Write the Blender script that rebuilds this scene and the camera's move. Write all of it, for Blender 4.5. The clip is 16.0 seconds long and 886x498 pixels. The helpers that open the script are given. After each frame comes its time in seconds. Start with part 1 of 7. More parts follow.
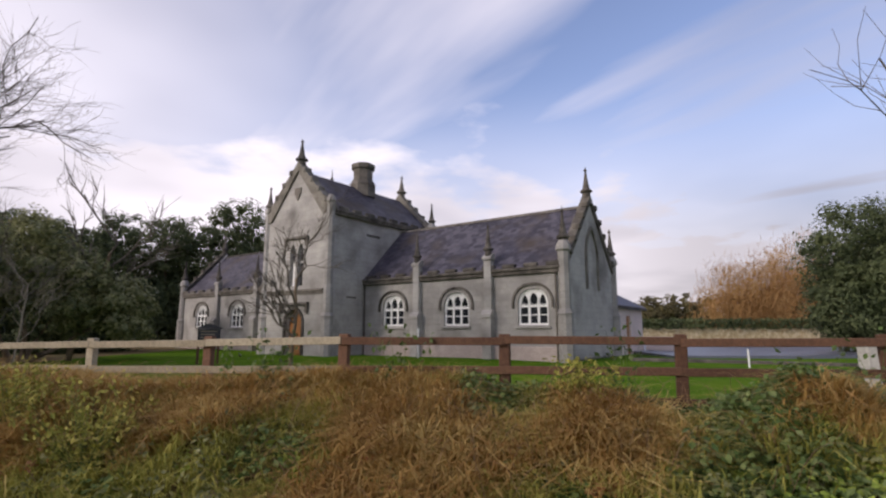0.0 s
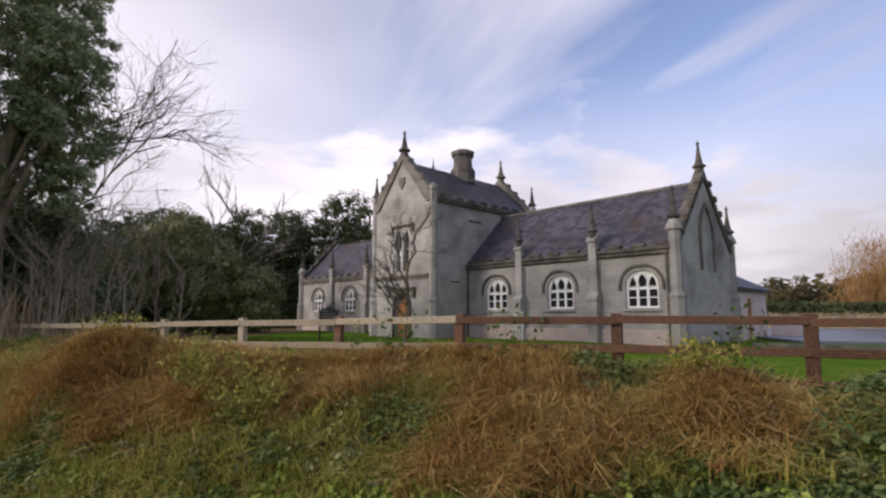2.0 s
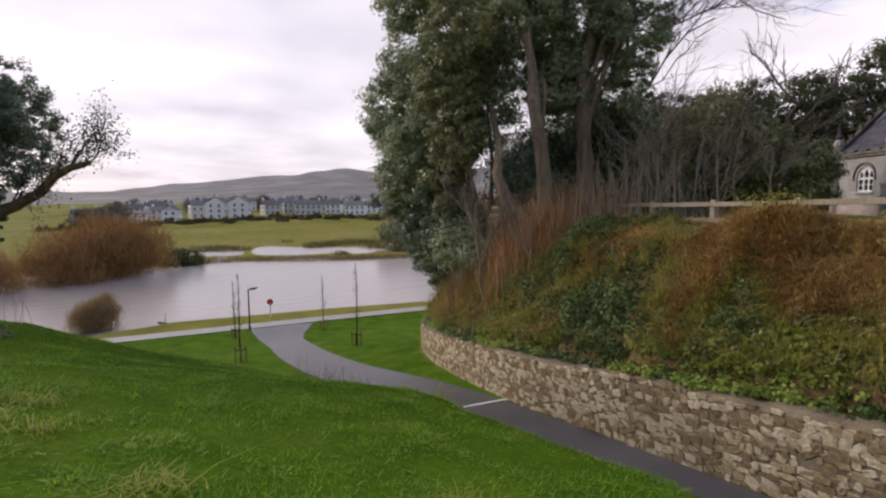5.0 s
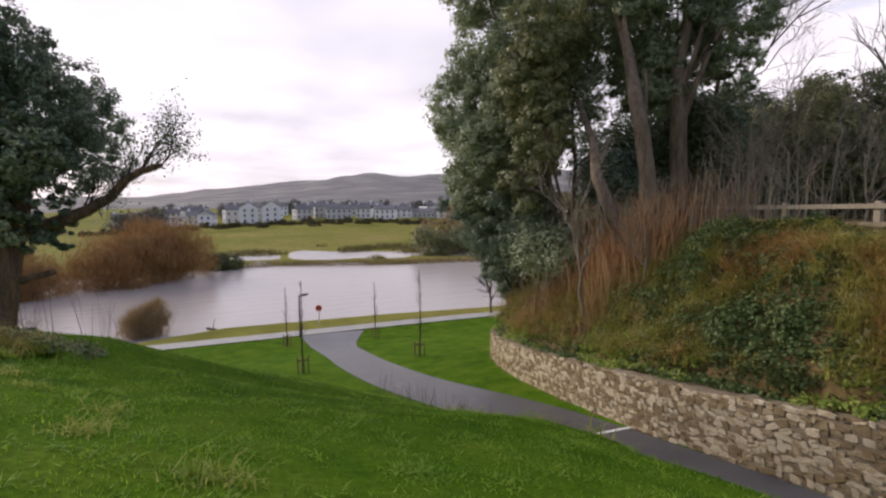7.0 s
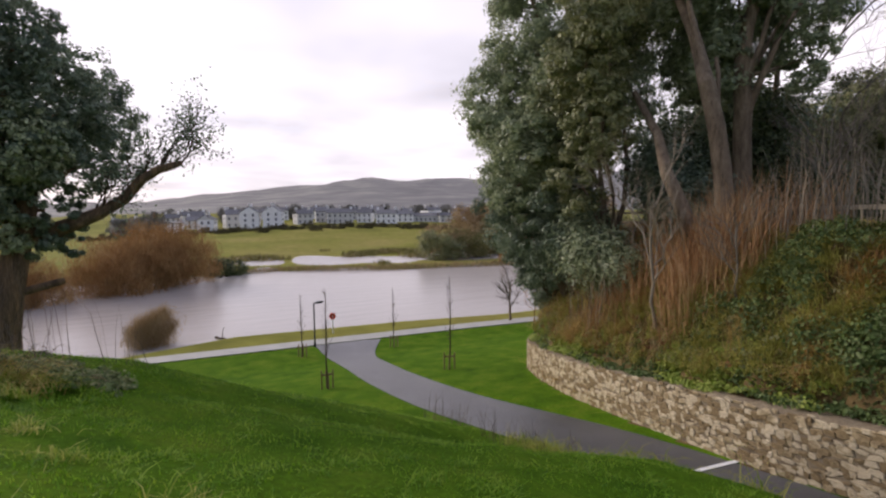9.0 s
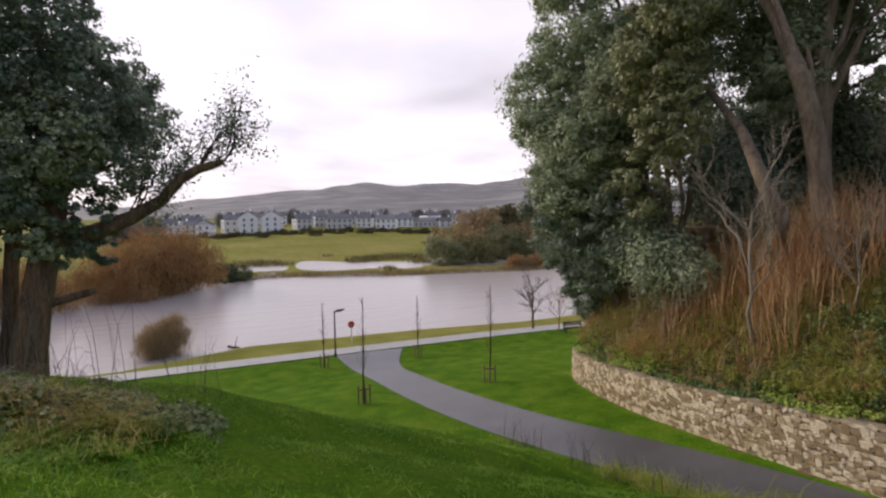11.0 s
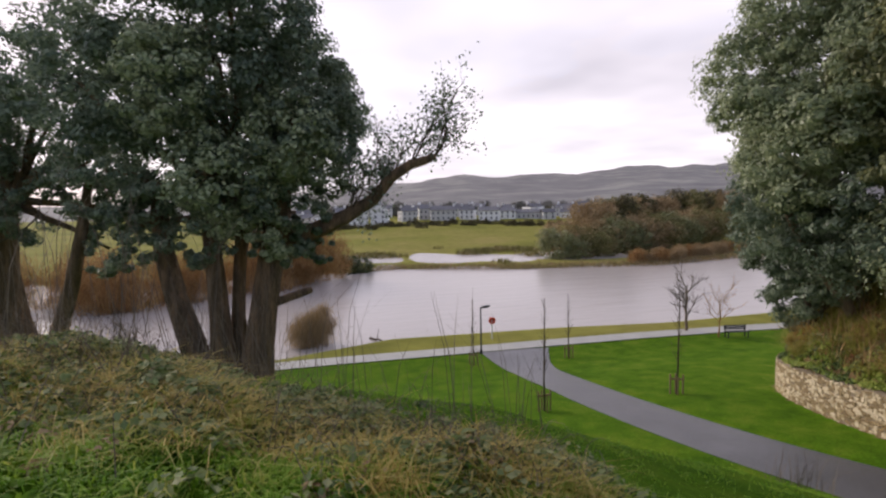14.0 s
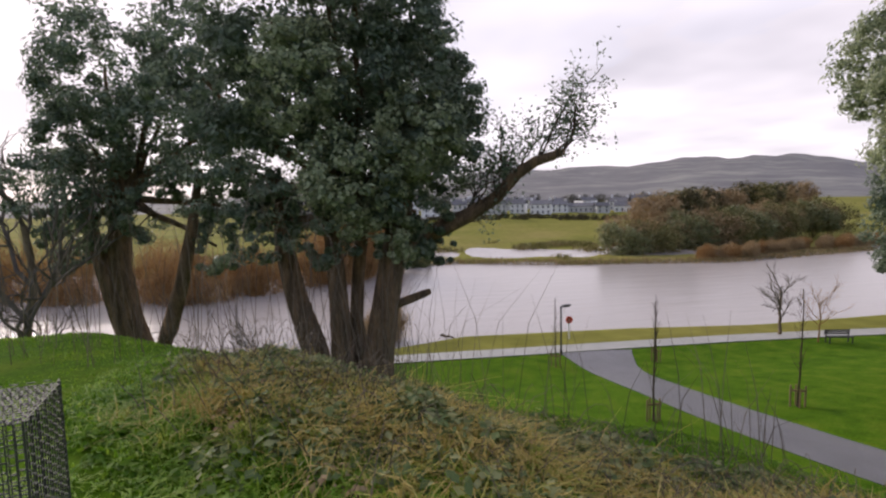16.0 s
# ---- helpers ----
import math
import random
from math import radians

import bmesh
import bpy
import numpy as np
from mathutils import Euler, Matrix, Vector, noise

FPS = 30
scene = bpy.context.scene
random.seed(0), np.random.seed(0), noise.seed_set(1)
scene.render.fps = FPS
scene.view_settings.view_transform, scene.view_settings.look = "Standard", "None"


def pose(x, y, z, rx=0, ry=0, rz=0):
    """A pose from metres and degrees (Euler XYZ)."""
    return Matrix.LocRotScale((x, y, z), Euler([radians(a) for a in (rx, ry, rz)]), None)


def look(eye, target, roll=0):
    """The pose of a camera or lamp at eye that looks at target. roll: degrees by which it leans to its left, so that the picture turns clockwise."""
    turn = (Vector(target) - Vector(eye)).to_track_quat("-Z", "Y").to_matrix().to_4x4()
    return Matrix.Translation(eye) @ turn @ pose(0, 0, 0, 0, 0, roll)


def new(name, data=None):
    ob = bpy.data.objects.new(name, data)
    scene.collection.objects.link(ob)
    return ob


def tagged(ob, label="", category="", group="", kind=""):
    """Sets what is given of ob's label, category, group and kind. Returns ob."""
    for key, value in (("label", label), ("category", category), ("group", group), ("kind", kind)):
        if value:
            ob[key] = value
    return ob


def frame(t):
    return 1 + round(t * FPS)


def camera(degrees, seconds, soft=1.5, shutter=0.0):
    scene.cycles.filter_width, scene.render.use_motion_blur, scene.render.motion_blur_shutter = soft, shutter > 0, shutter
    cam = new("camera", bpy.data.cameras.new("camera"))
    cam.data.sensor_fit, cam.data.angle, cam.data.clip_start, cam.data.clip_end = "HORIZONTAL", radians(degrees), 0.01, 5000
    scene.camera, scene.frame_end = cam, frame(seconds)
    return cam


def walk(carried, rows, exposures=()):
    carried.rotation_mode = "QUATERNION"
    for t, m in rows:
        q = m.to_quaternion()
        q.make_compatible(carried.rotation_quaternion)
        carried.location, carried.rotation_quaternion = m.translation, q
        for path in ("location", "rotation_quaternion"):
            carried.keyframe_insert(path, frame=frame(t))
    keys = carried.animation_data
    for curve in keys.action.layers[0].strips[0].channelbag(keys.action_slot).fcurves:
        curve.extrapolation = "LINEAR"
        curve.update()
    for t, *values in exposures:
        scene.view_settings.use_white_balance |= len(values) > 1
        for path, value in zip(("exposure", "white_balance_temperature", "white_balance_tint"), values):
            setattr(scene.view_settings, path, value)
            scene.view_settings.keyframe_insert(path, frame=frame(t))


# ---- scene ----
cam = camera(81.3, 16.0, soft=2.3)
METRES, EYE, TILT, LEAN, TURN = 18.0, 1.6, 9.0, 0.0, 0.0
ROWS = [
    (0.0, 0.0, 0.0, 0.0, 0.0, 0.0, -0.0),
    (0.5, -0.0003, -0.0014, -0.0012, 2.14, -0.26, 0.32),
    (1.0, -0.0021, -0.0037, -0.0025, 5.66, -0.55, 1.06),
    (1.5, -0.0032, -0.0087, -0.0019, 8.98, -1.12, 1.49),
    (2.0, -0.0088, -0.0237, -0.0009, 10.88, -1.51, 1.65),
    (2.5, -0.0235, -0.0415, -0.0002, 16.47, -1.75, 2.39),
    (3.0, -0.0498, -0.0604, -0.0019, 27.43, -1.27, 4.07),
    (3.5, -0.0748, -0.0823, 0.0003, 40.65, -3.19, 5.71),
    (4.0, -0.1029, -0.101, 0.0032, 49.35, -5.66, 6.86),
    (4.5, -0.1371, -0.1171, 0.0047, 55.0, -8.27, 7.58),
    (5.0, -0.1683, -0.1363, 0.0093, 59.11, -9.96, 8.04),
    (7.5, -0.3363, -0.2122, 0.0201, 62.04, -9.03, 8.49),
    (8.0, -0.3692, -0.2189, 0.0166, 61.95, -8.95, 8.58),
    (8.5, -0.4023, -0.2305, 0.0173, 61.85, -8.79, 8.58),
    (9.0, -0.4326, -0.2408, 0.0202, 61.77, -8.66, 8.64),
    (11.5, -0.5905, -0.3264, 0.0313, 61.14, -8.02, 8.6),
    (12.0, -0.622, -0.3454, 0.034, 61.0, -7.92, 8.64),
    (12.5, -0.6455, -0.3698, 0.0393, 60.87, -8.32, 8.58),
    (13.0, -0.6623, -0.3982, 0.049, 61.48, -8.91, 8.63),
    (13.5, -0.6851, -0.4257, 0.0558, 66.01, -8.42, 9.14),
    (14.0, -0.7049, -0.456, 0.0637, 72.01, -7.39, 9.75),
    (14.5, -0.7229, -0.48, 0.0682, 74.79, -7.64, 9.96),
    (15.0, -0.7384, -0.5073, 0.0757, 76.06, -7.52, 9.97),
    (15.5, -0.7573, -0.5363, 0.0854, 76.99, -7.3, 10.05),
    (16.0, -0.7791, -0.558, 0.0903, 77.18, -7.21, 10.05),
]
walk(cam, [(t, pose(0, 0, EYE, TILT, LEAN, TURN) @ pose(METRES * x, METRES * y, METRES * z, 90 + pitch, roll, yaw)) for t, x, y, z, yaw, pitch, roll in ROWS],
     exposures=((0.0, 0.48, 6750, 16), (2.5, 0.5, 6750, 16), (3.5, 0.40, 6750, 16), (4.0, 0.40, 6750, 16), (4.5, 0.37, 6750, 16), (5.0, 0.38, 6750, 16), (8.0, 0.54, 6750, 16), (16.0, 0.56, 6750, 16)))

# ---- world and light ----
SUN_AZ, SUN_EL = 118.0, 24.0        # degrees left of the first view, and above the horizon
world = bpy.data.worlds.new("world")
scene.world = world
world.use_nodes = True
wn, wl = world.node_tree.nodes, world.node_tree.links
wn.clear()
w_out = wn.new("ShaderNodeOutputWorld")
w_bg = wn.new("ShaderNodeBackground")
w_sky = wn.new("ShaderNodeTexSky")
w_sky.sky_type, w_sky.sun_disc = "NISHITA", False
w_sky.sun_elevation, w_sky.sun_rotation = radians(SUN_EL), radians(-SUN_AZ)
w_sky.dust_density, w_sky.ozone_density = 0.6, 2.0
w_tc = wn.new("ShaderNodeTexCoord")


def wnode(kind, **kw):
    n = wn.new(kind)
    for k, v in kw.items():
        n.inputs[k].default_value = v
    return n


w_scale = wnode("ShaderNodeVectorMath")
w_scale.operation = "MULTIPLY"
w_scale.inputs[1].default_value = (0.17, 0.148, 0.155)
wl.new(w_sky.outputs[0], w_scale.inputs[0])
# long streaks of high cloud, stretched along one heading
w_sep = wnode("ShaderNodeSeparateXYZ")
wl.new(w_tc.outputs["Generated"], w_sep.inputs[0])
w_up = wnode("ShaderNodeMath")
w_up.operation = "ADD"
w_up.inputs[1].default_value = 0.12
wl.new(w_sep.outputs["Z"], w_up.inputs[0])
w_flat = wnode("ShaderNodeVectorMath")
w_flat.operation = "DIVIDE"
wl.new(w_tc.outputs["Generated"], w_flat.inputs[0])
w_comb = wnode("ShaderNodeCombineXYZ")
for k in range(3):
    wl.new(w_up.outputs[0], w_comb.inputs[k])
wl.new(w_comb.outputs[0], w_flat.inputs[1])
w_turn = wnode("ShaderNodeMapping")
w_turn.inputs["Rotation"].default_value = (0, 0, radians(51))
w_map = wnode("ShaderNodeMapping")
w_map.inputs["Scale"].default_value = (0.45, 1.7, 0.3)
w_map.inputs["Location"].default_value = (0.35, 0.1, 0.0)
wl.new(w_flat.outputs[0], w_turn.inputs[0])
wl.new(w_turn.outputs[0], w_map.inputs[0])
w_noise = wnode("ShaderNodeTexNoise", Scale=1.0, Detail=5.0, Roughness=0.45, Distortion=0.2)
wl.new(w_map.outputs[0], w_noise.inputs["Vector"])
w_ramp = wn.new("ShaderNodeValToRGB")
w_ramp.color_ramp.elements[0].position, w_ramp.color_ramp.elements[1].position = 0.42, 0.72
wl.new(w_noise.outputs[0], w_ramp.inputs[0])
# cloud thickens to the west and near the horizon
w_west = wnode("ShaderNodeMapRange")
w_west.interpolation_type = "SMOOTHSTEP"
w_west.inputs["From Min"].default_value, w_west.inputs["From Max"].default_value = 0.05, -0.75
w_west.inputs["To Min"].default_value, w_west.inputs["To Max"].default_value = 0.0, 0.9
wl.new(w_sep.outputs["X"], w_west.inputs[0])
w_low = wnode("ShaderNodeMapRange")
w_low.interpolation_type = "SMOOTHSTEP"
w_low.inputs["From Min"].default_value, w_low.inputs["From Max"].default_value = 0.46, 0.08
w_low.inputs["To Min"].default_value, w_low.inputs["To Max"].default_value = 0.0, 0.92
wl.new(w_sep.outputs["Z"], w_low.inputs[0])
w_m1 = wnode("ShaderNodeMath")
w_m1.operation = "MAXIMUM"
wl.new(w_ramp.outputs[0], w_m1.inputs[0])
wl.new(w_west.outputs[0], w_m1.inputs[1])
w_m2 = wnode("ShaderNodeMath")
w_m2.operation = "MAXIMUM"
wl.new(w_m1.outputs[0], w_m2.inputs[0])
wl.new(w_low.outputs[0], w_m2.inputs[1])
# a bank of cloud rising from the west horizon to the east, with a ragged edge
w_edge = wnode("ShaderNodeTexNoise", Scale=2.6, Detail=5.0, Roughness=0.5)
wl.new(w_flat.outputs[0], w_edge.inputs["Vector"])
w_dot = wnode("ShaderNodeVectorMath")
w_dot.operation = "DOT_PRODUCT"
w_dot.inputs[1].default_value = (-0.155, 0.332, -0.930)
wl.new(w_tc.outputs["Generated"], w_dot.inputs[0])
w_rag = wnode("ShaderNodeMath")
w_rag.operation = "MULTIPLY_ADD"
w_rag.inputs[1].default_value, w_rag.inputs[2].default_value = 0.34, -0.17
wl.new(w_edge.outputs[0], w_rag.inputs[0])
w_sum = wnode("ShaderNodeMath")
w_sum.operation = "ADD"
wl.new(w_dot.outputs["Value"], w_sum.inputs[0])
wl.new(w_rag.outputs[0], w_sum.inputs[1])
w_bank = wnode("ShaderNodeMapRange")
w_bank.interpolation_type = "SMOOTHSTEP"
w_bank.inputs["From Min"].default_value, w_bank.inputs["From Max"].default_value = -0.05, 0.10
w_bank.inputs["To Min"].default_value, w_bank.inputs["To Max"].default_value = 0.0, 0.96
wl.new(w_sum.outputs[0], w_bank.inputs[0])
w_m3 = wnode("ShaderNodeMath")
w_m3.operation = "MAXIMUM"
wl.new(w_m2.outputs[0], w_m3.inputs[0])
wl.new(w_bank.outputs[0], w_m3.inputs[1])
w_n2 = wnode("ShaderNodeTexNoise", Scale=0.9, Detail=3.0, Roughness=0.45)
wl.new(w_flat.outputs[0], w_n2.inputs["Vector"])
w_grey = wn.new("ShaderNodeValToRGB")
w_grey.color_ramp.elements[0].position, w_grey.color_ramp.elements[1].position = 0.32, 0.62
w_grey.color_ramp.elements[0].color = (0.50, 0.49, 0.55, 1)
w_grey.color_ramp.elements[1].color = (0.80, 0.775, 0.84, 1)
wl.new(w_n2.outputs[0], w_grey.inputs[0])
w_mix = wn.new("ShaderNodeMix")
w_mix.data_type = "RGBA"
wl.new(w_m3.outputs[0], w_mix.inputs["Factor"])
wl.new(w_scale.outputs[0], w_mix.inputs[6])
# the low cloud is a heavier grey towards the east
w_east = wnode("ShaderNodeMapRange")
w_east.interpolation_type = "SMOOTHSTEP"
w_east.inputs["From Min"].default_value, w_east.inputs["From Max"].default_value = 0.12, 0.5
w_east.inputs["To Min"].default_value, w_east.inputs["To Max"].default_value = 1.0, 0.56
wl.new(w_sep.outputs["X"], w_east.inputs[0])
w_dim = wnode("ShaderNodeVectorMath")
w_dim.operation = "SCALE"
wl.new(w_grey.outputs[0], w_dim.inputs[0])
wl.new(w_east.outputs[0], w_dim.inputs["Scale"])
wl.new(w_dim.outputs[0], w_mix.inputs[7])
wl.new(w_mix.outputs[2], w_bg.inputs["Color"])
w_bg.inputs["Strength"].default_value = 1.0
wl.new(w_bg.outputs[0], w_out.inputs[0])

sun = new("sun", bpy.data.lights.new("sun", "SUN"))
sun.data.energy, sun.data.angle, sun.data.color = 1.7, radians(20), (1.0, 0.93, 0.84)
sun_dir = Vector((-math.sin(radians(SUN_AZ)) * math.cos(radians(SUN_EL)), math.cos(radians(SUN_AZ)) * math.cos(radians(SUN_EL)), math.sin(radians(SUN_EL))))
sun.matrix_world = look(sun_dir * 60, (0, 0, 0))

rng = np.random.default_rng(7)


# ---- materials ----
def material(name, colors, scale=4.0, rough=0.8, bump=0.2, bump_scale=None, fine=0.25, island=0.0, obj=0.0, metal=0.0, spec=0.3, stretch=(1, 1, 1), detail=6.0, big=None, trans=0.0, bump_dist=0.02):
    """Noise between colours at one scale, fine grain at another, a shift for each island or object, and relief."""
    m = bpy.data.materials.new(name)
    m.use_nodes = True
    n, l = m.node_tree.nodes, m.node_tree.links
    b = n["Principled BSDF"]
    b.inputs["Roughness"].default_value = rough
    b.inputs["Metallic"].default_value = metal
    b.inputs["Specular IOR Level"].default_value = spec
    g = n.new("ShaderNodeNewGeometry")
    mp = n.new("ShaderNodeMapping")
    mp.inputs["Scale"].default_value = stretch
    tc = n.new("ShaderNodeTexCoord")
    l.new(tc.outputs["Object"], mp.inputs[0])
    a = n.new("ShaderNodeTexNoise")
    a.inputs["Scale"].default_value, a.inputs["Detail"].default_value, a.inputs["Roughness"].default_value = scale, detail, 0.6
    l.new(mp.outputs[0], a.inputs["Vector"])
    r = n.new("ShaderNodeValToRGB")
    el = r.color_ramp.elements
    while len(el) < len(colors):
        el.new(0.5)
    for i, c in enumerate(colors):
        el[i].position = 0.3 + 0.4 * i / max(1, len(colors) - 1)
        el[i].color = (*c, 1)
    fac = a.outputs[0]
    if island or obj:
        src = g.outputs["Random Per Island"]
        if obj:
            oi = n.new("ShaderNodeObjectInfo")
            src = oi.outputs["Random"]
        ma = n.new("ShaderNodeMapRange")
        ma.inputs["To Min"].default_value, ma.inputs["To Max"].default_value = -(island or obj) / 2, (island or obj) / 2
        l.new(src, ma.inputs[0])
        ad = n.new("ShaderNodeMath")
        ad.operation = "ADD"
        l.new(fac, ad.inputs[0])
        l.new(ma.outputs[0], ad.inputs[1])
        fac = ad.outputs[0]
    l.new(fac, r.inputs[0])
    f = n.new("ShaderNodeTexNoise")
    f.inputs["Scale"].default_value, f.inputs["Detail"].default_value = bump_scale or scale * 9, 4.0
    l.new(mp.outputs[0], f.inputs["Vector"])
    v = n.new("ShaderNodeMapRange")
    v.inputs["From Min"].default_value, v.inputs["From Max"].default_value = 0.25, 0.75
    v.inputs["To Min"].default_value, v.inputs["To Max"].default_value = 1 - fine, 1 + fine
    l.new(f.outputs[0], v.inputs[0])
    hs = n.new("ShaderNodeHueSaturation")
    l.new(v.outputs[0], hs.inputs["Value"])
    l.new(r.outputs[0], hs.inputs["Color"])
    out = hs.outputs[0]
    if big:
        bn = n.new("ShaderNodeTexNoise")
        bn.inputs["Scale"].default_value, bn.inputs["Detail"].default_value = big[0], 5.0
        l.new(tc.outputs["Object"], bn.inputs["Vector"])
        br = n.new("ShaderNodeMapRange")
        br.inputs["From Min"].default_value, br.inputs["From Max"].default_value = big[2], big[3]
        l.new(bn.outputs[0], br.inputs[0])
        mx = n.new("ShaderNodeMix")
        mx.data_type = "RGBA"
        mx.inputs[7].default_value = (*big[1], 1)
        l.new(br.outputs[0], mx.inputs["Factor"])
        l.new(out, mx.inputs[6])
        out = mx.outputs[2]
    l.new(out, b.inputs["Base Color"])
    if bump:
        bp = n.new("ShaderNodeBump")
        bp.inputs["Strength"].default_value, bp.inputs["Distance"].default_value = bump, bump_dist
        l.new(f.outputs[0], bp.inputs["Height"])
        l.new(bp.outputs[0], b.inputs["Normal"])
    if trans:
        tr = n.new("ShaderNodeBsdfTranslucent")
        l.new(out, tr.inputs["Color"])
        ms = n.new("ShaderNodeMixShader")
        ms.inputs[0].default_value = trans
        l.new(b.outputs[0], ms.inputs[1])
        l.new(tr.outputs[0], ms.inputs[2])
        l.new(ms.outputs[0], n["Material Output"].inputs[0])
    return m


M = {
    "grass": material("lawn_grass", [(0.040, 0.096, 0.006), (0.068, 0.138, 0.008), (0.108, 0.165, 0.015)], 0.9, 0.95, 0.6, 14, 0.35, spec=0.02),
    "soil": material("bank_soil", [(0.09, 0.06, 0.025), (0.13, 0.085, 0.032), (0.11, 0.105, 0.03)], 0.8, 0.95, 0.7, 9, 0.4),
    "field": material("far_field", [(0.13, 0.135, 0.03), (0.205, 0.20, 0.045), (0.26, 0.225, 0.07)], 0.03, 0.95, 0.0, 0.5, 0.2, spec=0.02),
    "blade": material("grass_blade", [(0.11, 0.245, 0.012), (0.195, 0.37, 0.02), (0.33, 0.47, 0.05)], 1.6, 0.6, 0, 30, 0.2, island=0.4, trans=0.5),
    "asphalt": material("wet_asphalt", [(0.065, 0.065, 0.072), (0.11, 0.11, 0.12)], 0.5, 0.36, 0.3, 120, 0.25, spec=0.5),
    "footway": material("pale_path", [(0.34, 0.335, 0.30), (0.43, 0.42, 0.38)], 0.8, 0.6, 0.2, 60, 0.12),
    "rubble": material("rubble_stone", [(0.23, 0.165, 0.085), (0.38, 0.295, 0.17), (0.55, 0.46, 0.31)], 3.0, 0.9, 0.8, 18, 0.35, obj=0.8),
    "mortar": material("lime_mortar", [(0.17, 0.13, 0.085), (0.29, 0.235, 0.155)], 3.0, 0.95, 0.6, 40, 0.3),
    "ashlar": material("limestone_ashlar", [(0.27, 0.258, 0.242), (0.365, 0.35, 0.328), (0.44, 0.425, 0.40)], 0.6, 0.85, 0.3, 16, 0.16, obj=0.35, big=(0.5, (0.165, 0.155, 0.143), 0.50, 0.76)),
    "ashlar_dark": material("weathered_limestone", [(0.045, 0.04, 0.035), (0.09, 0.08, 0.068), (0.17, 0.152, 0.13)], 1.5, 0.9, 0.3, 18, 0.2, obj=0.3),
    "slate": material("roof_slate", [(0.055, 0.052, 0.068), (0.085, 0.08, 0.105), (0.12, 0.11, 0.14)], 2.0, 0.55, 0.2, 30, 0.2, obj=0.6, big=(0.5, (0.09, 0.07, 0.055), 0.52, 0.72)),
    "white": material("white_paint", [(0.74, 0.74, 0.72), (0.82, 0.82, 0.80)], 3, 0.5, 0.05, 50, 0.05),
    "door": material("varnished_oak", [(0.26, 0.11, 0.035), (0.38, 0.17, 0.055)], 3, 0.45, 0.2, 30, 0.2, stretch=(4, 4, 0.4)),
    "rail": material("fence_timber", [(0.085, 0.042, 0.024), (0.14, 0.072, 0.042)], 2, 0.8, 0.4, 25, 0.3, stretch=(1, 1, 1), obj=0.4),
    "rail_pale": material("bleached_fence_timber", [(0.26, 0.22, 0.15), (0.36, 0.31, 0.22)], 2, 0.85, 0.4, 25, 0.25, obj=0.4),
    "bark": material("tree_bark", [(0.10, 0.072, 0.046), (0.19, 0.14, 0.092), (0.26, 0.20, 0.135)], 2.0, 0.9, 0.8, 14, 0.3, stretch=(3, 3, 0.6), bump_dist=0.05),
    "bark_dark": material("dark_bark", [(0.05, 0.036, 0.024), (0.12, 0.085, 0.055)], 2.0, 0.9, 0.8, 14, 0.3, stretch=(3, 3, 0.6), bump_dist=0.05),
    "pale_bark": material("pale_grey_bark", [(0.19, 0.155, 0.11), (0.30, 0.255, 0.19)], 2.0, 0.9, 0.3, 14, 0.25, stretch=(3, 3, 0.6)),
    "bark_trunk": material("fissured_brown_bark", [(0.07, 0.048, 0.03), (0.15, 0.10, 0.058), (0.27, 0.165, 0.088)], 1.6, 0.95, 1.0, 11, 0.4, stretch=(3, 3, 0.5), bump_dist=0.08),
    "twig": material("bare_twig", [(0.10, 0.085, 0.07), (0.17, 0.145, 0.12)], 2.0, 0.9, 0, 14, 0.2),
    "ivy": material("ivy_leaf", [(0.085, 0.125, 0.078), (0.15, 0.20, 0.122), (0.25, 0.30, 0.20)], 0.9, 0.45, 0, 8, 0.25, island=0.45, trans=0.42, spec=0.45),
    "ivy_light": material("holm_leaf", [(0.18, 0.225, 0.125), (0.30, 0.35, 0.185), (0.44, 0.48, 0.29)], 0.9, 0.45, 0, 8, 0.25, island=0.5, trans=0.42, spec=0.45),
    "pine": material("dark_conifer_leaf", [(0.042, 0.058, 0.026), (0.075, 0.098, 0.04), (0.12, 0.142, 0.06)], 0.4, 0.7, 0, 8, 0.25, island=0.4, trans=0.25),
    "willow": material("orange_willow_shoot", [(0.24, 0.125, 0.045), (0.36, 0.20, 0.075), (0.44, 0.28, 0.12)], 0.3, 0.85, 0, 8, 0.25, island=0.4, trans=0.2),
    "reed": material("dry_reed", [(0.30, 0.20, 0.095), (0.42, 0.31, 0.17)], 0.3, 0.9, 0, 8, 0.25, island=0.5, trans=0.2),
    "scrub": material("winter_scrub", [(0.07, 0.06, 0.03), (0.11, 0.10, 0.04), (0.16, 0.13, 0.06)], 0.1, 0.9, 0, 2, 0.25, island=0.5, trans=0.1),
}


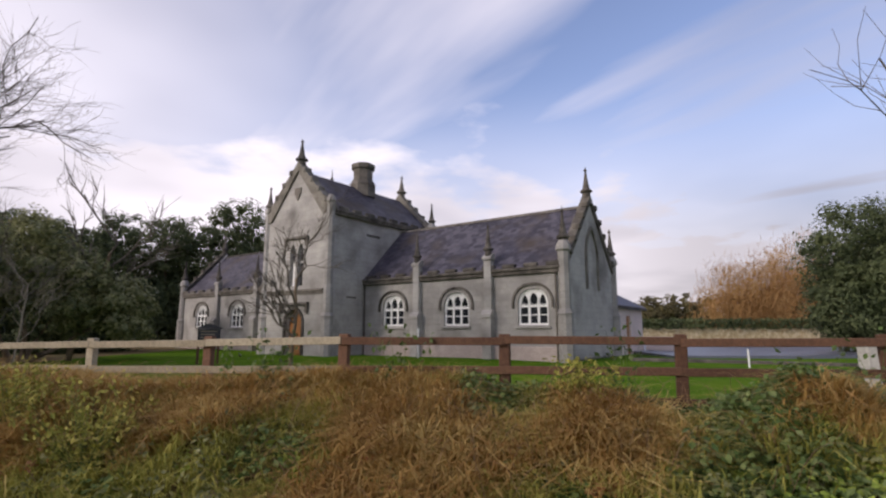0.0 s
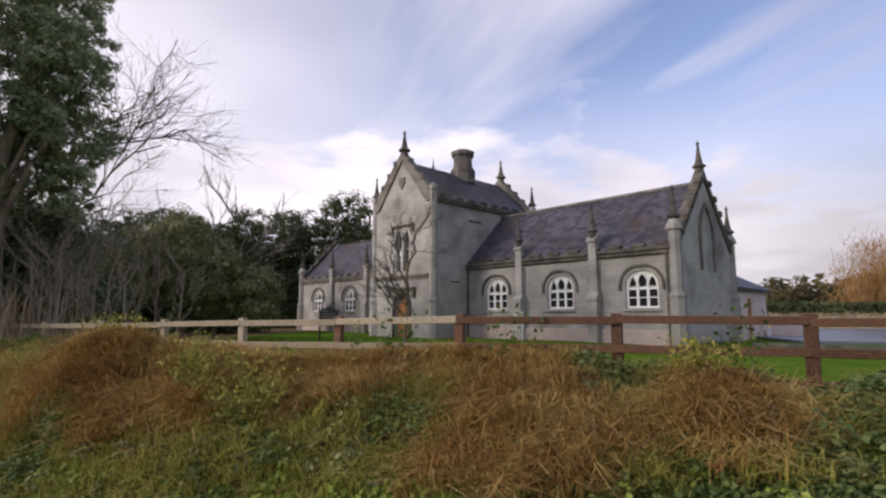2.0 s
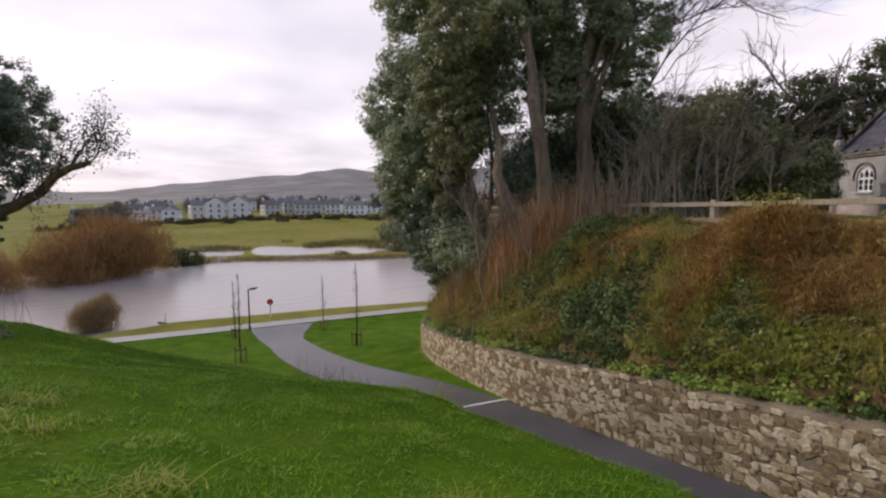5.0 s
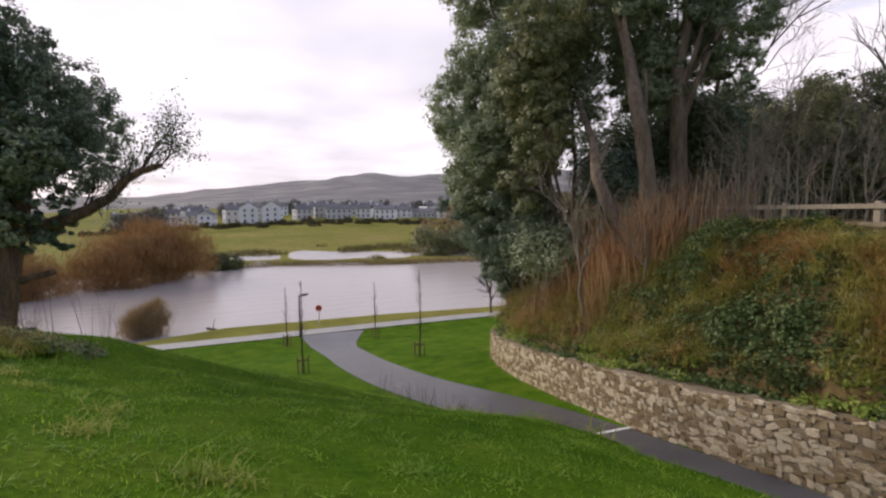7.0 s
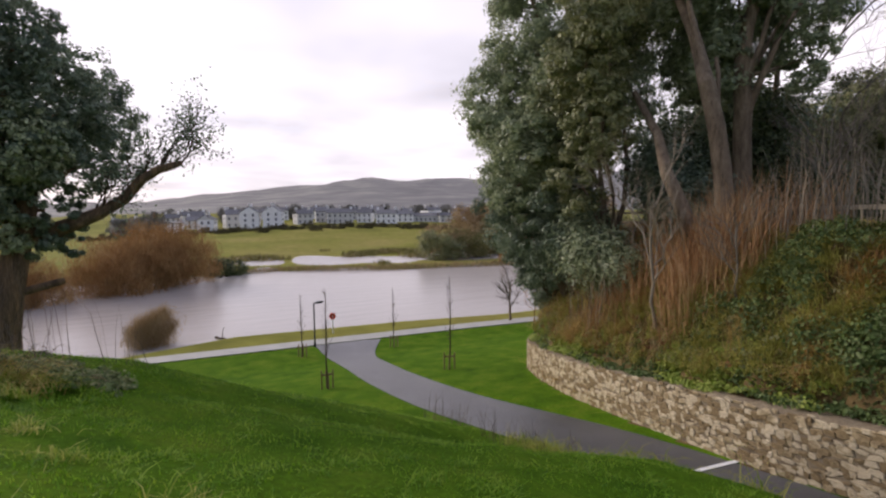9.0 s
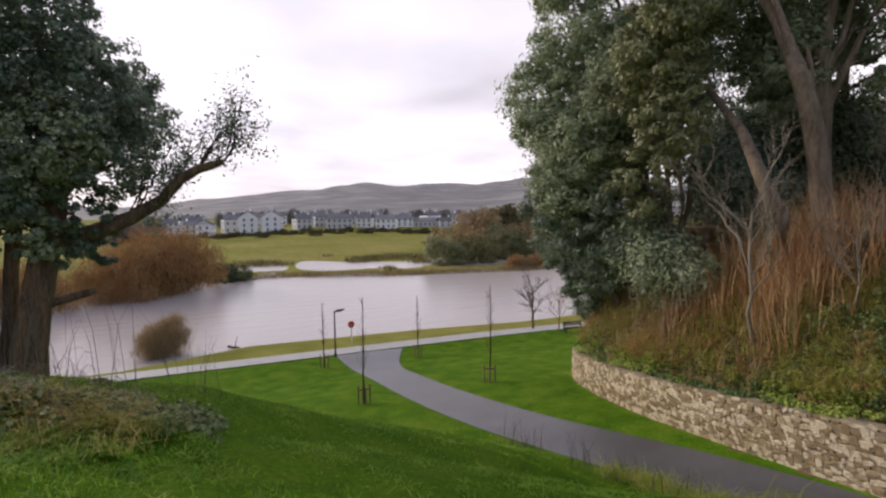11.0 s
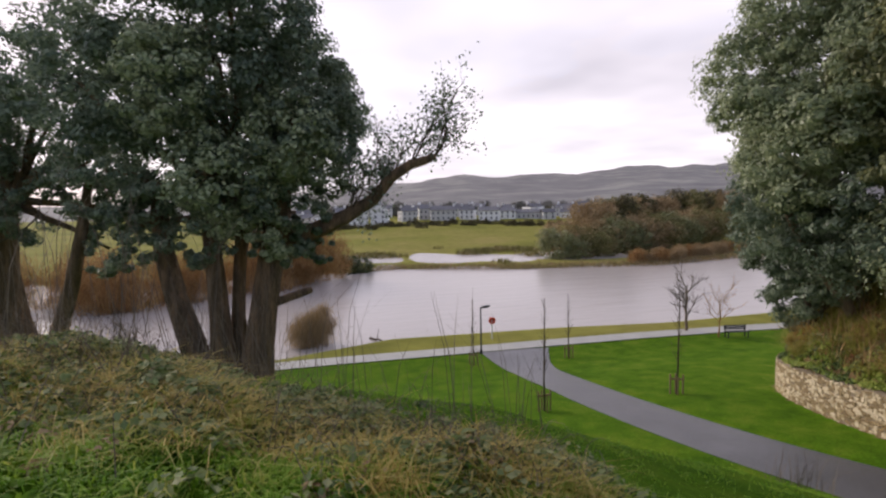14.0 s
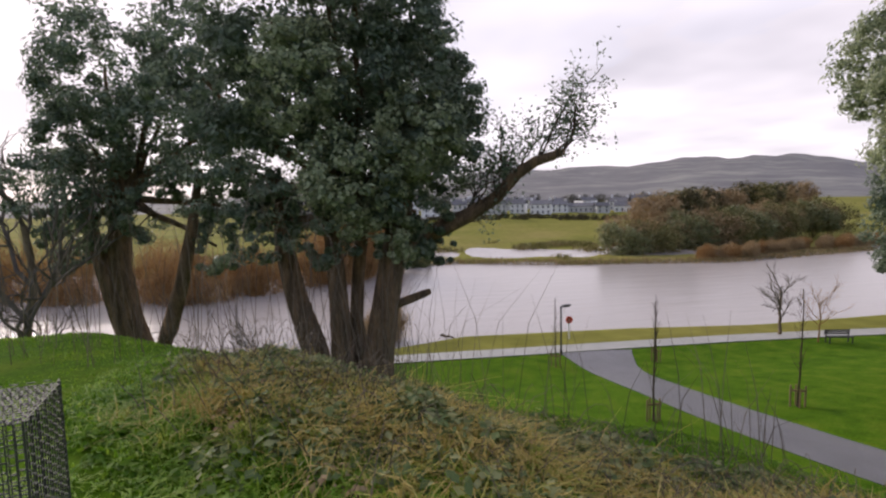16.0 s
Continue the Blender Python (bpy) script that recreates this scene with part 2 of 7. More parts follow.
def add_courses(m, w, h, gap, depth):
    """Fine block joints on a stone material, in courses up any upright wall."""
    n, l = m.node_tree.nodes, m.node_tree.links
    b = n["Principled BSDF"]
    tc = n.new("ShaderNodeTexCoord")
    sp = n.new("ShaderNodeSeparateXYZ")
    l.new(tc.outputs["Object"], sp.inputs[0])
    ad = n.new("ShaderNodeMath")
    l.new(sp.outputs["X"], ad.inputs[0])
    l.new(sp.outputs["Y"], ad.inputs[1])
    cb = n.new("ShaderNodeCombineXYZ")
    l.new(ad.outputs[0], cb.inputs[0])
    l.new(sp.outputs["Z"], cb.inputs[1])
    br = n.new("ShaderNodeTexBrick")
    br.inputs["Scale"].default_value = 1.0
    br.inputs["Brick Width"].default_value, br.inputs["Row Height"].default_value = w, h
    br.inputs["Mortar Size"].default_value, br.inputs["Mortar Smooth"].default_value = gap, 0.3
    br.inputs["Color1"].default_value, br.inputs["Color2"].default_value = (0.93, 0.93, 0.935, 1), (1.05, 1.045, 1.03, 1)
    br.inputs["Mortar"].default_value = (0.84, 0.83, 0.81, 1)
    l.new(cb.outputs[0], br.inputs["Vector"])
    old = b.inputs["Base Color"].links[0].from_socket
    mx = n.new("ShaderNodeMix")
    mx.data_type, mx.blend_type = "RGBA", "MULTIPLY"
    mx.inputs["Factor"].default_value = 1.0
    l.new(old, mx.inputs[6])
    l.new(br.outputs["Color"], mx.inputs[7])
    l.new(mx.outputs[2], b.inputs["Base Color"])
    b2 = n.new("ShaderNodeBump")
    b2.invert = True
    b2.inputs["Strength"].default_value, b2.inputs["Distance"].default_value = 0.6, depth
    l.new(br.outputs["Fac"], b2.inputs["Height"])
    l.new(b.inputs["Normal"].links[0].from_socket, b2.inputs["Normal"])
    l.new(b2.outputs[0], b.inputs["Normal"])


add_courses(M["ashlar"], 0.72, 0.30, 0.012, 0.01)

M["bramble"] = material("bramble_leaf", [(0.055, 0.092, 0.024), (0.098, 0.148, 0.04), (0.165, 0.21, 0.075)], 1.4, 0.5, 0, 8, 0.25, island=0.5, trans=0.25, spec=0.2)


# ---- building helpers ----
def mesh_from(name, verts, faces, mats, smooth=False, mat_index=None):
    me = bpy.data.meshes.new(name)
    me.from_pydata([tuple(v) for v in verts], [], faces)
    for m in mats if isinstance(mats, (list, tuple)) else [mats]:
        me.materials.append(m)
    if mat_index is not None:
        me.polygons.foreach_set("material_index", np.asarray(mat_index, dtype=np.int32))
    me.polygons.foreach_set("use_smooth", np.full(len(me.polygons), smooth, dtype=bool))
    me.update()
    return me


def fast_mesh(name, verts, quads, mat, smooth=False):
    """A mesh from arrays: verts (n, 3), faces (m, k)."""
    me = bpy.data.meshes.new(name)
    verts, quads = np.asarray(verts, dtype=np.float32), np.asarray(quads, dtype=np.int32)
    k = quads.shape[1]
    me.vertices.add(len(verts))
    me.vertices.foreach_set("co", verts.ravel())
    me.loops.add(quads.size)
    me.loops.foreach_set("vertex_index", quads.ravel())
    me.polygons.add(len(quads))
    me.polygons.foreach_set("loop_start", np.arange(0, quads.size, k, dtype=np.int32))
    me.materials.append(mat)
    me.update(calc_edges=True)
    me.polygons.foreach_set("use_smooth", np.full(len(quads), smooth, dtype=bool))
    return me


def thing(name, x=0, y=0, z=0, rz=0, **tags):
    ob = new(name)
    ob.matrix_world = pose(x, y, z, 0, 0, rz)
    ob.empty_display_size = 0.2
    return tagged(ob, **tags)


def part(name, bm, mat, parent, label="", smooth=False):
    """A bmesh, or a ready mesh, as one object under its thing."""
    if isinstance(bm, bmesh.types.BMesh):
        me = bpy.data.meshes.new(name)
        bm.to_mesh(me)
        bm.free()
        me.materials.append(mat)
        if smooth:
            me.polygons.foreach_set("use_smooth", np.ones(len(me.polygons), dtype=bool))
    else:
        me = bm
    ob = new(name, me)
    ob.parent = parent
    if label:
        tagged(ob, label=label)
    return ob


def add_box(bm, x0, x1, y0, y1, z0, z1, bevel=0.0, m=None):
    g = bmesh.ops.create_cube(bm, size=1.0)
    vs = g["verts"]
    for v in vs:
        v.co = Vector(((x0 + x1) / 2 + v.co.x * (x1 - x0), (y0 + y1) / 2 + v.co.y * (y1 - y0), (z0 + z1) / 2 + v.co.z * (z1 - z0)))
    if bevel:
        es = list({e for v in vs for e in v.link_edges})
        r = bmesh.ops.bevel(bm, geom=es, offset=bevel, segments=1, affect="EDGES")
        vs = [v for v in r["verts"]]
    if m is not None:
        bmesh.ops.transform(bm, matrix=m, verts=list({v for v in vs if v.is_valid}))
    return vs


def box(x0, x1, y0, y1, z0, z1, bevel=0.0):
    bm = bmesh.new()
    add_box(bm, x0, x1, y0, y1, z0, z1, bevel)
    return bm


def prism(poly, y0, y1):
    """A polygon in x and z, drawn out along y."""
    bm = bmesh.new()
    a = [bm.verts.new((x, y0, z)) for x, z in poly]
    b = [bm.verts.new((x, y1, z)) for x, z in poly]
    n = len(poly)
    bm.faces.new(a)
    bm.faces.new(b[::-1])
    for i in range(n):
        bm.faces.new((a[i], b[i], b[(i + 1) % n], a[(i + 1) % n]))
    bmesh.ops.recalc_face_normals(bm, faces=bm.faces)
    return bm


def prism_x(poly, x0, x1):
    """A polygon in y and z, drawn out along x."""
    bm = prism(poly, x0, x1)
    for v in bm.verts:
        v.co = Vector((v.co.y, v.co.x, v.co.z))
    bmesh.ops.recalc_face_normals(bm, faces=bm.faces)
    return bm


def lathe(profile, segs=8, turn=0.0):
    """A profile of radius and height turned about z."""
    bm = bmesh.new()
    rings = []
    for r, z in profile:
        rings.append([bm.verts.new((r * math.cos(turn + 2 * math.pi * i / segs), r * math.sin(turn + 2 * math.pi * i / segs), z)) for i in range(segs)])
    for a, b in zip(rings, rings[1:]):
        for i in range(segs):
            bm.faces.new((a[i], a[(i + 1) % segs], b[(i + 1) % segs], b[i]))
    bm.faces.new(rings[0][::-1])
    bm.faces.new(rings[-1])
    return bm


# ---- the lie of the land ----
# the stone wall's line, from the near end to where it bends round the knoll
WALL = np.array([(14.0, 3.6), (6.0, 4.3), (0.0, 4.85), (-7.3, 5.5), (-10.6, 5.85), (-14.5, 6.36), (-17.8, 6.95), (-21.4, 7.9), (-24.6, 9.1), (-27.4, 10.5), (-29.4, 12.1), (-30.4, 13.9), (-30.8, 16.2), (-30.6, 30.0)])
# the sunken path's middle, from the junction up
LANE = np.array([(-45.5, 6.6), (-42.0, 6.3), (-39.7, 6.0), (-36.0, 5.6), (-31.5, 5.05), (-27.0, 4.75), (-23.5, 4.7), (-20.3, 4.95), (-17.5, 5.15), (-14.5, 5.0), (-7.0, 4.15), (0.0, 3.5), (14.0, 2.3)])
LANE_W = 1.27
FENCE_A, FENCE_D = np.array((-1.62, 8.52)), np.array((-2.48, 0.68))     # one post, and the step to the next


def lane_z(x):
    x = np.asarray(x, float)
    return -8.72 + 0.166 * np.logaddexp(0, (x + 41.0) * 1.2) / 1.2


def cap_z(x):
    return lane_z(x) + 1.42


def line_y(pts, x):
    o = np.argsort(pts[:, 0])
    return np.interp(x, pts[o, 0], pts[o, 1])


def seg_dist(pts, x, y):
    """Distance to a polyline, and the place along it."""
    best, at = np.full(x.shape, 1e9), np.zeros(x.shape)
    run = 0.0
    for a, b in zip(pts, pts[1:]):
        ab = b - a
        ln = np.hypot(*ab)
        k = np.clip(((x - a[0]) * ab[0] + (y - a[1]) * ab[1]) / ln ** 2, 0, 1)
        d = np.hypot(x - a[0] - k * ab[0], y - a[1] - k * ab[1])
        at = np.where(d < best, run + k * ln, at)
        best = np.minimum(best, d)
        run += ln
    return best, at


def inside_knoll(x, y):
    """Above the stone wall: the bank, the knoll and the school's lawn."""
    poly = np.vstack([WALL, [(-30.6, 400.0), (400.0, 400.0), (400.0, 3.6)]])
    r = np.zeros(x.shape, bool)
    for (ax, ay), (bx, by) in zip(poly, np.roll(poly, -1, axis=0)):
        with np.errstate(divide="ignore", invalid="ignore"):
            c = ((ay > y) != (by > y)) & (x < (bx - ax) * (y - ay) / (by - ay + 1e-12) + ax)
        r ^= c
    return r


def smooth(a, b, v):
    t = np.clip((v - a) / (b - a), 0, 1)
    return t * t * (3 - 2 * t)


def bumps(x, y, f=1.0):
    return np.sin(x * 0.9 * f + 1.3 * np.sin(y * 0.5 * f)) * 0.5 + np.sin(y * 1.1 * f + 0.8 * np.sin(x * 0.7 * f) + 2) * 0.5


def ground_z(x, y):
    x, y = np.broadcast_arrays(np.asarray(x, float), np.asarray(y, float))
    low = lane_z(np.minimum(x, 14))
    edge = low + 0.09 * smooth(-40.0, -34.0, x)
    # the lawn that the walker is on, falling to the lane and, past its brow, to the river
    yc = 0.66 * np.maximum(x, -17.5)
    hill = -0.12 - 0.26 * np.logaddexp(0, (y - yc - 1.0) * 2.0) / 2.0 - 0.13 * np.maximum(0, y - yc - 6.5) * smooth(-12.5, -17, x) + 0.02 * (y < yc) * np.minimum(0, yc - y) + 0.05 * bumps(x, y) + 0.03 * bumps(x, y, 3.3)
    brow = -20.5 - 1.1 * smooth(-8.5, -11.0, y) - 2.4 * smooth(-11.0, -14.5, y)
    hill = hill - 0.64 * np.logaddexp(0, (brow - x) * 1.1) / 1.1
    d_lane, _ = seg_dist(LANE, x, y)
    hill = np.minimum(hill, edge + np.maximum(0, d_lane - LANE_W - 0.25) * (1.15 + 1.2 * smooth(-17, -13, x)))
    south = np.maximum(edge, hill)
    # grass between lane and wall
    z = np.where(y > line_y(LANE, np.clip(x, -45, 14)), edge, south)
    # above the wall
    d_wall, _ = seg_dist(WALL, x, y)
    cap = cap_z(np.clip(x, -31, 14)) - 0.12
    reach = 3.1 + 0.22 * np.clip(-8 - x, 0, 14)
    top = 0.42 - 0.25 * smooth(3.4, 8, d_wall) + 0.04 * bumps(x, y, 0.6)
    knoll = cap + (top - cap) * np.sin(np.clip(d_wall / reach, 0, 1) * math.pi / 2) ** 1.1
    z = np.where(inside_knoll(x, y) & (d_wall > 0.38), knoll, z)
    d_lane2 = np.clip((d_lane - LANE_W) / 0.3, 0, 1)
    flat = (x > -44) & (x < 15)
    z = np.where(flat & (d_lane < LANE_W + 0.3) & ~(inside_knoll(x, y) & (d_wall > 0.38)), low * (1 - d_lane2) + z * d_lane2, z)
    # river bank, bed, far side
    xb = x - np.interp(y, [-60, -8.5, 0, 14, 24, 40], [0.0, -0.2, -2.8, -1.2, 0.8, 1.2])
    z = np.where(x < -48.0, -8.78 - 1.1 * smooth(-48.5, -53.5, xb), z)
    z = np.where(xb < -53.5, -9.9 - 1.2 * smooth(-53.5, -60, xb), z)
    shore = np.interp(y, [-400, -60, -30, 0, 12, 30, 55, 95, 400], [-135, -107, -99, -101, -102, -93, -86, -92, -150])
    far = -9.3 + 0.05 * bumps(x * 0.15, y * 0.15) - 0.5 * smooth(9, 16, shore - x) * (1 - smooth(26, 40, shore - x)) * smooth(-2, 12, y) * (1 - smooth(70, 95, y)) * (0.62 + 0.45 * bumps(x * 0.22, y * 0.17) + 0.35 * bumps(x * 0.6, y * 0.45))
    rise = smooth(60, 240, shore - x)
    far = far + rise * 5.6 * smooth(-20, 120, y + 0.25 * (shore - x)) + 3.0 * smooth(220, 600, shore - x)
    k = smooth(-4, 3, shore - x)
    z = np.where(x < shore + 6, (-11.1) * (1 - k) + far * k, z)
    return z


def axis(fine0, fine1, step, lo, hi, grow=1.22):
    a = list(np.arange(fine0, fine1, step))
    s, v = step, a[-1]
    while v < hi:
        s *= grow
        v += s
        a.append(min(v, hi))
    s, v = step, a[0]
    while v > lo:
        s *= grow
        v -= s
        a.insert(0, max(v, lo))
    return np.array(a)


gx = axis(-56.0, 15.0, 0.30, -4000, 4000)
gy = axis(-16.0, 17.0, 0.30, -4000, 4000)
GX, GY = np.meshgrid(gx, gy, indexing="ij")
GZ = ground_z(GX, GY)
nx, ny = GX.shape
idx = np.arange(nx * ny).reshape(nx, ny)
quads = np.stack([idx[:-1, :-1], idx[1:, :-1], idx[1:, 1:], idx[:-1, 1:]], -1).reshape(-1, 4)
ground_me = fast_mesh("ground", np.stack([GX, GY, GZ], -1).reshape(-1, 3), quads, M["grass"], True)
for k in ("soil", "field"):
    ground_me.materials.append(M[k])
cx, cy = GX[:-1, :-1].ravel() + 0.15, GY[:-1, :-1].ravel() + 0.15
dw = seg_dist(WALL, cx, cy)[0]
fence_side = (cx - FENCE_A[0]) * -FENCE_D[1] + (cy - FENCE_A[1]) * FENCE_D[0]   # below zero past the fence
mi = np.zeros(len(cx), np.int32)
mi[inside_knoll(cx, cy) & ((fence_side > -0.6) | (cx < -19))] = 1
mi[cx < -80] = 2
mi[(cx < np.interp(cy, [-60, -20, -6, 2, 10, 18, 26, 40], [-49, -47.9, -47.3, -46.6, -46, -45.3, -44.3, -42]) - 0.75) & (cx > -60)] = 2          # tawny verge along the water
ground_me.polygons.foreach_set("material_index", mi)
ground = tagged(new("ground", ground_me), label="green winter lawn falling to a flooded river", category="ground", kind="structure")

# the river, brown and in flood
wm = bpy.data.materials.new("flood_water")
wm.use_nodes = True
wb = wm.node_tree.nodes["Principled BSDF"]
wb.inputs["Base Color"].default_value = (0.42, 0.38, 0.35, 1)
wb.inputs["Roughness"].default_value = 0.2
wb.inputs["IOR"].default_value = 1.33
wt = wm.node_tree.nodes.new("ShaderNodeTexNoise")
wt.inputs["Scale"].default_value, wt.inputs["Detail"].default_value = 0.5, 6.0
wc = wm.node_tree.nodes.new("ShaderNodeTexCoord")
wmap = wm.node_tree.nodes.new("ShaderNodeMapping")
wmap.inputs["Scale"].default_value = (1.5, 0.28, 1)
wbp = wm.node_tree.nodes.new("ShaderNodeBump")
wbp.inputs["Strength"].default_value, wbp.inputs["Distance"].default_value = 0.55, 0.16
wm.node_tree.links.new(wc.outputs["Object"], wmap.inputs[0])
wm.node_tree.links.new(wmap.outputs[0], wt.inputs["Vector"])
wm.node_tree.links.new(wt.outputs[0], wbp.inputs["Height"])
wm.node_tree.links.new(wbp.outputs[0], wb.inputs["Normal"])
water_me = fast_mesh("water", [(-330, -1500, -9.5), (-49, -1500, -9.5), (-49, 1500, -9.5), (-330, 1500, -9.5)], [(0, 1, 2, 3)], wm)
tagged(new("water", water_me), label="brown flooded river with a pale sheen of sky", category="river", kind="structure")


def ribbon(name, pts, widths, zfun, mat, lift=0.05, skirt=0.25):
    """A path surface with an edge, laid along a smoothed line."""
    p = np.array(pts, float)
    t = np.r_[0, np.cumsum(np.hypot(*np.diff(p, axis=0).T))]
    s = np.arange(0, t[-1], 0.35)
    c = np.stack([np.interp(s, t, p[:, 0]), np.interp(s, t, p[:, 1])], -1)
    ker = np.ones(9) / 9
    pad = np.pad(c, ((4, 4), (0, 0)), mode="edge")
    c = np.stack([np.convolve(pad[:, k], ker, "valid") for k in (0, 1)], -1)
    d = np.gradient(c, axis=0)
    d /= np.hypot(*d.T)[:, None]
    nrm = np.stack([-d[:, 1], d[:, 0]], -1)
    w = np.interp(s, t, widths)[:, None]
    cols = []
    for k, dz in ((-1.0, -skirt), (-1.0, 0), (-0.5, 0.001), (0, 0.002), (0.5, 0.001), (1.0, 0), (1.0, -skirt)):
        q = c + nrm * w * k
        cols.append(np.stack([q[:, 0], q[:, 1], zfun(q[:, 0], q[:, 1]) + lift + dz], -1))
    v = np.stack(cols, 1)
    n = len(c)
    ii = np.arange(n * 7).reshape(n, 7)
    f = np.stack([ii[:-1, :-1], ii[1:, :-1], ii[1:, 1:], ii[:-1, 1:]], -1).reshape(-1, 4)
    me = fast_mesh(name, v.reshape(-1, 3), f, mat, False)
    me.materials.append(M["grass"])          # turf grows up to the edge
    me.polygons.foreach_set("material_index", np.tile(np.array([1, 0, 0, 0, 0, 1], np.int32), n - 1))
    return me


lane_pts = np.vstack([[(-45.9, 7.3)], LANE[1:]])
lane = tagged(new("path_lane", ribbon("path_lane", lane_pts, [2.6, 1.7, 1.35] + [LANE_W] * (len(lane_pts) - 3), lambda x, y: lane_z(x), M["asphalt"], 0.03)), label="wet dark asphalt path sunk beside a stone wall", category="path", kind="structure")
river_path = tagged(new("path_riverside", ribbon("path_riverside", [(-49.0, -60), (-47.9, -20), (-47.3, -6), (-46.6, 2), (-46.0, 10), (-45.3, 18), (-44.3, 26), (-42, 40)], [0.85] * 8, lambda x, y: -8.72 + 0 * x, M["footway"], 0.06)), label="pale riverside footpath, wet and level", category="path", kind="structure")


# ---- the old school ----
BX, BY, BZ, BR = -2.92, 30.49, 0.12, -35.7
school = thing("school_building", BX, BY, BZ, BR, label="grey limestone gothic schoolhouse with slate roofs and pinnacles", category="building")


def arch(cx, z0, w, h_spring, h_top, n=7):
    """A pointed opening's outline in x and z, from the left foot over the point to the right foot."""
    a = w / 2
    rise = h_top - h_spring
    r = (a * a + rise * rise) / (2 * a)
    pts = [(cx - a, z0)]
    th = math.atan2(rise, r - a)
    for i in range(n + 1):
        t = th * i / n
        pts.append((cx - a + r - r * math.cos(t), h_spring + r * math.sin(t)))
    for i in range(n - 1, -1, -1):
        t = th * i / n
        pts.append((cx + a - r + r * math.cos(t), h_spring + r * math.sin(t)))
    pts.append((cx + a, z0))
    return pts


def pierced(outline, holes, y0, y1):
    """A wall in x and z between depths y0 and y1, with openings right through it."""
    bm = bmesh.new()
    edges = []
    for loop in [outline] + holes:
        vs = [bm.verts.new((x, y0, z)) for x, z in loop]
        edges += [bm.edges.new((vs[i], vs[(i + 1) % len(vs)])) for i in range(len(vs))]
    bmesh.ops.triangle_fill(bm, edges=edges, use_beauty=True, use_dissolve=False)
    fs = list(bm.faces)
    g = bmesh.ops.extrude_face_region(bm, geom=fs)
    for v in g["geom"]:
        if isinstance(v, bmesh.types.BMVert):
            v.co.y = y1
    bmesh.ops.recalc_face_normals(bm, faces=bm.faces)
    return bm


def band(outer, inner, y0, y1):
    """A frame between two outlines with equal counts of points, open at the foot."""
    bm = bmesh.new()
    n = len(outer)
    rows = [[bm.verts.new((x, y, z)) for x, z in pts] for pts, y in ((outer, y0), (inner, y0), (inner, y1), (outer, y1))]
    for i in range(n - 1):
        for a in range(4):
            b = (a + 1) % 4
            bm.faces.new((rows[a][i], rows[a][i + 1], rows[b][i + 1], rows[b][i]))
    for i in (0, n - 1):
        bm.faces.new([rows[a][i] for a in range(4)])
    bmesh.ops.recalc_face_normals(bm, faces=bm.faces)
    return bm


def glass_mat():
    m = bpy.data.materials.new("dark_window_glass")
    m.use_nodes = True
    b = m.node_tree.nodes["Principled BSDF"]
    b.inputs["Base Color"].default_value = (0.02, 0.022, 0.026, 1)
    b.inputs["Roughness"].default_value = 0.08
    return m


M["glass"] = glass_mat()


def turned(m_obj, rz, x=0, y=0, z=0):
    m_obj.matrix_local = pose(x, y, z, 0, 0, rz)
    return m_obj


def joined(*bms):
    out = bmesh.new()
    for b in bms:
        me = bpy.data.meshes.new("t")
        b.to_mesh(me)
        b.free()
        out.from_mesh(me)
        bpy.data.meshes.remove(me)
    return out


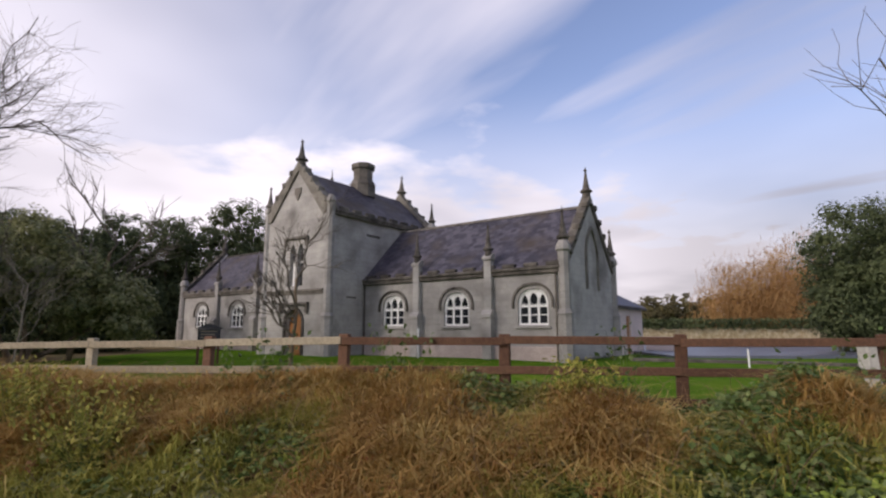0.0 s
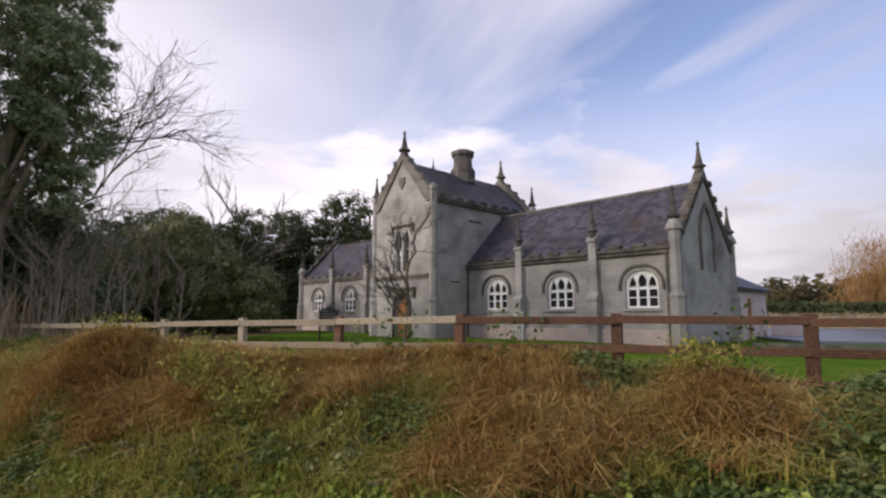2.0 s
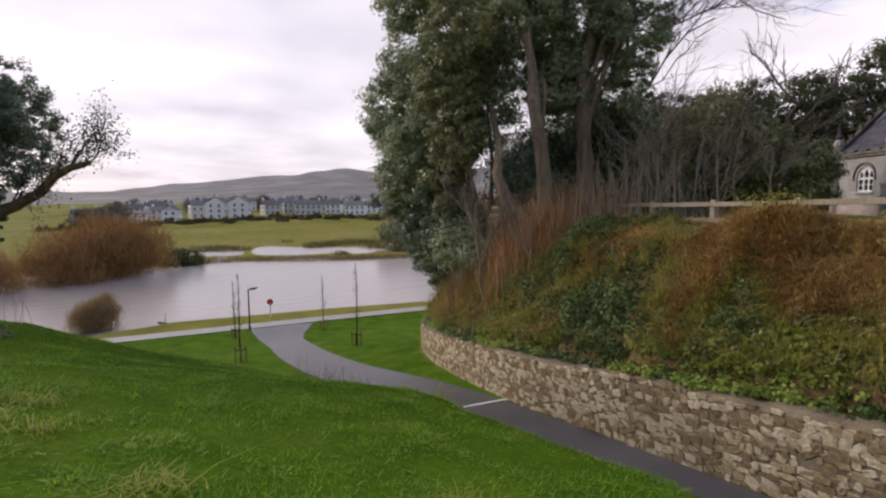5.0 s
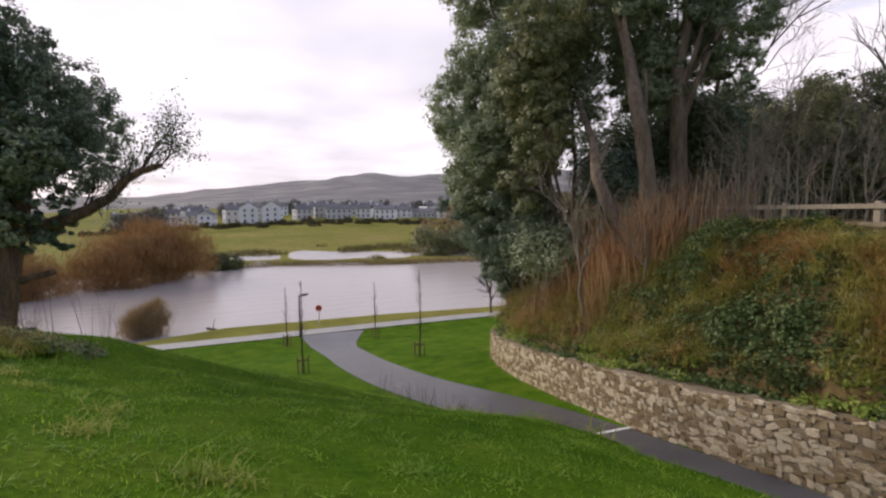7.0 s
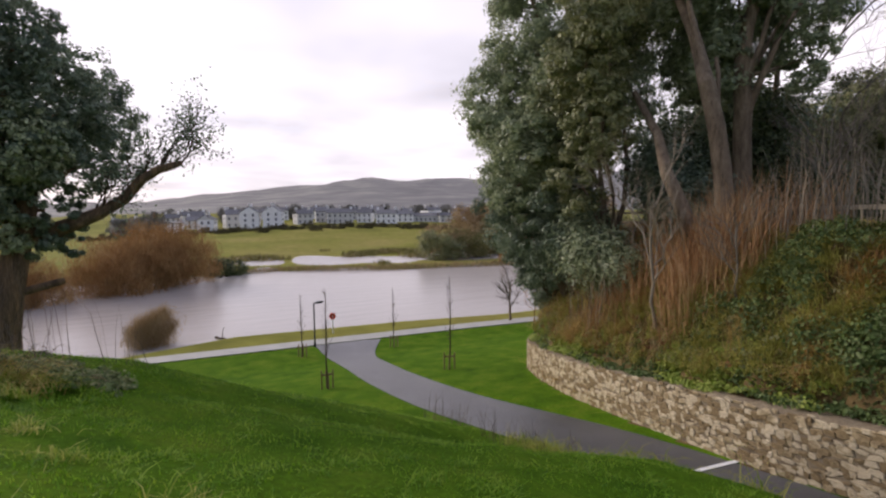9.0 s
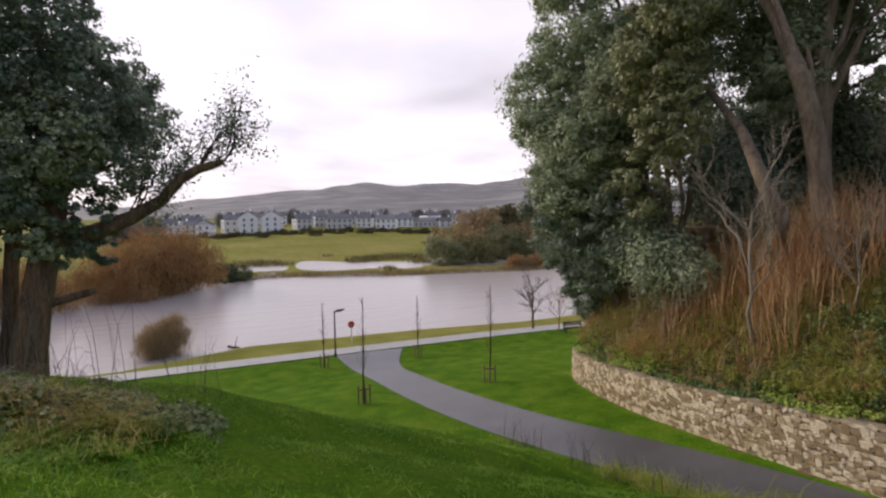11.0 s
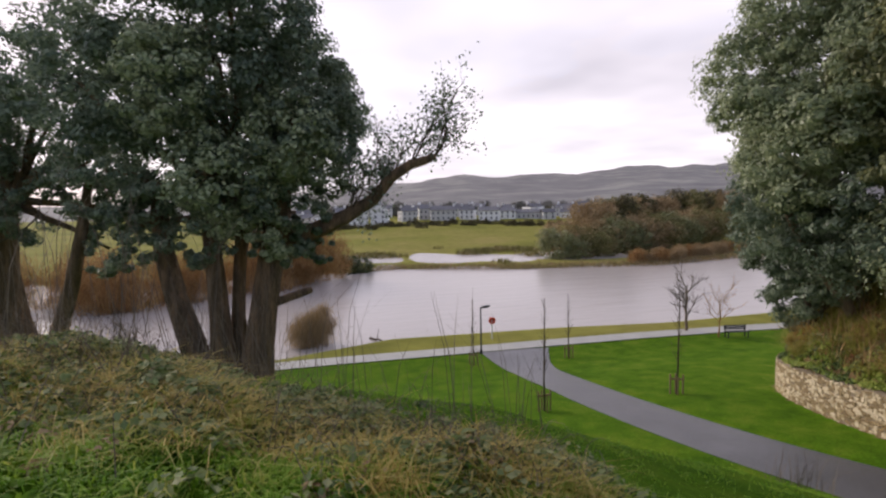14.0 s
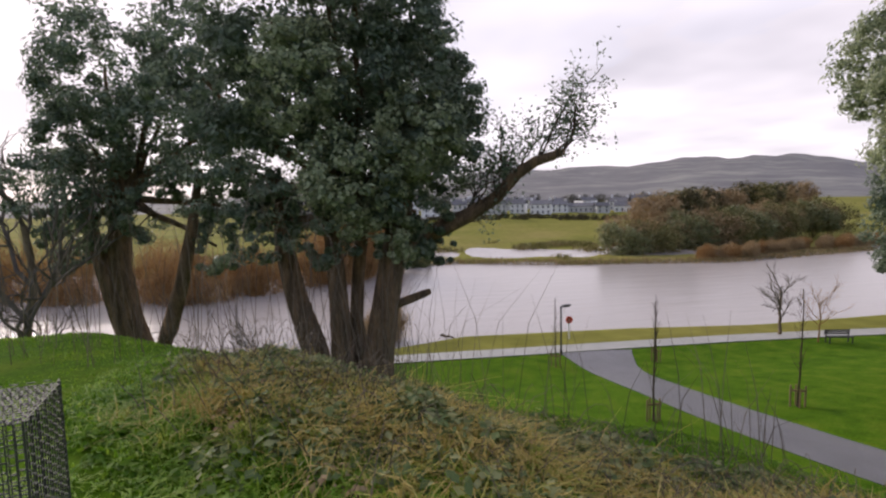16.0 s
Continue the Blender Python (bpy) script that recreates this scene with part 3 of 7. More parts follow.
def wing_window(cx, parent, yf=0.0):
    """White three-light window with pointed heads: frame, glass, sill and hood mould."""
    z0, zs, zt, w = 1.74, 2.82, 3.5, 1.62
    win = part("window", band(arch(cx, z0, w, zs, zt), arch(cx, z0, w - 0.2, zs, zt - 0.11), yf + 0.10, yf + 0.24), M["white"], parent, "white-painted window with three pointed lights")
    bars = [box(cx - w / 2, cx + w / 2, yf + 0.1, yf + 0.24, z0 - 0.02, z0 + 0.1)]
    for k in (-1, 1):
        x = cx + k * 0.25
        bars.append(box(x - 0.06, x + 0.06, yf + 0.115, yf + 0.22, z0 + 0.1, zs + 0.12))
    bars.append(box(cx - w / 2 + 0.09, cx + w / 2 - 0.09, yf + 0.12, yf + 0.215, zs - 0.2, zs - 0.09))
    bars.append(box(cx - w / 2 + 0.09, cx + w / 2 - 0.09, yf + 0.13, yf + 0.21, z0 + 0.48, z0 + 0.53))
    for k in (-1, 0, 1):
        x, top = cx + k * 0.48, (zt - 0.14 if k == 0 else zs + 0.44)
        ww = 0.44 if k == 0 else 0.40
        sp = zs - 0.09 + (0.2 if k == 0 else 0.0)
        bars.append(band(arch(x, zs - 0.12, ww + 0.14, sp, top + 0.09, 5), arch(x, zs - 0.12, ww, sp, top, 5), yf + 0.105, yf + 0.225))
    part("tracery", joined(*bars), M["white"], win)
    # the solid heads between lights and outer arch
    heads = [arch(cx + k * 0.48, zs - 0.05, 0.44 if k == 0 else 0.40, zs + (0.11 if k == 0 else -0.03), (zt - 0.14 if k == 0 else zs + 0.44), 5) for k in (-1, 0, 1)]
    part("spandrel", pierced(arch(cx, zs - 0.06, w - 0.16, zs, zt - 0.09), [[(x, z + 0.012) for x, z in h] for h in heads], yf + 0.15, yf + 0.2), M["white"], win)
    for i in range(3):
        for j, (a, b) in enumerate(((z0 + 0.1, z0 + 0.48), (z0 + 0.53, zs - 0.15))):
            x = cx + (i - 1) * 0.49
            part("pane", box(x - 0.22, x + 0.22, yf + 0.165, yf + 0.175, a, b), M["glass"], win)
    part("pane", box(cx - 0.7, cx + 0.7, yf + 0.205, yf + 0.212, zs - 0.12, zt - 0.2), M["glass"], win)
    part("hood_mould", band(arch(cx, zs - 0.25, w + 0.62, zs, zt + 0.31), arch(cx, zs - 0.25, w + 0.40, zs, zt + 0.2), yf - 0.09, yf + 0.02), M["ashlar_dark"], win, "weathered stone hood mould")
    part("sill", box(cx - w / 2 - 0.12, cx + w / 2 + 0.12, yf - 0.1, yf + 0.16, z0 - 0.16, z0 - 0.03, 0.02), M["ashlar"], win)
    return win


def hole(cx):
    return arch(cx, 1.74, 1.62, 2.82, 3.5)


def pinnacle(x, y, z, h, parent, w=0.34):
    """A square shaft with a moulded cap and a slender crocketed spirelet."""
    bm = lathe([(w * 0.62, 0), (w * 0.62, h * 0.16), (w * 0.95, h * 0.19), (w * 0.95, h * 0.24), (w * 0.6, h * 0.29), (w * 0.42, h * 0.45), (w * 0.2, h * 0.75), (w * 0.14, h * 0.86), (w * 0.3, h * 0.89), (w * 0.12, h * 0.94), (0.02, h)], 8, math.pi / 8)
    for v in bm.verts:
        v.co += Vector((x, y, z))
    return part("pinnacle", bm, M["ashlar_dark"], parent, "dark weathered stone pinnacle")


def buttress(x, yf, top, parent, w=0.52, d=0.42):
    bm = joined(box(x - w / 2, x + w / 2, yf - d, yf + 0.1, 0, 2.15, 0.02),
                prism_x([(yf - d - 0.05, 2.15), (yf - d - 0.05, 2.3), (yf - d * 0.62, 2.52), (yf + 0.05, 2.52), (yf + 0.05, 2.15)], x - w / 2 - 0.04, x + w / 2 + 0.04),
                box(x - w * 0.42, x + w * 0.42, yf - d * 0.62, yf + 0.1, 2.4, top - 0.35, 0.02),
                prism_x([(yf - d * 0.8, top - 0.35), (yf - d * 0.8, top - 0.22), (yf - d * 0.1, top), (yf + 0.12, top), (yf + 0.12, top - 0.35)], x - w * 0.5, x + w * 0.5))
    return part("buttress", bm, M["ashlar"], parent)


def slates(name, p00, p10, p11, p01, parent, su=0.3, sv=0.24, keep=None):
    """Rows of overlapping slates over a slope: eave corners p00 p10, ridge corners p01 p11."""
    p00, p10, p11, p01 = map(lambda p: np.array(p, float), (p00, p10, p11, p01))
    nrm = np.cross(p10 - p00, p01 - p00)
    nrm /= np.linalg.norm(nrm)
    if nrm[2] < 0:
        nrm = -nrm
    nv = int(np.linalg.norm(p01 - p00) / sv)
    V = []
    for j in range(nv):
        a, b = j / nv, min((j + 1.35) / nv, 1.0)
        l0, r0, l1, r1 = p00 + (p01 - p00) * a, p10 + (p11 - p10) * a, p00 + (p01 - p00) * b, p10 + (p11 - p10) * b
        nu = max(1, int(np.linalg.norm(r0 - l0) / su))
        off = 0.5 * (j % 2) / nu
        for i in range(-1, nu + 1):
            u0, u1 = np.clip(i / nu + off, 0, 1), np.clip((i + 0.97) / nu + off, 0, 1)
            if u1 - u0 < 0.2 / nu:
                continue
            lift = 0.035 + 0.012 * rng.random()
            q = [l0 + (r0 - l0) * u0 + nrm * lift, l0 + (r0 - l0) * u1 + nrm * (lift + 0.006 * rng.random()), l1 + (r1 - l1) * u1 + nrm * 0.008, l1 + (r1 - l1) * u0 + nrm * 0.008]
            if keep is None or keep(sum(q) / 4):
                V += q
    V = np.array(V)
    me = fast_mesh(name, V, np.arange(len(V)).reshape(-1, 4), M["slates"])
    ob = part("slate_cover", me, None, parent, "dark purple-grey natural slates in courses")
    return tagged(ob, kind="stuff")


M["slates"] = material("slate_courses", [(0.05, 0.047, 0.062), (0.082, 0.076, 0.10), (0.125, 0.115, 0.14)], 1.2, 0.5, 0.15, 30, 0.2, island=0.45, big=(0.45, (0.085, 0.065, 0.05), 0.53, 0.72))

M["coping"] = material("lichened_coping", [(0.10, 0.09, 0.075), (0.18, 0.165, 0.14), (0.26, 0.24, 0.205)], 1.5, 0.9, 0.3, 18, 0.25)
M["plinth"] = material("pinkish_limestone", [(0.36, 0.295, 0.265), (0.46, 0.385, 0.345)], 0.9, 0.9, 0.3, 16, 0.2)
EAVE, RIDGE, DEPTH = 4.35, 8.1, 7.0
for side, x0, x1, wins, butts in (("right", -2.4, 10.75, (0.0, 4.47, 8.98), (1.86, 6.58)), ("left", -23.9, -8.25, (-10.8, -15.8, -20.8), (-13.3, -18.4))):
    wall = part("wall", pierced([(x0, 0), (x1, 0), (x1, EAVE), (x0, EAVE)], [hole(c) for c in wins], 0, 0.5), M["ashlar"], school, "coursed grey limestone wall")
    part("wall", box(x0, x1, DEPTH - 0.5, DEPTH, 0, EAVE), M["ashlar"], school)
    end = x1 if side == "right" else x0
    sgn = 1 if side == "right" else -1
    gable = prism_x([(0.5, 0), (DEPTH - 0.5, 0), (DEPTH - 0.5, EAVE), (DEPTH - 0.2, EAVE + 0.2), (DEPTH / 2, RIDGE + 0.25), (0.2, EAVE + 0.2), (0.5, EAVE)], end - sgn * 0.5, end)
    part("gable_wall", gable, M["ashlar"], school, "steep stone gable wall")
    # blind pointed arch cut into the gable
    blind = band(arch(DEPTH / 2, 3.6, 1.9, 5.3, 7.0), arch(DEPTH / 2, 3.6, 1.55, 5.3, 6.8), -0.10, 0.03)
    for v in blind.verts:
        v.co = Vector((end - sgn * v.co.y, v.co.x, v.co.z))
    bmesh.ops.recalc_face_normals(blind, faces=blind.faces)
    part("blind_arch", blind, M["coping"], school, "pointed blind arch moulding on the gable")
    # raised coping with stepped crocket lumps
    cop = [prism_x([(-0.12, EAVE), (-0.12, EAVE + 0.42), (DEPTH / 2, RIDGE + 0.62), (DEPTH + 0.12, EAVE + 0.42), (DEPTH + 0.12, EAVE), (DEPTH / 2, RIDGE + 0.2)], end - sgn * 0.36, end + sgn * 0.1)]
    for k in range(1, 6):
        for m in (-1, 1):
            yy, zz = DEPTH / 2 + m * k * 0.62, RIDGE + 0.62 - k * 0.62 * (RIDGE - EAVE + 0.2) / (DEPTH / 2)
            cop.append(box(end - 0.2, end + 0.2, yy - 0.15, yy + 0.15, zz - 0.1, zz + 0.22, 0.05))
    part("coping", joined(*cop), M["ashlar_dark"], school, "dark weathered gable coping")
    pinnacle(end - sgn * 0.12, DEPTH / 2, RIDGE + 0.45, 1.75, school)
    for yy in (0.0, DEPTH):
        part("corner_shaft", lathe([(0.36, 0), (0.36, 2.2), (0.40, 2.28), (0.28, 2.5), (0.28, 5.2), (0.38, 5.3), (0.34, 5.5), (0.22, 5.75)], 8, math.pi / 8), M["ashlar"], school).matrix_local = pose(end - sgn * 0.1, yy, 0)
        pinnacle(end - sgn * 0.1, yy, 5.5, 1.9, school, 0.32)
    part("roof", prism_x([(-0.1, EAVE + 0.12), (-0.1, EAVE + 0.2), (DEPTH / 2, RIDGE), (DEPTH + 0.1, EAVE + 0.2), (DEPTH + 0.1, EAVE + 0.12), (DEPTH / 2, RIDGE - 0.25)], x0 + (0.36 if side == "left" else 0), x1 - (0.36 if side == "right" else 0)), M["slate"], school)
    slates("slates", (x0, -0.1, EAVE + 0.2), (x1 - 0.2, -0.1, EAVE + 0.2), (x1 - 0.2, DEPTH / 2, RIDGE), (x0, DEPTH / 2, RIDGE), school)
    part("ridge", prism_x([(DEPTH / 2 - 0.16, RIDGE - 0.08), (DEPTH / 2, RIDGE + 0.1), (DEPTH / 2 + 0.16, RIDGE - 0.08)], x0, x1 - 0.2), M["ashlar_dark"], school, "dark ridge tiles")
    # moulded cornice and low battlement blocks on the eaves
    part("cornice", joined(box(x0, x1, -0.16, 0.02, EAVE - 0.12, EAVE + 0.06, 0.03), box(x0, x1, -0.24, 0.1, EAVE + 0.06, EAVE + 0.24, 0.04)), M["ashlar_dark"], school, "dark moulded stone cornice")
    n = int((x1 - x0) / 1.15)
    for i in range(n):
        x = x0 + (i + 0.5) * (x1 - x0) / n
        part("eaves_block", box(x - 0.36, x + 0.36, -0.2, 0.12, EAVE + 0.24, EAVE + 0.44, 0.04), M["ashlar_dark"], school)
    for c in wins:
        wing_window(c, school)
    for c in butts:
        buttress(c, 0, 5.45, school)
        pinnacle(c, -0.12, 5.3, 1.75, school, 0.28)
    part("plinth", box(x0, x1, -0.1, 0.0, 0, 0.72, 0.03), M["plinth"], school, "pinkish weathered plinth course")
    part("floor_slab", box(x0, x1, 0.5, DEPTH - 0.5, 0, 0.15), M["ashlar_dark"], school)

# the tall cross block with its gabled front
TX0, TX1, TY0, TY1, TE, TR = -8.25, -2.4, -3.0, 7.0, 8.4, 11.35
TC = (TX0 + TX1) / 2
door_hole = arch(TC + 0.1, 0.0, 1.5, 1.9, 2.75)
up_holes = [arch(TC + 0.1 + k * 0.36, 4.15 if k > 0 else 4.15, 0.52, 6.2, 6.75, 4) for k in (-1, 1)]
front = pierced([(TX0, 0), (TX1, 0), (TX1, TE), (TC, TR), (TX0, TE)], [door_hole] + up_holes, TY0, TY0 + 0.6)
part("front_wall", front, M["ashlar"], school, "tall gabled limestone front")
part("wall", box(TX1 - 0.6, TX1, TY0 + 0.6, TY1 - 0.5, 0, TE), M["ashlar"], school)
part("wall", box(TX0, TX0 + 0.6, TY0 + 0.6, TY1 - 0.5, 0, TE), M["ashlar"], school)
part("back_wall", prism([(TX0, 0), (TX1, 0), (TX1, TE), (TC, TR), (TX0, TE)], TY1 - 0.5, TY1), M["ashlar"], school)
part("roof", prism([(TX0 - 0.1, TE + 0.1), (TX0 - 0.1, TE + 0.2), (TC, TR + 0.05), (TX1 + 0.1, TE + 0.2), (TX1 + 0.1, TE + 0.1), (TC, TR - 0.25)], TY0 + 0.4, TY1 - 0.3), M["slate"], school)
for a, b in ((TX1 + 0.1, 1), (TX0 - 0.1, -1)):
    slates("slates", (a, TY0 + 0.4, TE + 0.2), (a, TY1 - 0.3, TE + 0.2), (TC, TY1 - 0.3, TR + 0.06), (TC, TY0 + 0.4, TR + 0.06), school)
    part("cornice", joined(box(min(a, a + b * 0.14), max(a, a + b * 0.14), TY0 + 0.3, TY1 - 0.2, TE - 0.12, TE + 0.02, 0.03), box(min(a - b * 0.1, a + b * 0.2), max(a - b * 0.1, a + b * 0.2), TY0 + 0.3, TY1 - 0.2, TE + 0.02, TE + 0.2, 0.04)), M["ashlar_dark"], school)
    for i in range(8):
        y = TY0 + 1.0 + i * 1.12
        part("eaves_block", box(a - 0.12, a + 0.15, y - 0.34, y + 0.34, TE + 0.2, TE + 0.42, 0.04), M["ashlar_dark"], school)
for yy, sg in ((TY0, 1), (TY1, -1)):
    cop = [prism([(TX0 - 0.15, TE - 0.05), (TX0 - 0.15, TE + 0.4), (TC, TR + 0.6), (TX1 + 0.15, TE + 0.4), (TX1 + 0.15, TE - 0.05), (TX1 - 0.5, TE - 0.05), (TC, TR + 0.02), (TX0 + 0.5, TE - 0.05)], yy - sg * 0.12, yy + sg * 0.45)]
    for k in range(1, 5):
        for m in (-1, 1):
            xx, zz = TC + m * k * 0.66, TR + 0.6 - k * 0.66 * (TR - TE + 0.2) / ((TX1 - TX0) / 2)
            cop.append(box(xx - 0.12, xx + 0.12, yy - 0.2 + 0.16 * (sg - 1) / 2, yy + 0.36 + 0.16 * (sg - 1) / 2, zz - 0.1, zz + 0.24, 0.05))
    part("coping", joined(*cop), M["coping"], school, "stone gable coping with crockets")
    pinnacle(TC, yy + sg * 0.15, TR + 0.4, 1.75, school, 0.42)
    for xx in (TX0, TX1):
        part("corner_shaft", lathe([(0.36, 0), (0.36, 2.2), (0.41, 2.3), (0.30, 2.5), (0.30, 3.9), (0.25, 4.1), (0.25, 8.9), (0.32, 9.0), (0.28, 9.2), (0.14, 9.4)], 8, math.pi / 8), M["ashlar"], school).matrix_local = pose(xx, yy + sg * 0.1, 0)
        if not (xx == TX1 and yy == TY0):
            pinnacle(xx, yy + sg * 0.1, 9.1, 1.75, school, 0.32)
part("string_course", joined(box(TX0 + 0.3, TX1 - 0.3, TY0 - 0.13, TY0 + 0.02, 3.75, 3.9, 0.03), box(TX0 + 0.3, TX1 - 0.3, TY0 - 0.07, TY0 + 0.02, 3.62, 3.75)), M["ashlar_dark"], school)
part("hood_mould", joined(box(TC - 1.0, TC + 1.2, TY0 - 0.16, TY0 + 0.02, 7.0, 7.14, 0.02), box(TC - 1.0, TC - 0.84, TY0 - 0.14, TY0 + 0.02, 6.6, 7.0), box(TC + 1.04, TC + 1.2, TY0 - 0.14, TY0 + 0.02, 6.6, 7.0)), M["ashlar_dark"], school)
part("hood_mould", joined(box(TC - 1.2, TC + 1.4, TY0 - 0.2, TY0 + 0.02, 2.98, 3.14, 0.02), box(TC - 1.2, TC - 1.02, TY0 - 0.16, TY0 + 0.02, 2.5, 2.98), box(TC + 1.22, TC + 1.4, TY0 - 0.16, TY0 + 0.02, 2.5, 2.98)), M["ashlar_dark"], school)
up = part("window", band(arch(TC - 0.26, 4.15, 0.52, 6.2, 6.75, 4), arch(TC - 0.26, 4.15, 0.42, 6.2, 6.69, 4), TY0 + 0.2, TY0 + 0.3), M["ashlar"], school, "tall twin lancet window")
part("window_frame", band(arch(TC + 0.46, 4.15, 0.52, 6.2, 6.75, 4), arch(TC + 0.46, 4.15, 0.42, 6.2, 6.69, 4), TY0 + 0.2, TY0 + 0.3), M["ashlar"], up)
for k in (-0.26, 0.46):
    part("pane", box(TC + k - 0.26, TC + k + 0.26, TY0 + 0.25, TY0 + 0.26, 4.15, 6.7), M["glass"], up)
part("blind", box(TC - 0.5, TC - 0.02, TY0 + 0.215, TY0 + 0.235, 4.16, 5.55), M["white"], up, "pale white blind behind the left lancet")
part("crossbar", box(TC - 0.52, TC + 0.72, TY0 + 0.18, TY0 + 0.3, 5.55, 5.66), M["ashlar"], up)
door = part("door", pierced([(x, z) for x, z in arch(TC + 0.1, 0.02, 1.46, 1.9, 2.72)], [], TY0 + 0.28, TY0 + 0.36), M["door"], school, "varnished oak double door with pointed head")
for i in range(7):
    x = TC + 0.1 - 0.62 + i * 0.207
    part("plank", box(x - 0.095, x + 0.095, TY0 + 0.25, TY0 + 0.285, 0.12, 1.95 + 0.5 * (1 - abs(i - 3) / 3.4), 0.01), M["door"], door)
part("door_surround", band(arch(TC + 0.1, 0.0, 1.86, 1.9, 2.95), arch(TC + 0.1, 0.0, 1.5, 1.9, 2.75), TY0 - 0.07, TY0 + 0.05), M["ashlar_dark"], school)
part("handle", box(TC + 0.16, TC + 0.2, TY0 + 0.2, TY0 + 0.25, 1.0, 1.18, 0.01), M["ashlar_dark"], door, "black iron handle")
part("vent_slit", box(TX1 - 0.01, TX1 + 0.02, 0.1, 1.3, 7.35, 7.5), M["ashlar_dark"], school)
part("vent_slit", box(TX1 - 0.01, TX1 + 0.02, 0.1 - 1.6, 0.9 - 1.6, 3.4, 3.5), M["ashlar_dark"], school)
part("gable_shield", prism([(TC - 0.3, 9.9), (TC, 9.45), (TC + 0.3, 9.9), (TC + 0.3, 10.25), (TC - 0.3, 10.25)], TY0 - 0.06, TY0 + 0.02), M["ashlar_dark"], school, "carved stone shield")
chim = part("chimney", lathe([(0.95, 0), (0.95, 0.9), (0.78, 1.15), (0.72, 1.3), (0.72, 2.0), (0.86, 2.1), (0.9, 2.3), (0.8, 2.42), (0.6, 2.5)], 8, math.pi / 8), M["ashlar_dark"], school, "squat octagonal stone chimney stack")
chim.matrix_local = pose(TC, 2.6, TR - 0.55)
pinnacle(TC, -0.3, TR - 0.1, 0.9, school, 0.12)
# rainwater pipes
for x, y in ((TX1 + 0.16, -0.12), (10.25, -0.12), (TX0 - 0.16, -0.12)):
    part("downpipe", joined(*[lathe([(0.05, 0), (0.05, EAVE - 0.1)], 8)]), M["ashlar_dark"], school).matrix_local = pose(x, y, 0)
# lower annexe at the back with a slate lean-to
an = thing("annexe", BX, BY, BZ, BR, label="low cream-rendered annexe with a slate roof behind the gable", category="building")
M["render"] = material("cream_render", [(0.62, 0.53, 0.48), (0.70, 0.61, 0.56)], 1.0, 0.85, 0.1, 20, 0.06)
AX = 10.6
side = pierced([(7.0, 0), (13.2, 0), (13.2, 3.0), (7.0, 3.0)], [[(9.6, 0), (10.5, 0), (10.5, 2.4), (9.6, 2.4)]], AX - 0.3, AX)
for v in side.verts:
    v.co = Vector((v.co.y, v.co.x, v.co.z))
bmesh.ops.recalc_face_normals(side, faces=side.faces)
part("wall", side, M["render"], an)
part("wall", box(2.0, AX - 0.3, 12.9, 13.2, 0, 3.0), M["render"], an)
hip = bmesh.new()
hv = [hip.verts.new(p) for p in ((AX + 0.28, 7.0, 2.95), (AX + 0.28, 13.5, 2.95), (AX - 3.6, 10.2, 5.3), (AX - 3.6, 7.0, 5.3), (2.0, 13.5, 2.95), (2.0, 10.2, 5.3), (2.0, 7.0, 5.3), (2.0, 7.0, 2.95))]
for face in ((0, 1, 2, 3), (1, 4, 5, 2), (3, 2, 5, 6), (0, 7, 4, 1), (0, 3, 6, 7), (4, 7, 6, 5)):
    hip.faces.new([hv[q] for q in face])
bmesh.ops.recalc_face_normals(hip, faces=hip.faces)
part("roof", hip, M["slate"], an, "hipped slate roof")
part("fascia", box(AX + 0.2, AX + 0.29, 7.0, 13.5, 2.8, 2.95), M["ashlar_dark"], an)
part("door", box(AX - 0.16, AX - 0.1, 9.6, 10.5, 0, 2.4), M["door"], an, "orange-brown side door")
part("low_wall", box(AX + 0.2, AX + 2.4, 13.0, 13.3, 0, 1.1, 0.03), M["render"], an)


# ---- trees and plants ----
def leaf_mesh(name, pos, size, mat, aspect=1.6, up=0.0, lie=None):
    """Small bent leaves, one four-cornered folded leaf for each place."""
    n = len(pos)
    a = rng.normal(size=(n, 3))
    a[:, 2] += up
    a /= np.linalg.norm(a, axis=1)[:, None]
    b = rng.normal(size=(n, 3))
    if lie is not None:
        a -= 0.8 * lie * np.sum(a * lie, 1)[:, None]
        a /= np.linalg.norm(a, axis=1)[:, None]
        b = np.cross(lie, a) + 0.35 * b
    b -= a * np.sum(a * b, 1)[:, None]
    b /= np.linalg.norm(b, axis=1)[:, None]
    s = (size * rng.uniform(0.6, 1.35, n))[:, None]
    c = np.cross(a, b)
    if size > 0.089 or aspect > 5:
        v = np.stack([pos - a * s * aspect * 0.5 - b * s * 0.42, pos - a * s * aspect * 0.45 + b * s * 0.42, pos + a * s * aspect * 0.6 + c * s * 0.1], 1).reshape(-1, 3)
        return fast_mesh(name, v, np.arange(3 * n).reshape(-1, 3), mat)
    v = np.stack([pos - a * s * aspect * 0.5, pos + b * s * 0.5 + c * s * 0.1, pos + a * s * aspect * 0.5, pos - b * s * 0.5 + c * s * 0.1], 1).reshape(-1, 3)
    return fast_mesh(name, v, np.arange(4 * n).reshape(-1, 4), mat)


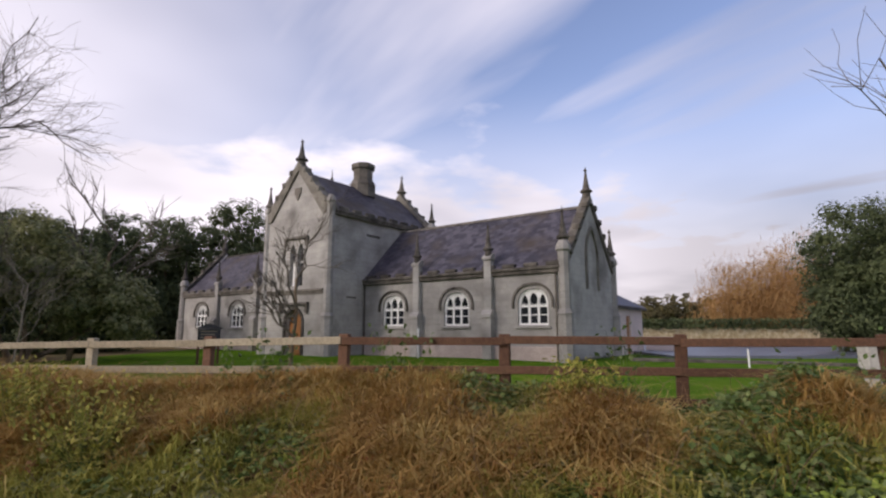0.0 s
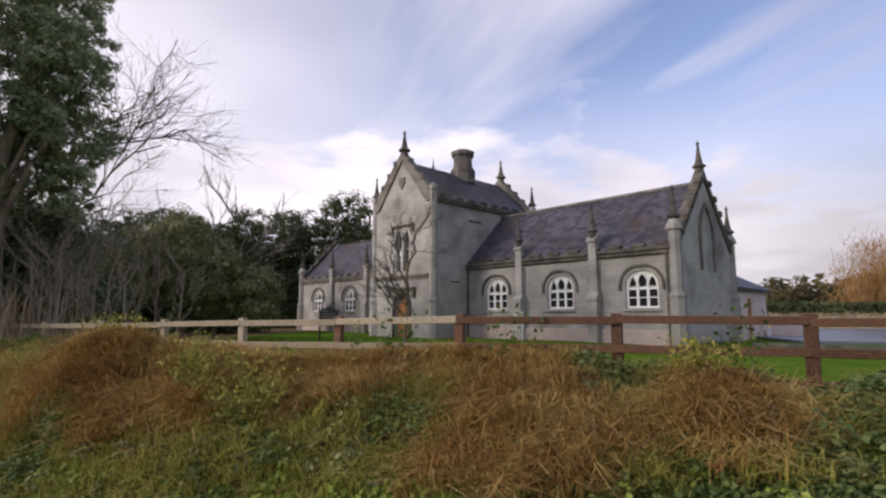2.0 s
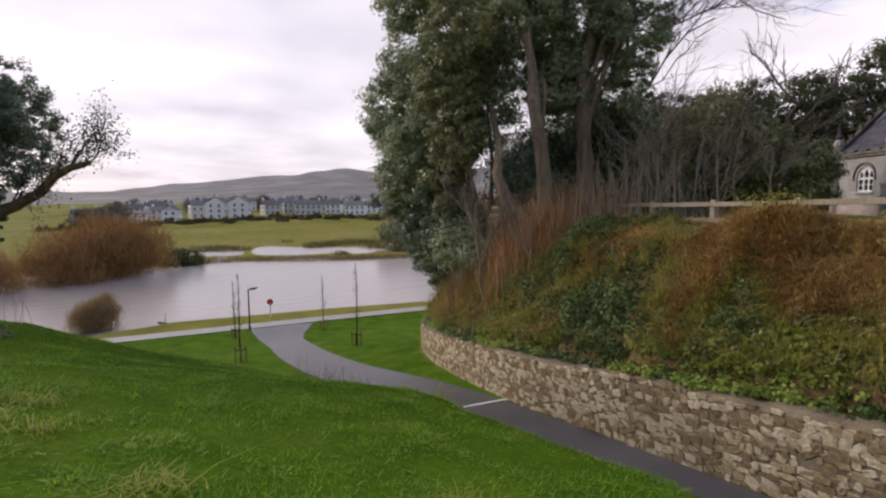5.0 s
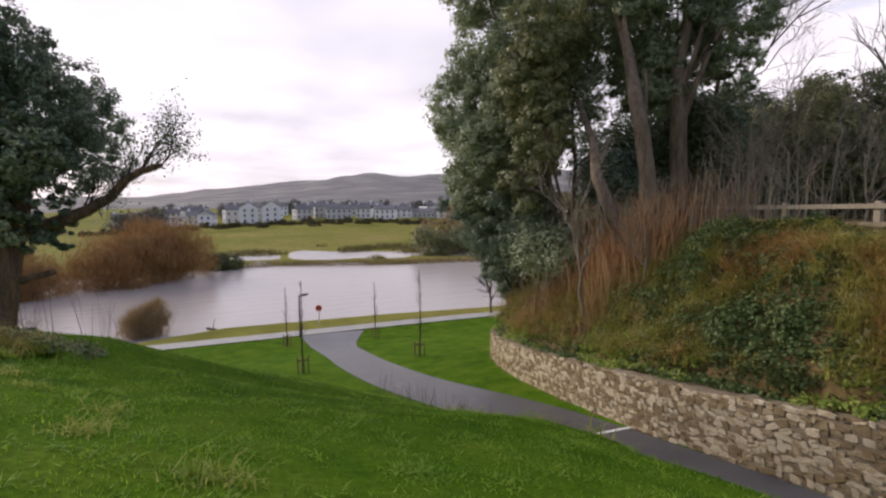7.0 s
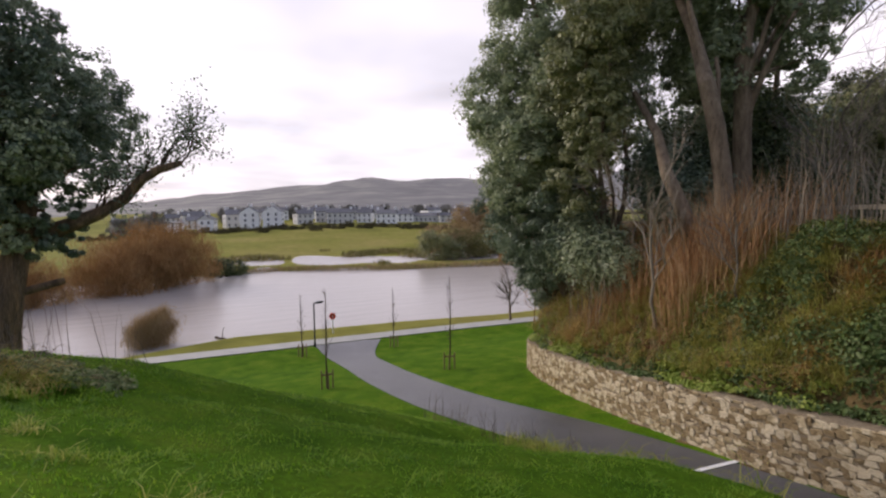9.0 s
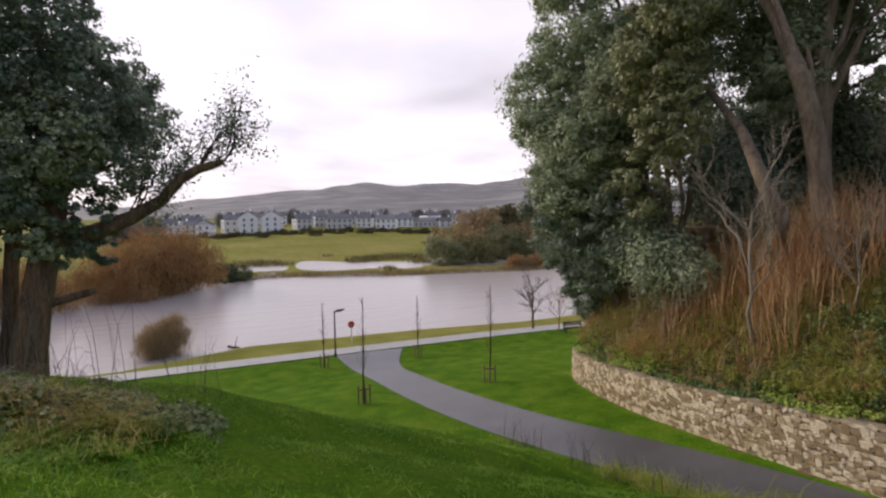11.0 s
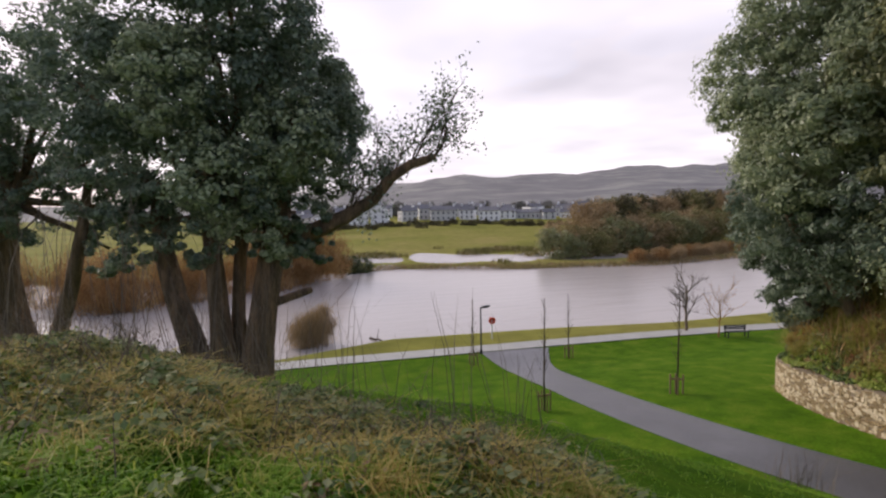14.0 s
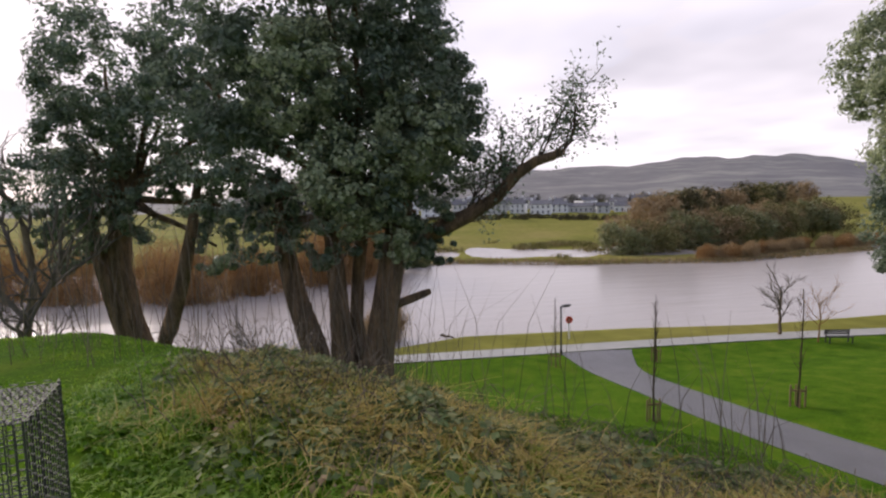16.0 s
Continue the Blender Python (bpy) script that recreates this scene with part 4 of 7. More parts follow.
def clump_points(blobs, n, shell=0.55, clump=0.16):
    """Leaf places in uneven clumps near the skin of a set of blobs (x, y, z, rx, ry, rz), and the way each leaf faces."""
    blobs = np.array(blobs, float)
    wgt = blobs[:, 3] * blobs[:, 4] + blobs[:, 5] * blobs[:, 4]
    nc = n // min(90, max(22, n // 300))
    which = rng.choice(len(blobs), nc, p=wgt / wgt.sum())
    d = rng.normal(size=(nc, 3))
    d /= np.linalg.norm(d, axis=1)[:, None]
    r = shell + (1.08 - shell) * rng.random(nc) ** 0.7
    cc = blobs[which, :3] + d * blobs[which, 3:] * r[:, None]
    ci = rng.integers(0, nc, n)
    rad = clump * blobs[which, 3:].mean(1) * rng.uniform(0.6, 1.7, nc)
    off = rng.normal(size=(n, 3))
    off /= np.linalg.norm(off, axis=1)[:, None]
    lie = off + 0.5 * d[ci] + (0, 0, 0.45)
    off *= (0.35 + 0.65 * rng.random(n) ** 0.6)[:, None]
    return cc[ci] + off * rad[ci][:, None] * np.array((1.1, 1.1, 0.8)), lie / (np.linalg.norm(lie, axis=1)[:, None] + 1e-9)


def limb_mesh(name, lines, mat, segs=7):
    """Tapered round limbs, each a list of (x, y, z, radius)."""
    V, F, base = [], [], 0
    for ln in lines:
        p = np.array(ln, float)
        t = np.gradient(p[:, :3], axis=0)
        t /= np.linalg.norm(t, axis=1)[:, None] + 1e-9
        ref = np.where(np.abs(t[:, 2:3]) > 0.9, [[1.0, 0, 0]], [[0, 0, 1.0]])
        u = np.cross(t, ref)
        u /= np.linalg.norm(u, axis=1)[:, None] + 1e-9
        w = np.cross(t, u)
        k = segs if p[0, 3] > 0.03 else (5 if p[0, 3] > 0.015 else 3)
        ang = np.arange(k) * 2 * math.pi / k
        ring = p[:, None, :3] + p[:, None, 3:4] * (u[:, None] * np.cos(ang)[None, :, None] + w[:, None] * np.sin(ang)[None, :, None])
        V.append(ring.reshape(-1, 3))
        for i in range(len(p) - 1):
            for j in range(k):
                F.append((base + i * k + j, base + i * k + (j + 1) % k, base + (i + 1) * k + (j + 1) % k, base + (i + 1) * k + j))
        base += len(p) * k
    return fast_mesh(name, np.concatenate(V), F, mat, True)


def wander(p, q, r0, r1, n=7, wob=0.06):
    """A crooked limb from p to q."""
    p, q = np.array(p, float), np.array(q, float)
    ln = np.linalg.norm(q - p)
    t = np.linspace(0, 1, n)
    w = rng.normal(size=(n, 3)).cumsum(0) * wob * ln / n ** 0.5
    w -= t[:, None] * w[-1] + (1 - t)[:, None] * w[0]
    return np.concatenate([p + (q - p) * t[:, None] + w, (r0 + (r1 - r0) * t ** 0.8)[:, None]], 1)


def branch_out(start, heading, length, radius, depth, out, spread=0.6, rise=0.15, kids=4):
    """A bare limb that forks down to twigs."""
    h = np.array(heading, float)
    h /= np.linalg.norm(h)
    end = np.array(start) + h * length
    limb = wander(start, end, radius, radius * 0.45, 6 if depth else 4, 0.13)
    out.append(limb)
    if depth == 0:
        return
    for i in range(kids):
        k = 0.3 + 0.7 * (i + rng.random()) / kids
        pt = limb[min(int(k * (len(limb) - 1)), len(limb) - 1), :3]
        nh = h + rng.normal(size=3) * spread + (0, 0, rise)
        branch_out(pt, nh, length * rng.uniform(0.45, 0.7), radius * 0.5, depth - 1, out, spread, rise, kids)


CAGE, SIGN, FRONT = (-16.94, -11.94, 10.7), (-10.2, 22.8), (-4.44, 15.6)

# ---- fence, lane marking, riverside furniture ----
def fence_post(k):
    p = FENCE_A + (FENCE_D * k if k >= 0 else np.array((-2.58, 0.32)) * k + ((0.3, 0.0) if k < -2 else 0))
    return p, gz0(p[0], p[1])


def gz0(x, y):
    return float(ground_z(np.array([x]), np.array([y]))[0])


fa = math.degrees(math.atan2(FENCE_D[1], FENCE_D[0]))
fence = thing("post_and_rail_fence", FENCE_A[0], FENCE_A[1], 0, label="three-rail timber post fence along the school lawn", category="fence")


def fence_top(k):
    return 1.50 - 0.045 * max(0, k) - 0.0 * k


for k in range(-6, 11):
    p, g = fence_post(k)
    o = p - FENCE_A
    pale = k > 1
    b = box(-0.085, 0.085, -0.06, 0.06, g - 0.3, fence_top(k) + 0.05, 0.012)
    ob = part("post", b, M["rail"] if not pale else M["rail_pale"], fence)
    ob.matrix_local = pose(o[0], o[1], 0, rng.normal() * 0.7, rng.normal() * 0.7, fa)
    run = fence_post(k + 1)[0] - p
    ln, heading = np.hypot(*run), math.degrees(math.atan2(run[1], run[0]))
    for j, dz in enumerate((0.0, -0.45, -0.88)):
        z0, z1 = fence_top(k) - 0.06 + dz, fence_top(k + 1) - 0.06 + dz
        bm = box(0.0, ln, 0.062, 0.105, -0.062, 0.062, 0.008)
        r = part("rail", bm, M["rail"] if k < 0 else M["rail_pale"], fence, "" if k < 0 else "bleached pale rail")
        tilt = -math.degrees(math.atan2(z1 - z0, ln))
        r.matrix_local = pose(o[0], o[1], z0 + rng.normal() * 0.008, 0, tilt + rng.normal() * 0.2, heading)

mark_me = ribbon("road_marking", [(-14.36, 6.72), (-14.52, 5.6), (-14.76, 4.5)], [0.07] * 3, lambda x, y: lane_z(x), M["white"], 0.042, 0.01)
tagged(new("road_marking", mark_me), label="worn white stripe across the asphalt lane", category="marking", kind="structure")

M["iron"] = material("dark_painted_steel", [(0.03, 0.03, 0.032), (0.05, 0.05, 0.052)], 4, 0.5, 0.05, 40, 0.1)
M["red"] = material("red_plastic", [(0.55, 0.07, 0.03), (0.65, 0.10, 0.05)], 4, 0.45, 0, 40, 0.1)
M["stake"] = material("stake_timber", [(0.22, 0.15, 0.08), (0.30, 0.21, 0.12)], 4, 0.85, 0.2, 40, 0.2)

lamp = thing("path_lamp", -45.3, 4.7, -8.72, 12, label="slim dark steel path lamp with a flat arm", category="lamp")
part("pole", lathe([(0.09, 0), (0.09, 0.3), (0.06, 0.32), (0.05, 3.25)], 10), M["iron"], lamp)
part("arm", box(-0.05, 0.05, -0.05, 0.62, 3.18, 3.26, 0.01), M["iron"], lamp)
part("lamp_head", box(-0.12, 0.12, 0.15, 0.75, 3.26, 3.34, 0.02), M["iron"], lamp)

ring = thing("lifebuoy_stand", -49.0, 7.1, gz0(-49.0, 7.1), 70, label="orange-red lifebuoy on a pale post by the river", category="lifebuoy")
part("post", lathe([(0.05, 0), (0.05, 1.5)], 8), M["white"], ring)
bm = bmesh.new()
for i in range(20):
    a0 = 2 * math.pi * i / 20
    for j in range(8):
        b0 = 2 * math.pi * j / 8
        r = 0.21 + 0.06 * math.cos(b0)
        bm.verts.new((r * math.cos(a0), -0.1 + 0.075 * math.sin(b0), 1.45 + r * math.sin(a0)))
bm.verts.ensure_lookup_table()
for i in range(20):
    for j in range(8):
        bm.faces.new([bm.verts[(i % 20) * 8 + j], bm.verts[((i + 1) % 20) * 8 + j], bm.verts[((i + 1) % 20) * 8 + (j + 1) % 8], bm.verts[(i % 20) * 8 + (j + 1) % 8]])
part("ring", bm, M["red"], ring, "orange-red ring buoy")
part("backboard", box(-0.2, 0.2, -0.03, 0.01, 1.22, 1.68, 0.02), M["red"], ring)


def sapling(x, y, h, seed):
    global rng
    keep, rng = rng, np.random.default_rng(seed)
    t = thing("sapling", x, y, gz0(x, y), rng.uniform(0, 90), label="bare young tree staked on the riverside lawn", category="tree", group="staked saplings")
    lines = [wander((0, 0, -0.1), (0.05 * rng.normal(), 0.05 * rng.normal(), h), 0.05, 0.014, 8, 0.012)]
    for i in range(38):
        z = h * rng.uniform(0.3, 0.96)
        a = rng.uniform(0, 6.28)
        ln = (h - z) * 0.16 + 0.18
        lines.append(wander((0, 0, z), (math.cos(a) * ln * 0.55, math.sin(a) * ln * 0.55, z + ln), 0.009, 0.003, 4, 0.05))
    part("trunk", limb_mesh("trunk", lines, M["bark_dark"]), None, t)
    for k in (-1, 1):
        part("stake", lathe([(0.035, -0.2), (0.035, 0.85), (0.02, 0.88)], 8), M["stake"], t).matrix_local = pose(k * 0.26, 0, 0)
        part("stake", lathe([(0.03, -0.2), (0.03, 0.8), (0.02, 0.83)], 8), M["stake"], t).matrix_local = pose(0, k * 0.26, 0)
    part("crossbar", box(-0.3, 0.3, -0.02, 0.02, 0.62, 0.7, 0.005), M["stake"], t)
    rng = keep
    return t


bench = thing("bench", -42.2, 24.0, gz0(-42.2, 24.0), 74, label="dark steel bench beside the riverside path", category="bench")
for k in range(4):
    part("slat", box(-0.85, 0.85, -0.22 + k * 0.115, -0.13 + k * 0.115, 0.43, 0.47, 0.008), M["iron"], bench)
for k in range(3):
    part("back_slat", box(-0.85, 0.85, 0.25, 0.29, 0.55 + k * 0.12, 0.64 + k * 0.12, 0.008), M["iron"], bench)
for k in (-0.75, 0.75):
    part("leg", joined(box(k - 0.03, k + 0.03, -0.22, -0.16, 0, 0.43), box(k - 0.03, k + 0.03, 0.2, 0.26, 0, 0.9)), M["iron"], bench)

# wire cage guarding a young plant, close to the walker
cage = thing("wire_tree_guard", CAGE[0], CAGE[1], gz0(CAGE[0], CAGE[1]), CAGE[2], label="rusty-green wire mesh guard standing in the grass", category="plant guard")
M["wire"] = material("dull_wire", [(0.06, 0.065, 0.05), (0.10, 0.105, 0.085)], 8, 0.6, 0, 40, 0.15, metal=0.4)


def wire_panel(w, h, n_u, n_v):
    bm = bmesh.new()
    for i in range(n_u + 1):
        x = -w / 2 + w * i / n_u
        add_box(bm, x - 0.0026, x + 0.0026, -0.0026, 0.0026, 0, h)
    for j in range(n_v + 1):
        z = h * j / n_v
        for i in range(n_u):
            x = -w / 2 + w * i / n_u
            add_box(bm, x, x + w / n_u, -0.003, 0.003, z + (0.018 if i % 2 else 0) - 0.0026, z + (0.018 if i % 2 else 0) + 0.0026)
    return bm


CW, CH = 0.60, 0.78
panel_me = None
for k in range(4):
    if panel_me is None:
        ob = part("mesh_panel", wire_panel(CW, CH, 16, 16), M["wire"], cage)
        panel_me = ob.data
    else:
        ob = part("mesh_panel", panel_me, None, cage)
    a = k * 90
    ob.matrix_local = pose(CW / 2 * math.sin(radians(a)), -CW / 2 * math.cos(radians(a)), 0, 0, 0, a)
lid = part("mesh_lid", panel_me, None, cage)
lid.matrix_local = Matrix.Translation((0, -CW / 2, CH)) @ pose(0, 0, 0, -90, 0, 0) @ Matrix.Diagonal((1, 1, CW / CH, 1))
for a, b in ((-1, -1), (1, -1), (1, 1), (-1, 1)):
    part("corner_rod", lathe([(0.006, -0.1), (0.006, CH + 0.01)], 6), M["wire"], cage).matrix_local = pose(a * CW / 2, b * CW / 2, 0)

# notice board, white marker post and drive by the school
sign = thing("notice_board", SIGN[0], SIGN[1], gz0(*SIGN), 20, label="dark timber notice board with a small pitched cap", category="sign")
for k in (-0.4, 0.4):
    part("post", box(k - 0.05, k + 0.05, -0.036, 0.036, -0.1, 1.5, 0.01), M["rail"], sign)
part("board", box(-0.45, 0.45, -0.04, 0.04, 1.0, 1.5, 0.01), M["iron"], sign)
part("cap", prism([(-0.6, 1.51), (0.6, 1.51), (0.0, 1.75)], -0.12, 0.12), M["iron"], sign)
for j in range(3):
    part("text_bar", box(-0.33, 0.33 - 0.1 * j, -0.05, -0.041, 1.38 - j * 0.13, 1.42 - j * 0.13), M["rail_pale"], sign, "pale illegible line of writing")
mark = thing("marker_post", -1.32, 28.0, gz0(-1.32, 28.0), label="slim white marker post on the lawn", category="post")
part("pole", lathe([(0.04, -0.1), (0.04, 1.3), (0.06, 1.32), (0.06, 1.5), (0.02, 1.54)], 8), M["white"], mark)
bollard = thing("marker_post", 11.9, 20.5, gz0(11.9, 20.5), label="short white marker post by the car park", category="post")
part("pole", lathe([(0.035, -0.1), (0.035, 0.66), (0.015, 0.7)], 8), M["white"], bollard)
pier = thing("gate_pier", 8.2, 10.0, gz0(8.2, 10.0), -15, label="pale stone gate pier beside the fence", category="pier")
part("shaft", box(-0.2, 0.2, -0.2, 0.2, -0.2, 1.05, 0.02), M["ashlar"], pier)
part("cap", box(-0.25, 0.25, -0.25, 0.25, 1.05, 1.13, 0.03), M["ashlar"], pier)
M["carpark"] = material("car_park_asphalt", [(0.10, 0.11, 0.14), (0.15, 0.16, 0.20)], 0.5, 0.35, 0.15, 60, 0.12, spec=0.5)
cp = box(12.0, 75.0, 27.2, 56.0, 0.0, 0.33)
cme = bpy.data.meshes.new("car_park")
cp.to_mesh(cme)
cp.free()
cme.materials.append(M["carpark"])
tagged(new("car_park", cme), label="wet blue-grey asphalt car park", category="car park", kind="structure")
kerb = bmesh.new()
add_box(kerb, 0, 30.0, 0, 0.5, 0.0, 0.30, 0.03, pose(9.0, 25.4, 0, 0, 0, -30))
kme = bpy.data.meshes.new("kerb_edge")
kerb.to_mesh(kme)
kerb.free()
kme.materials.append(M["ashlar_dark"])
tagged(new("kerb_edge", kme), label="pale concrete kerb and footway by the car park", category="kerb", kind="structure")
# low dark-roofed wall behind the car park
bw = thing("boundary_wall", 42, 58.0, 0, -2, label="low stone boundary wall with a dark ivy top", category="wall")
part("body", box(-21, 34, -0.25, 0.25, 0, 1.9, 0.04), M["rubble"], bw)
part("ivy_top", leaf_mesh("ivy_top", np.stack([rng.uniform(-21, 34, 9000), rng.normal(0, 0.5, 9000), 1.8 + rng.random(9000) * 1.1], -1), 0.22, M["pine"]), None, bw, "dark ivy over the coping")


# ---- the grove on the knoll ----
def put_tree(name, foot, trunks, blobs, n, leaf, mat, bark, label, category="tree", **kw):
    """Blobs as (x, y, z, r) and limbs as points in the world."""
    x, y = foot
    z = gz0(x, y) - 0.15
    o = np.array((x, y, z))
    tr = []
    for ln in trunks:
        a = np.array(ln, float)
        a[:, :3] -= o
        tr.append(a)
    bl = [(bx - x, by - y, bz - z, r * 0.98, r * 0.98, r * 1.06) for bx, by, bz, r in blobs]
    t = thing(name, x, y, z, label=label, category=category)
    part("trunk", limb_mesh("trunk", tr, bark, 9), None, t)
    pts, lie = clump_points(bl, n, kw.get("shell", 0.5), kw.get("clump", 0.2))
    aspect = kw.get("aspect", 1.6)
    part("crown", leaf_mesh("crown", pts, leaf, mat, aspect, kw.get("up", 0.0), lie if aspect < 4 else None), None, t)
    return t


def up_limbs(foot, blobs, r, zf):
    """A limb from the foot to the heart of each mass."""
    return [wander((foot[0] + rng.normal() * 0.12, foot[1] + rng.normal() * 0.12, zf), b[:3], r, r * 0.25, 8, 0.05) for b in blobs]


f = (-19.95, 15.0)
g0 = gz0(*f)
b1 = [(-19.0, 16.6, 9.0, 1.7), (-18.8, 16.4, 6.6, 1.2), (-18.4, 15.8, 11.6, 1.6), (-20.4, 16.2, 12.9, 1.9), (-20.5, 15.3, 9.4, 1.8), (-21.0, 16.3, 7.6, 1.5), (-21.3, 14.6, 6.6, 1.5), (-19.4, 16.0, 14.8, 1.6)]
put_tree("evergreen_tree", f, [wander((*f, g0 - 0.2), (-19.75, 14.5, 6.6), 0.40, 0.29, 8, 0.012), wander((-19.75, 14.5, 6.5), (-19.6, 15.6, 13.5), 0.29, 0.08, 8, 0.03), wander((-19.8, 14.6, 4.2), (-18.2, 15.2, 8.2), 0.16, 0.07, 7, 0.04)] + [wander((-19.7, 14.5, 5.9), b[:3], 0.12, 0.04, 6, 0.06) for b in b1], b1, 64000, 0.10, M["ivy_light"], M["bark"], "tall evergreen tree with a bare pale trunk")
f = (-17.65, 10.7)
g0 = gz0(*f)
b2 = [(-23.0, 12.9, 12.3, 2.3), (-22.6, 13.5, 9.3, 2.4), (-20.9, 14.0, 6.7, 1.5), (-21.8, 12.0, 14.2, 1.8), (-20.6, 12.4, 9.8, 1.7)]
put_tree("evergreen_tree", f, [np.array([(-17.5, 10.7, g0 - 0.2, 0.40), (-17.65, 10.7, -0.2, 0.33), (-17.72, 10.7, 1.0, 0.29), (-17.85, 10.66, 2.4, 0.27), (-18.05, 10.62, 3.7, 0.26), (-18.4, 10.6, 5.1, 0.25)]), wander((-18.4, 10.6, 5.0), (-22.4, 13.0, 11.5), 0.25, 0.08, 8, 0.03), wander((-18.4, 10.6, 5.0), (-20.6, 12.4, 10), 0.15, 0.05, 6, 0.04), wander((-17.9, 10.66, 2.9), (-18.6, 11.3, 6.0), 0.11, 0.06, 6, 0.03), np.array([(-18.5, 10.2, g0 - 0.3, 0.34), (-18.3, 9.9, -0.3, 0.27), (-18.15, 9.4, 1.0, 0.24), (-18.6, 9.1, 2.3, 0.19), (-19.6, 9.9, 3.6, 0.15), (-21.4, 10.8, 5.4, 0.10)])], b2, 66000, 0.10, M["ivy_light"], M["bark"], "tall evergreen tree with a grey leaning trunk")
f = (-24.2, 12.0)
g0 = gz0(*f)
b3 = [(-27.4, 9.2, 5.6, 1.5), (-26.0, 8.9, 2.2, 1.2), (-27.8, 10.3, 12.5, 2.2), (-27.6, 10.8, 9.1, 2.2), (-29.0, 10.2, 6.3, 2.0), (-26.8, 10.2, 3.6, 2.4), (-24.0, 11.3, 5.9, 2.4), (-27.9, 12.6, 12.9, 1.6), (-26.0, 11.4, 7.4, 1.9), (-29.3, 12.2, 3.4, 1.8), (-25.4, 9.4, 4.2, 1.6)]
put_tree("ivy_clad_tree", f, [wander((*f, g0 - 0.2), (-25.6, 11.4, 6.5), 0.4, 0.25, 8, 0.02), np.array([(-25.7, 12.0, -3.6, 0.24), (-26.1, 11.55, -2.4, 0.20), (-26.6, 10.7, -1.0, 0.17), (-27.0, 9.95, 0.5, 0.15), (-27.4, 9.6, 2.0, 0.11)]), np.array([(-25.8, 12.2, -3.4, 0.16), (-25.9, 11.9, -2.0, 0.13), (-26.0, 11.3, -0.3, 0.10), (-26.4, 10.9, 1.4, 0.07)])] + [wander((-25.2, 11.6, 4.5), b[:3], 0.17, 0.05, 7, 0.05) for b in b3], b3, 110000, 0.105, M["ivy_light"], M["bark"], "dense evergreen oak leaning out over the wall")
f = (-28.0, 12.6)
g0 = gz0(*f)
b4 = [(-27.6, 9.9, 1.2, 1.7), (-24.2, 10.2, 0.9, 1.7), (-29.4, 12.0, -0.2, 1.5), (-26.2, 10.8, 0.0, 1.8), (-29.3, 13.6, -2.6, 1.5), (-29.6, 14.6, -1.0, 1.5), (-27.6, 11.6, -1.8, 1.3)]
put_tree("laurel_bush", f, up_limbs(f, b4, 0.09, g0 - 0.2), b4, 46000, 0.10, M["ivy"], M["bark_dark"], "dark glossy laurel thicket on the wall end", "bush")

for f, bl, n, lf, mt in (((-22.4, 10.4), [(-22.4, 10.0, -0.6, 1.2), (-21.0, 9.8, -0.9, 0.9), (-23.6, 10.4, 0.2, 1.2)], 15000, 0.09, "ivy_light"),
                         ((-21.6, 15.6), [(-21.6, 15.6, 1.2, 1.5), (-20.4, 16.6, 2.6, 1.4), (-22.4, 14.6, 2.8, 1.5), (-19.0, 17.0, 1.4, 1.3), (-17.6, 17.6, 1.0, 1.2), (-21.0, 17.6, 4.6, 1.5)], 34000, 0.12, "pine"),
                         ((-20.0, 12.6), [(-20.6, 13.2, 1.6, 1.2), (-21.6, 12.6, 2.6, 1.3), (-20.0, 12.2, 0.8, 1.0)], 15000, 0.10, "ivy"),
                         ((-22.6, 17.6), [(-22.6, 17.6, 2.2, 2.2), (-24.6, 17.0, 3.4, 2.2), (-20.4, 18.6, 1.8, 1.8), (-23.0, 19.0, 5.0, 2.4)], 24000, 0.15, "ivy"),
                         ((-12.2, 7.6), [(-12.4, 7.4, -1.5, 0.6), (-11.2, 7.4, -1.2, 0.6), (-13.4, 7.6, -1.7, 0.6)], 9000, 0.06, "bramble"),
                         ((-15.0, 8.2), [(-15.0, 8.1, -1.6, 0.6), (-16.2, 8.5, -1.6, 0.55), (-14.2, 8.6, -1.1, 0.6)], 8000, 0.06, "bramble"),
                         ((-9.6, 8.6), [(-9.6, 8.5, -0.2, 0.5), (-8.8, 8.2, -0.2, 0.45)], 8000, 0.055, "bramble"),
                         ((-11.4, 8.6), [(-11.4, 8.5, -0.35, 0.6), (-10.5, 8.7, -0.1, 0.55), (-12.4, 8.8, -0.4, 0.6)], 11000, 0.06, "bramble")):
    put_tree("ivy_thicket", f, up_limbs(f, bl, 0.03, gz0(*f) - 0.1), bl, n, lf, M[mt], M["bark_dark"], "dark green ivy and bramble thicket on the bank", "bush", clump=0.45, shell=0.2)

for x, y, h in ((-24.5, 25.0, 6.4), (-27.5, 22.5, 5.4), (-24.0, 33.5, 8.5)):
    put_tree("evergreen_bush", (x, y), up_limbs((x, y), [(x, y, h * 0.8, 1)], 0.12, gz0(x, y) - 0.2), [(x + rng.normal() * 0.7, y + rng.normal() * 0.7, h * k, 2.0 * (1.2 - 0.5 * k)) for k in (0.12, 0.35, 0.55, 0.78)], 16000, 0.17, M["pine"], M["bark_dark"], "dark evergreen in the shade behind the trunks", "bush")

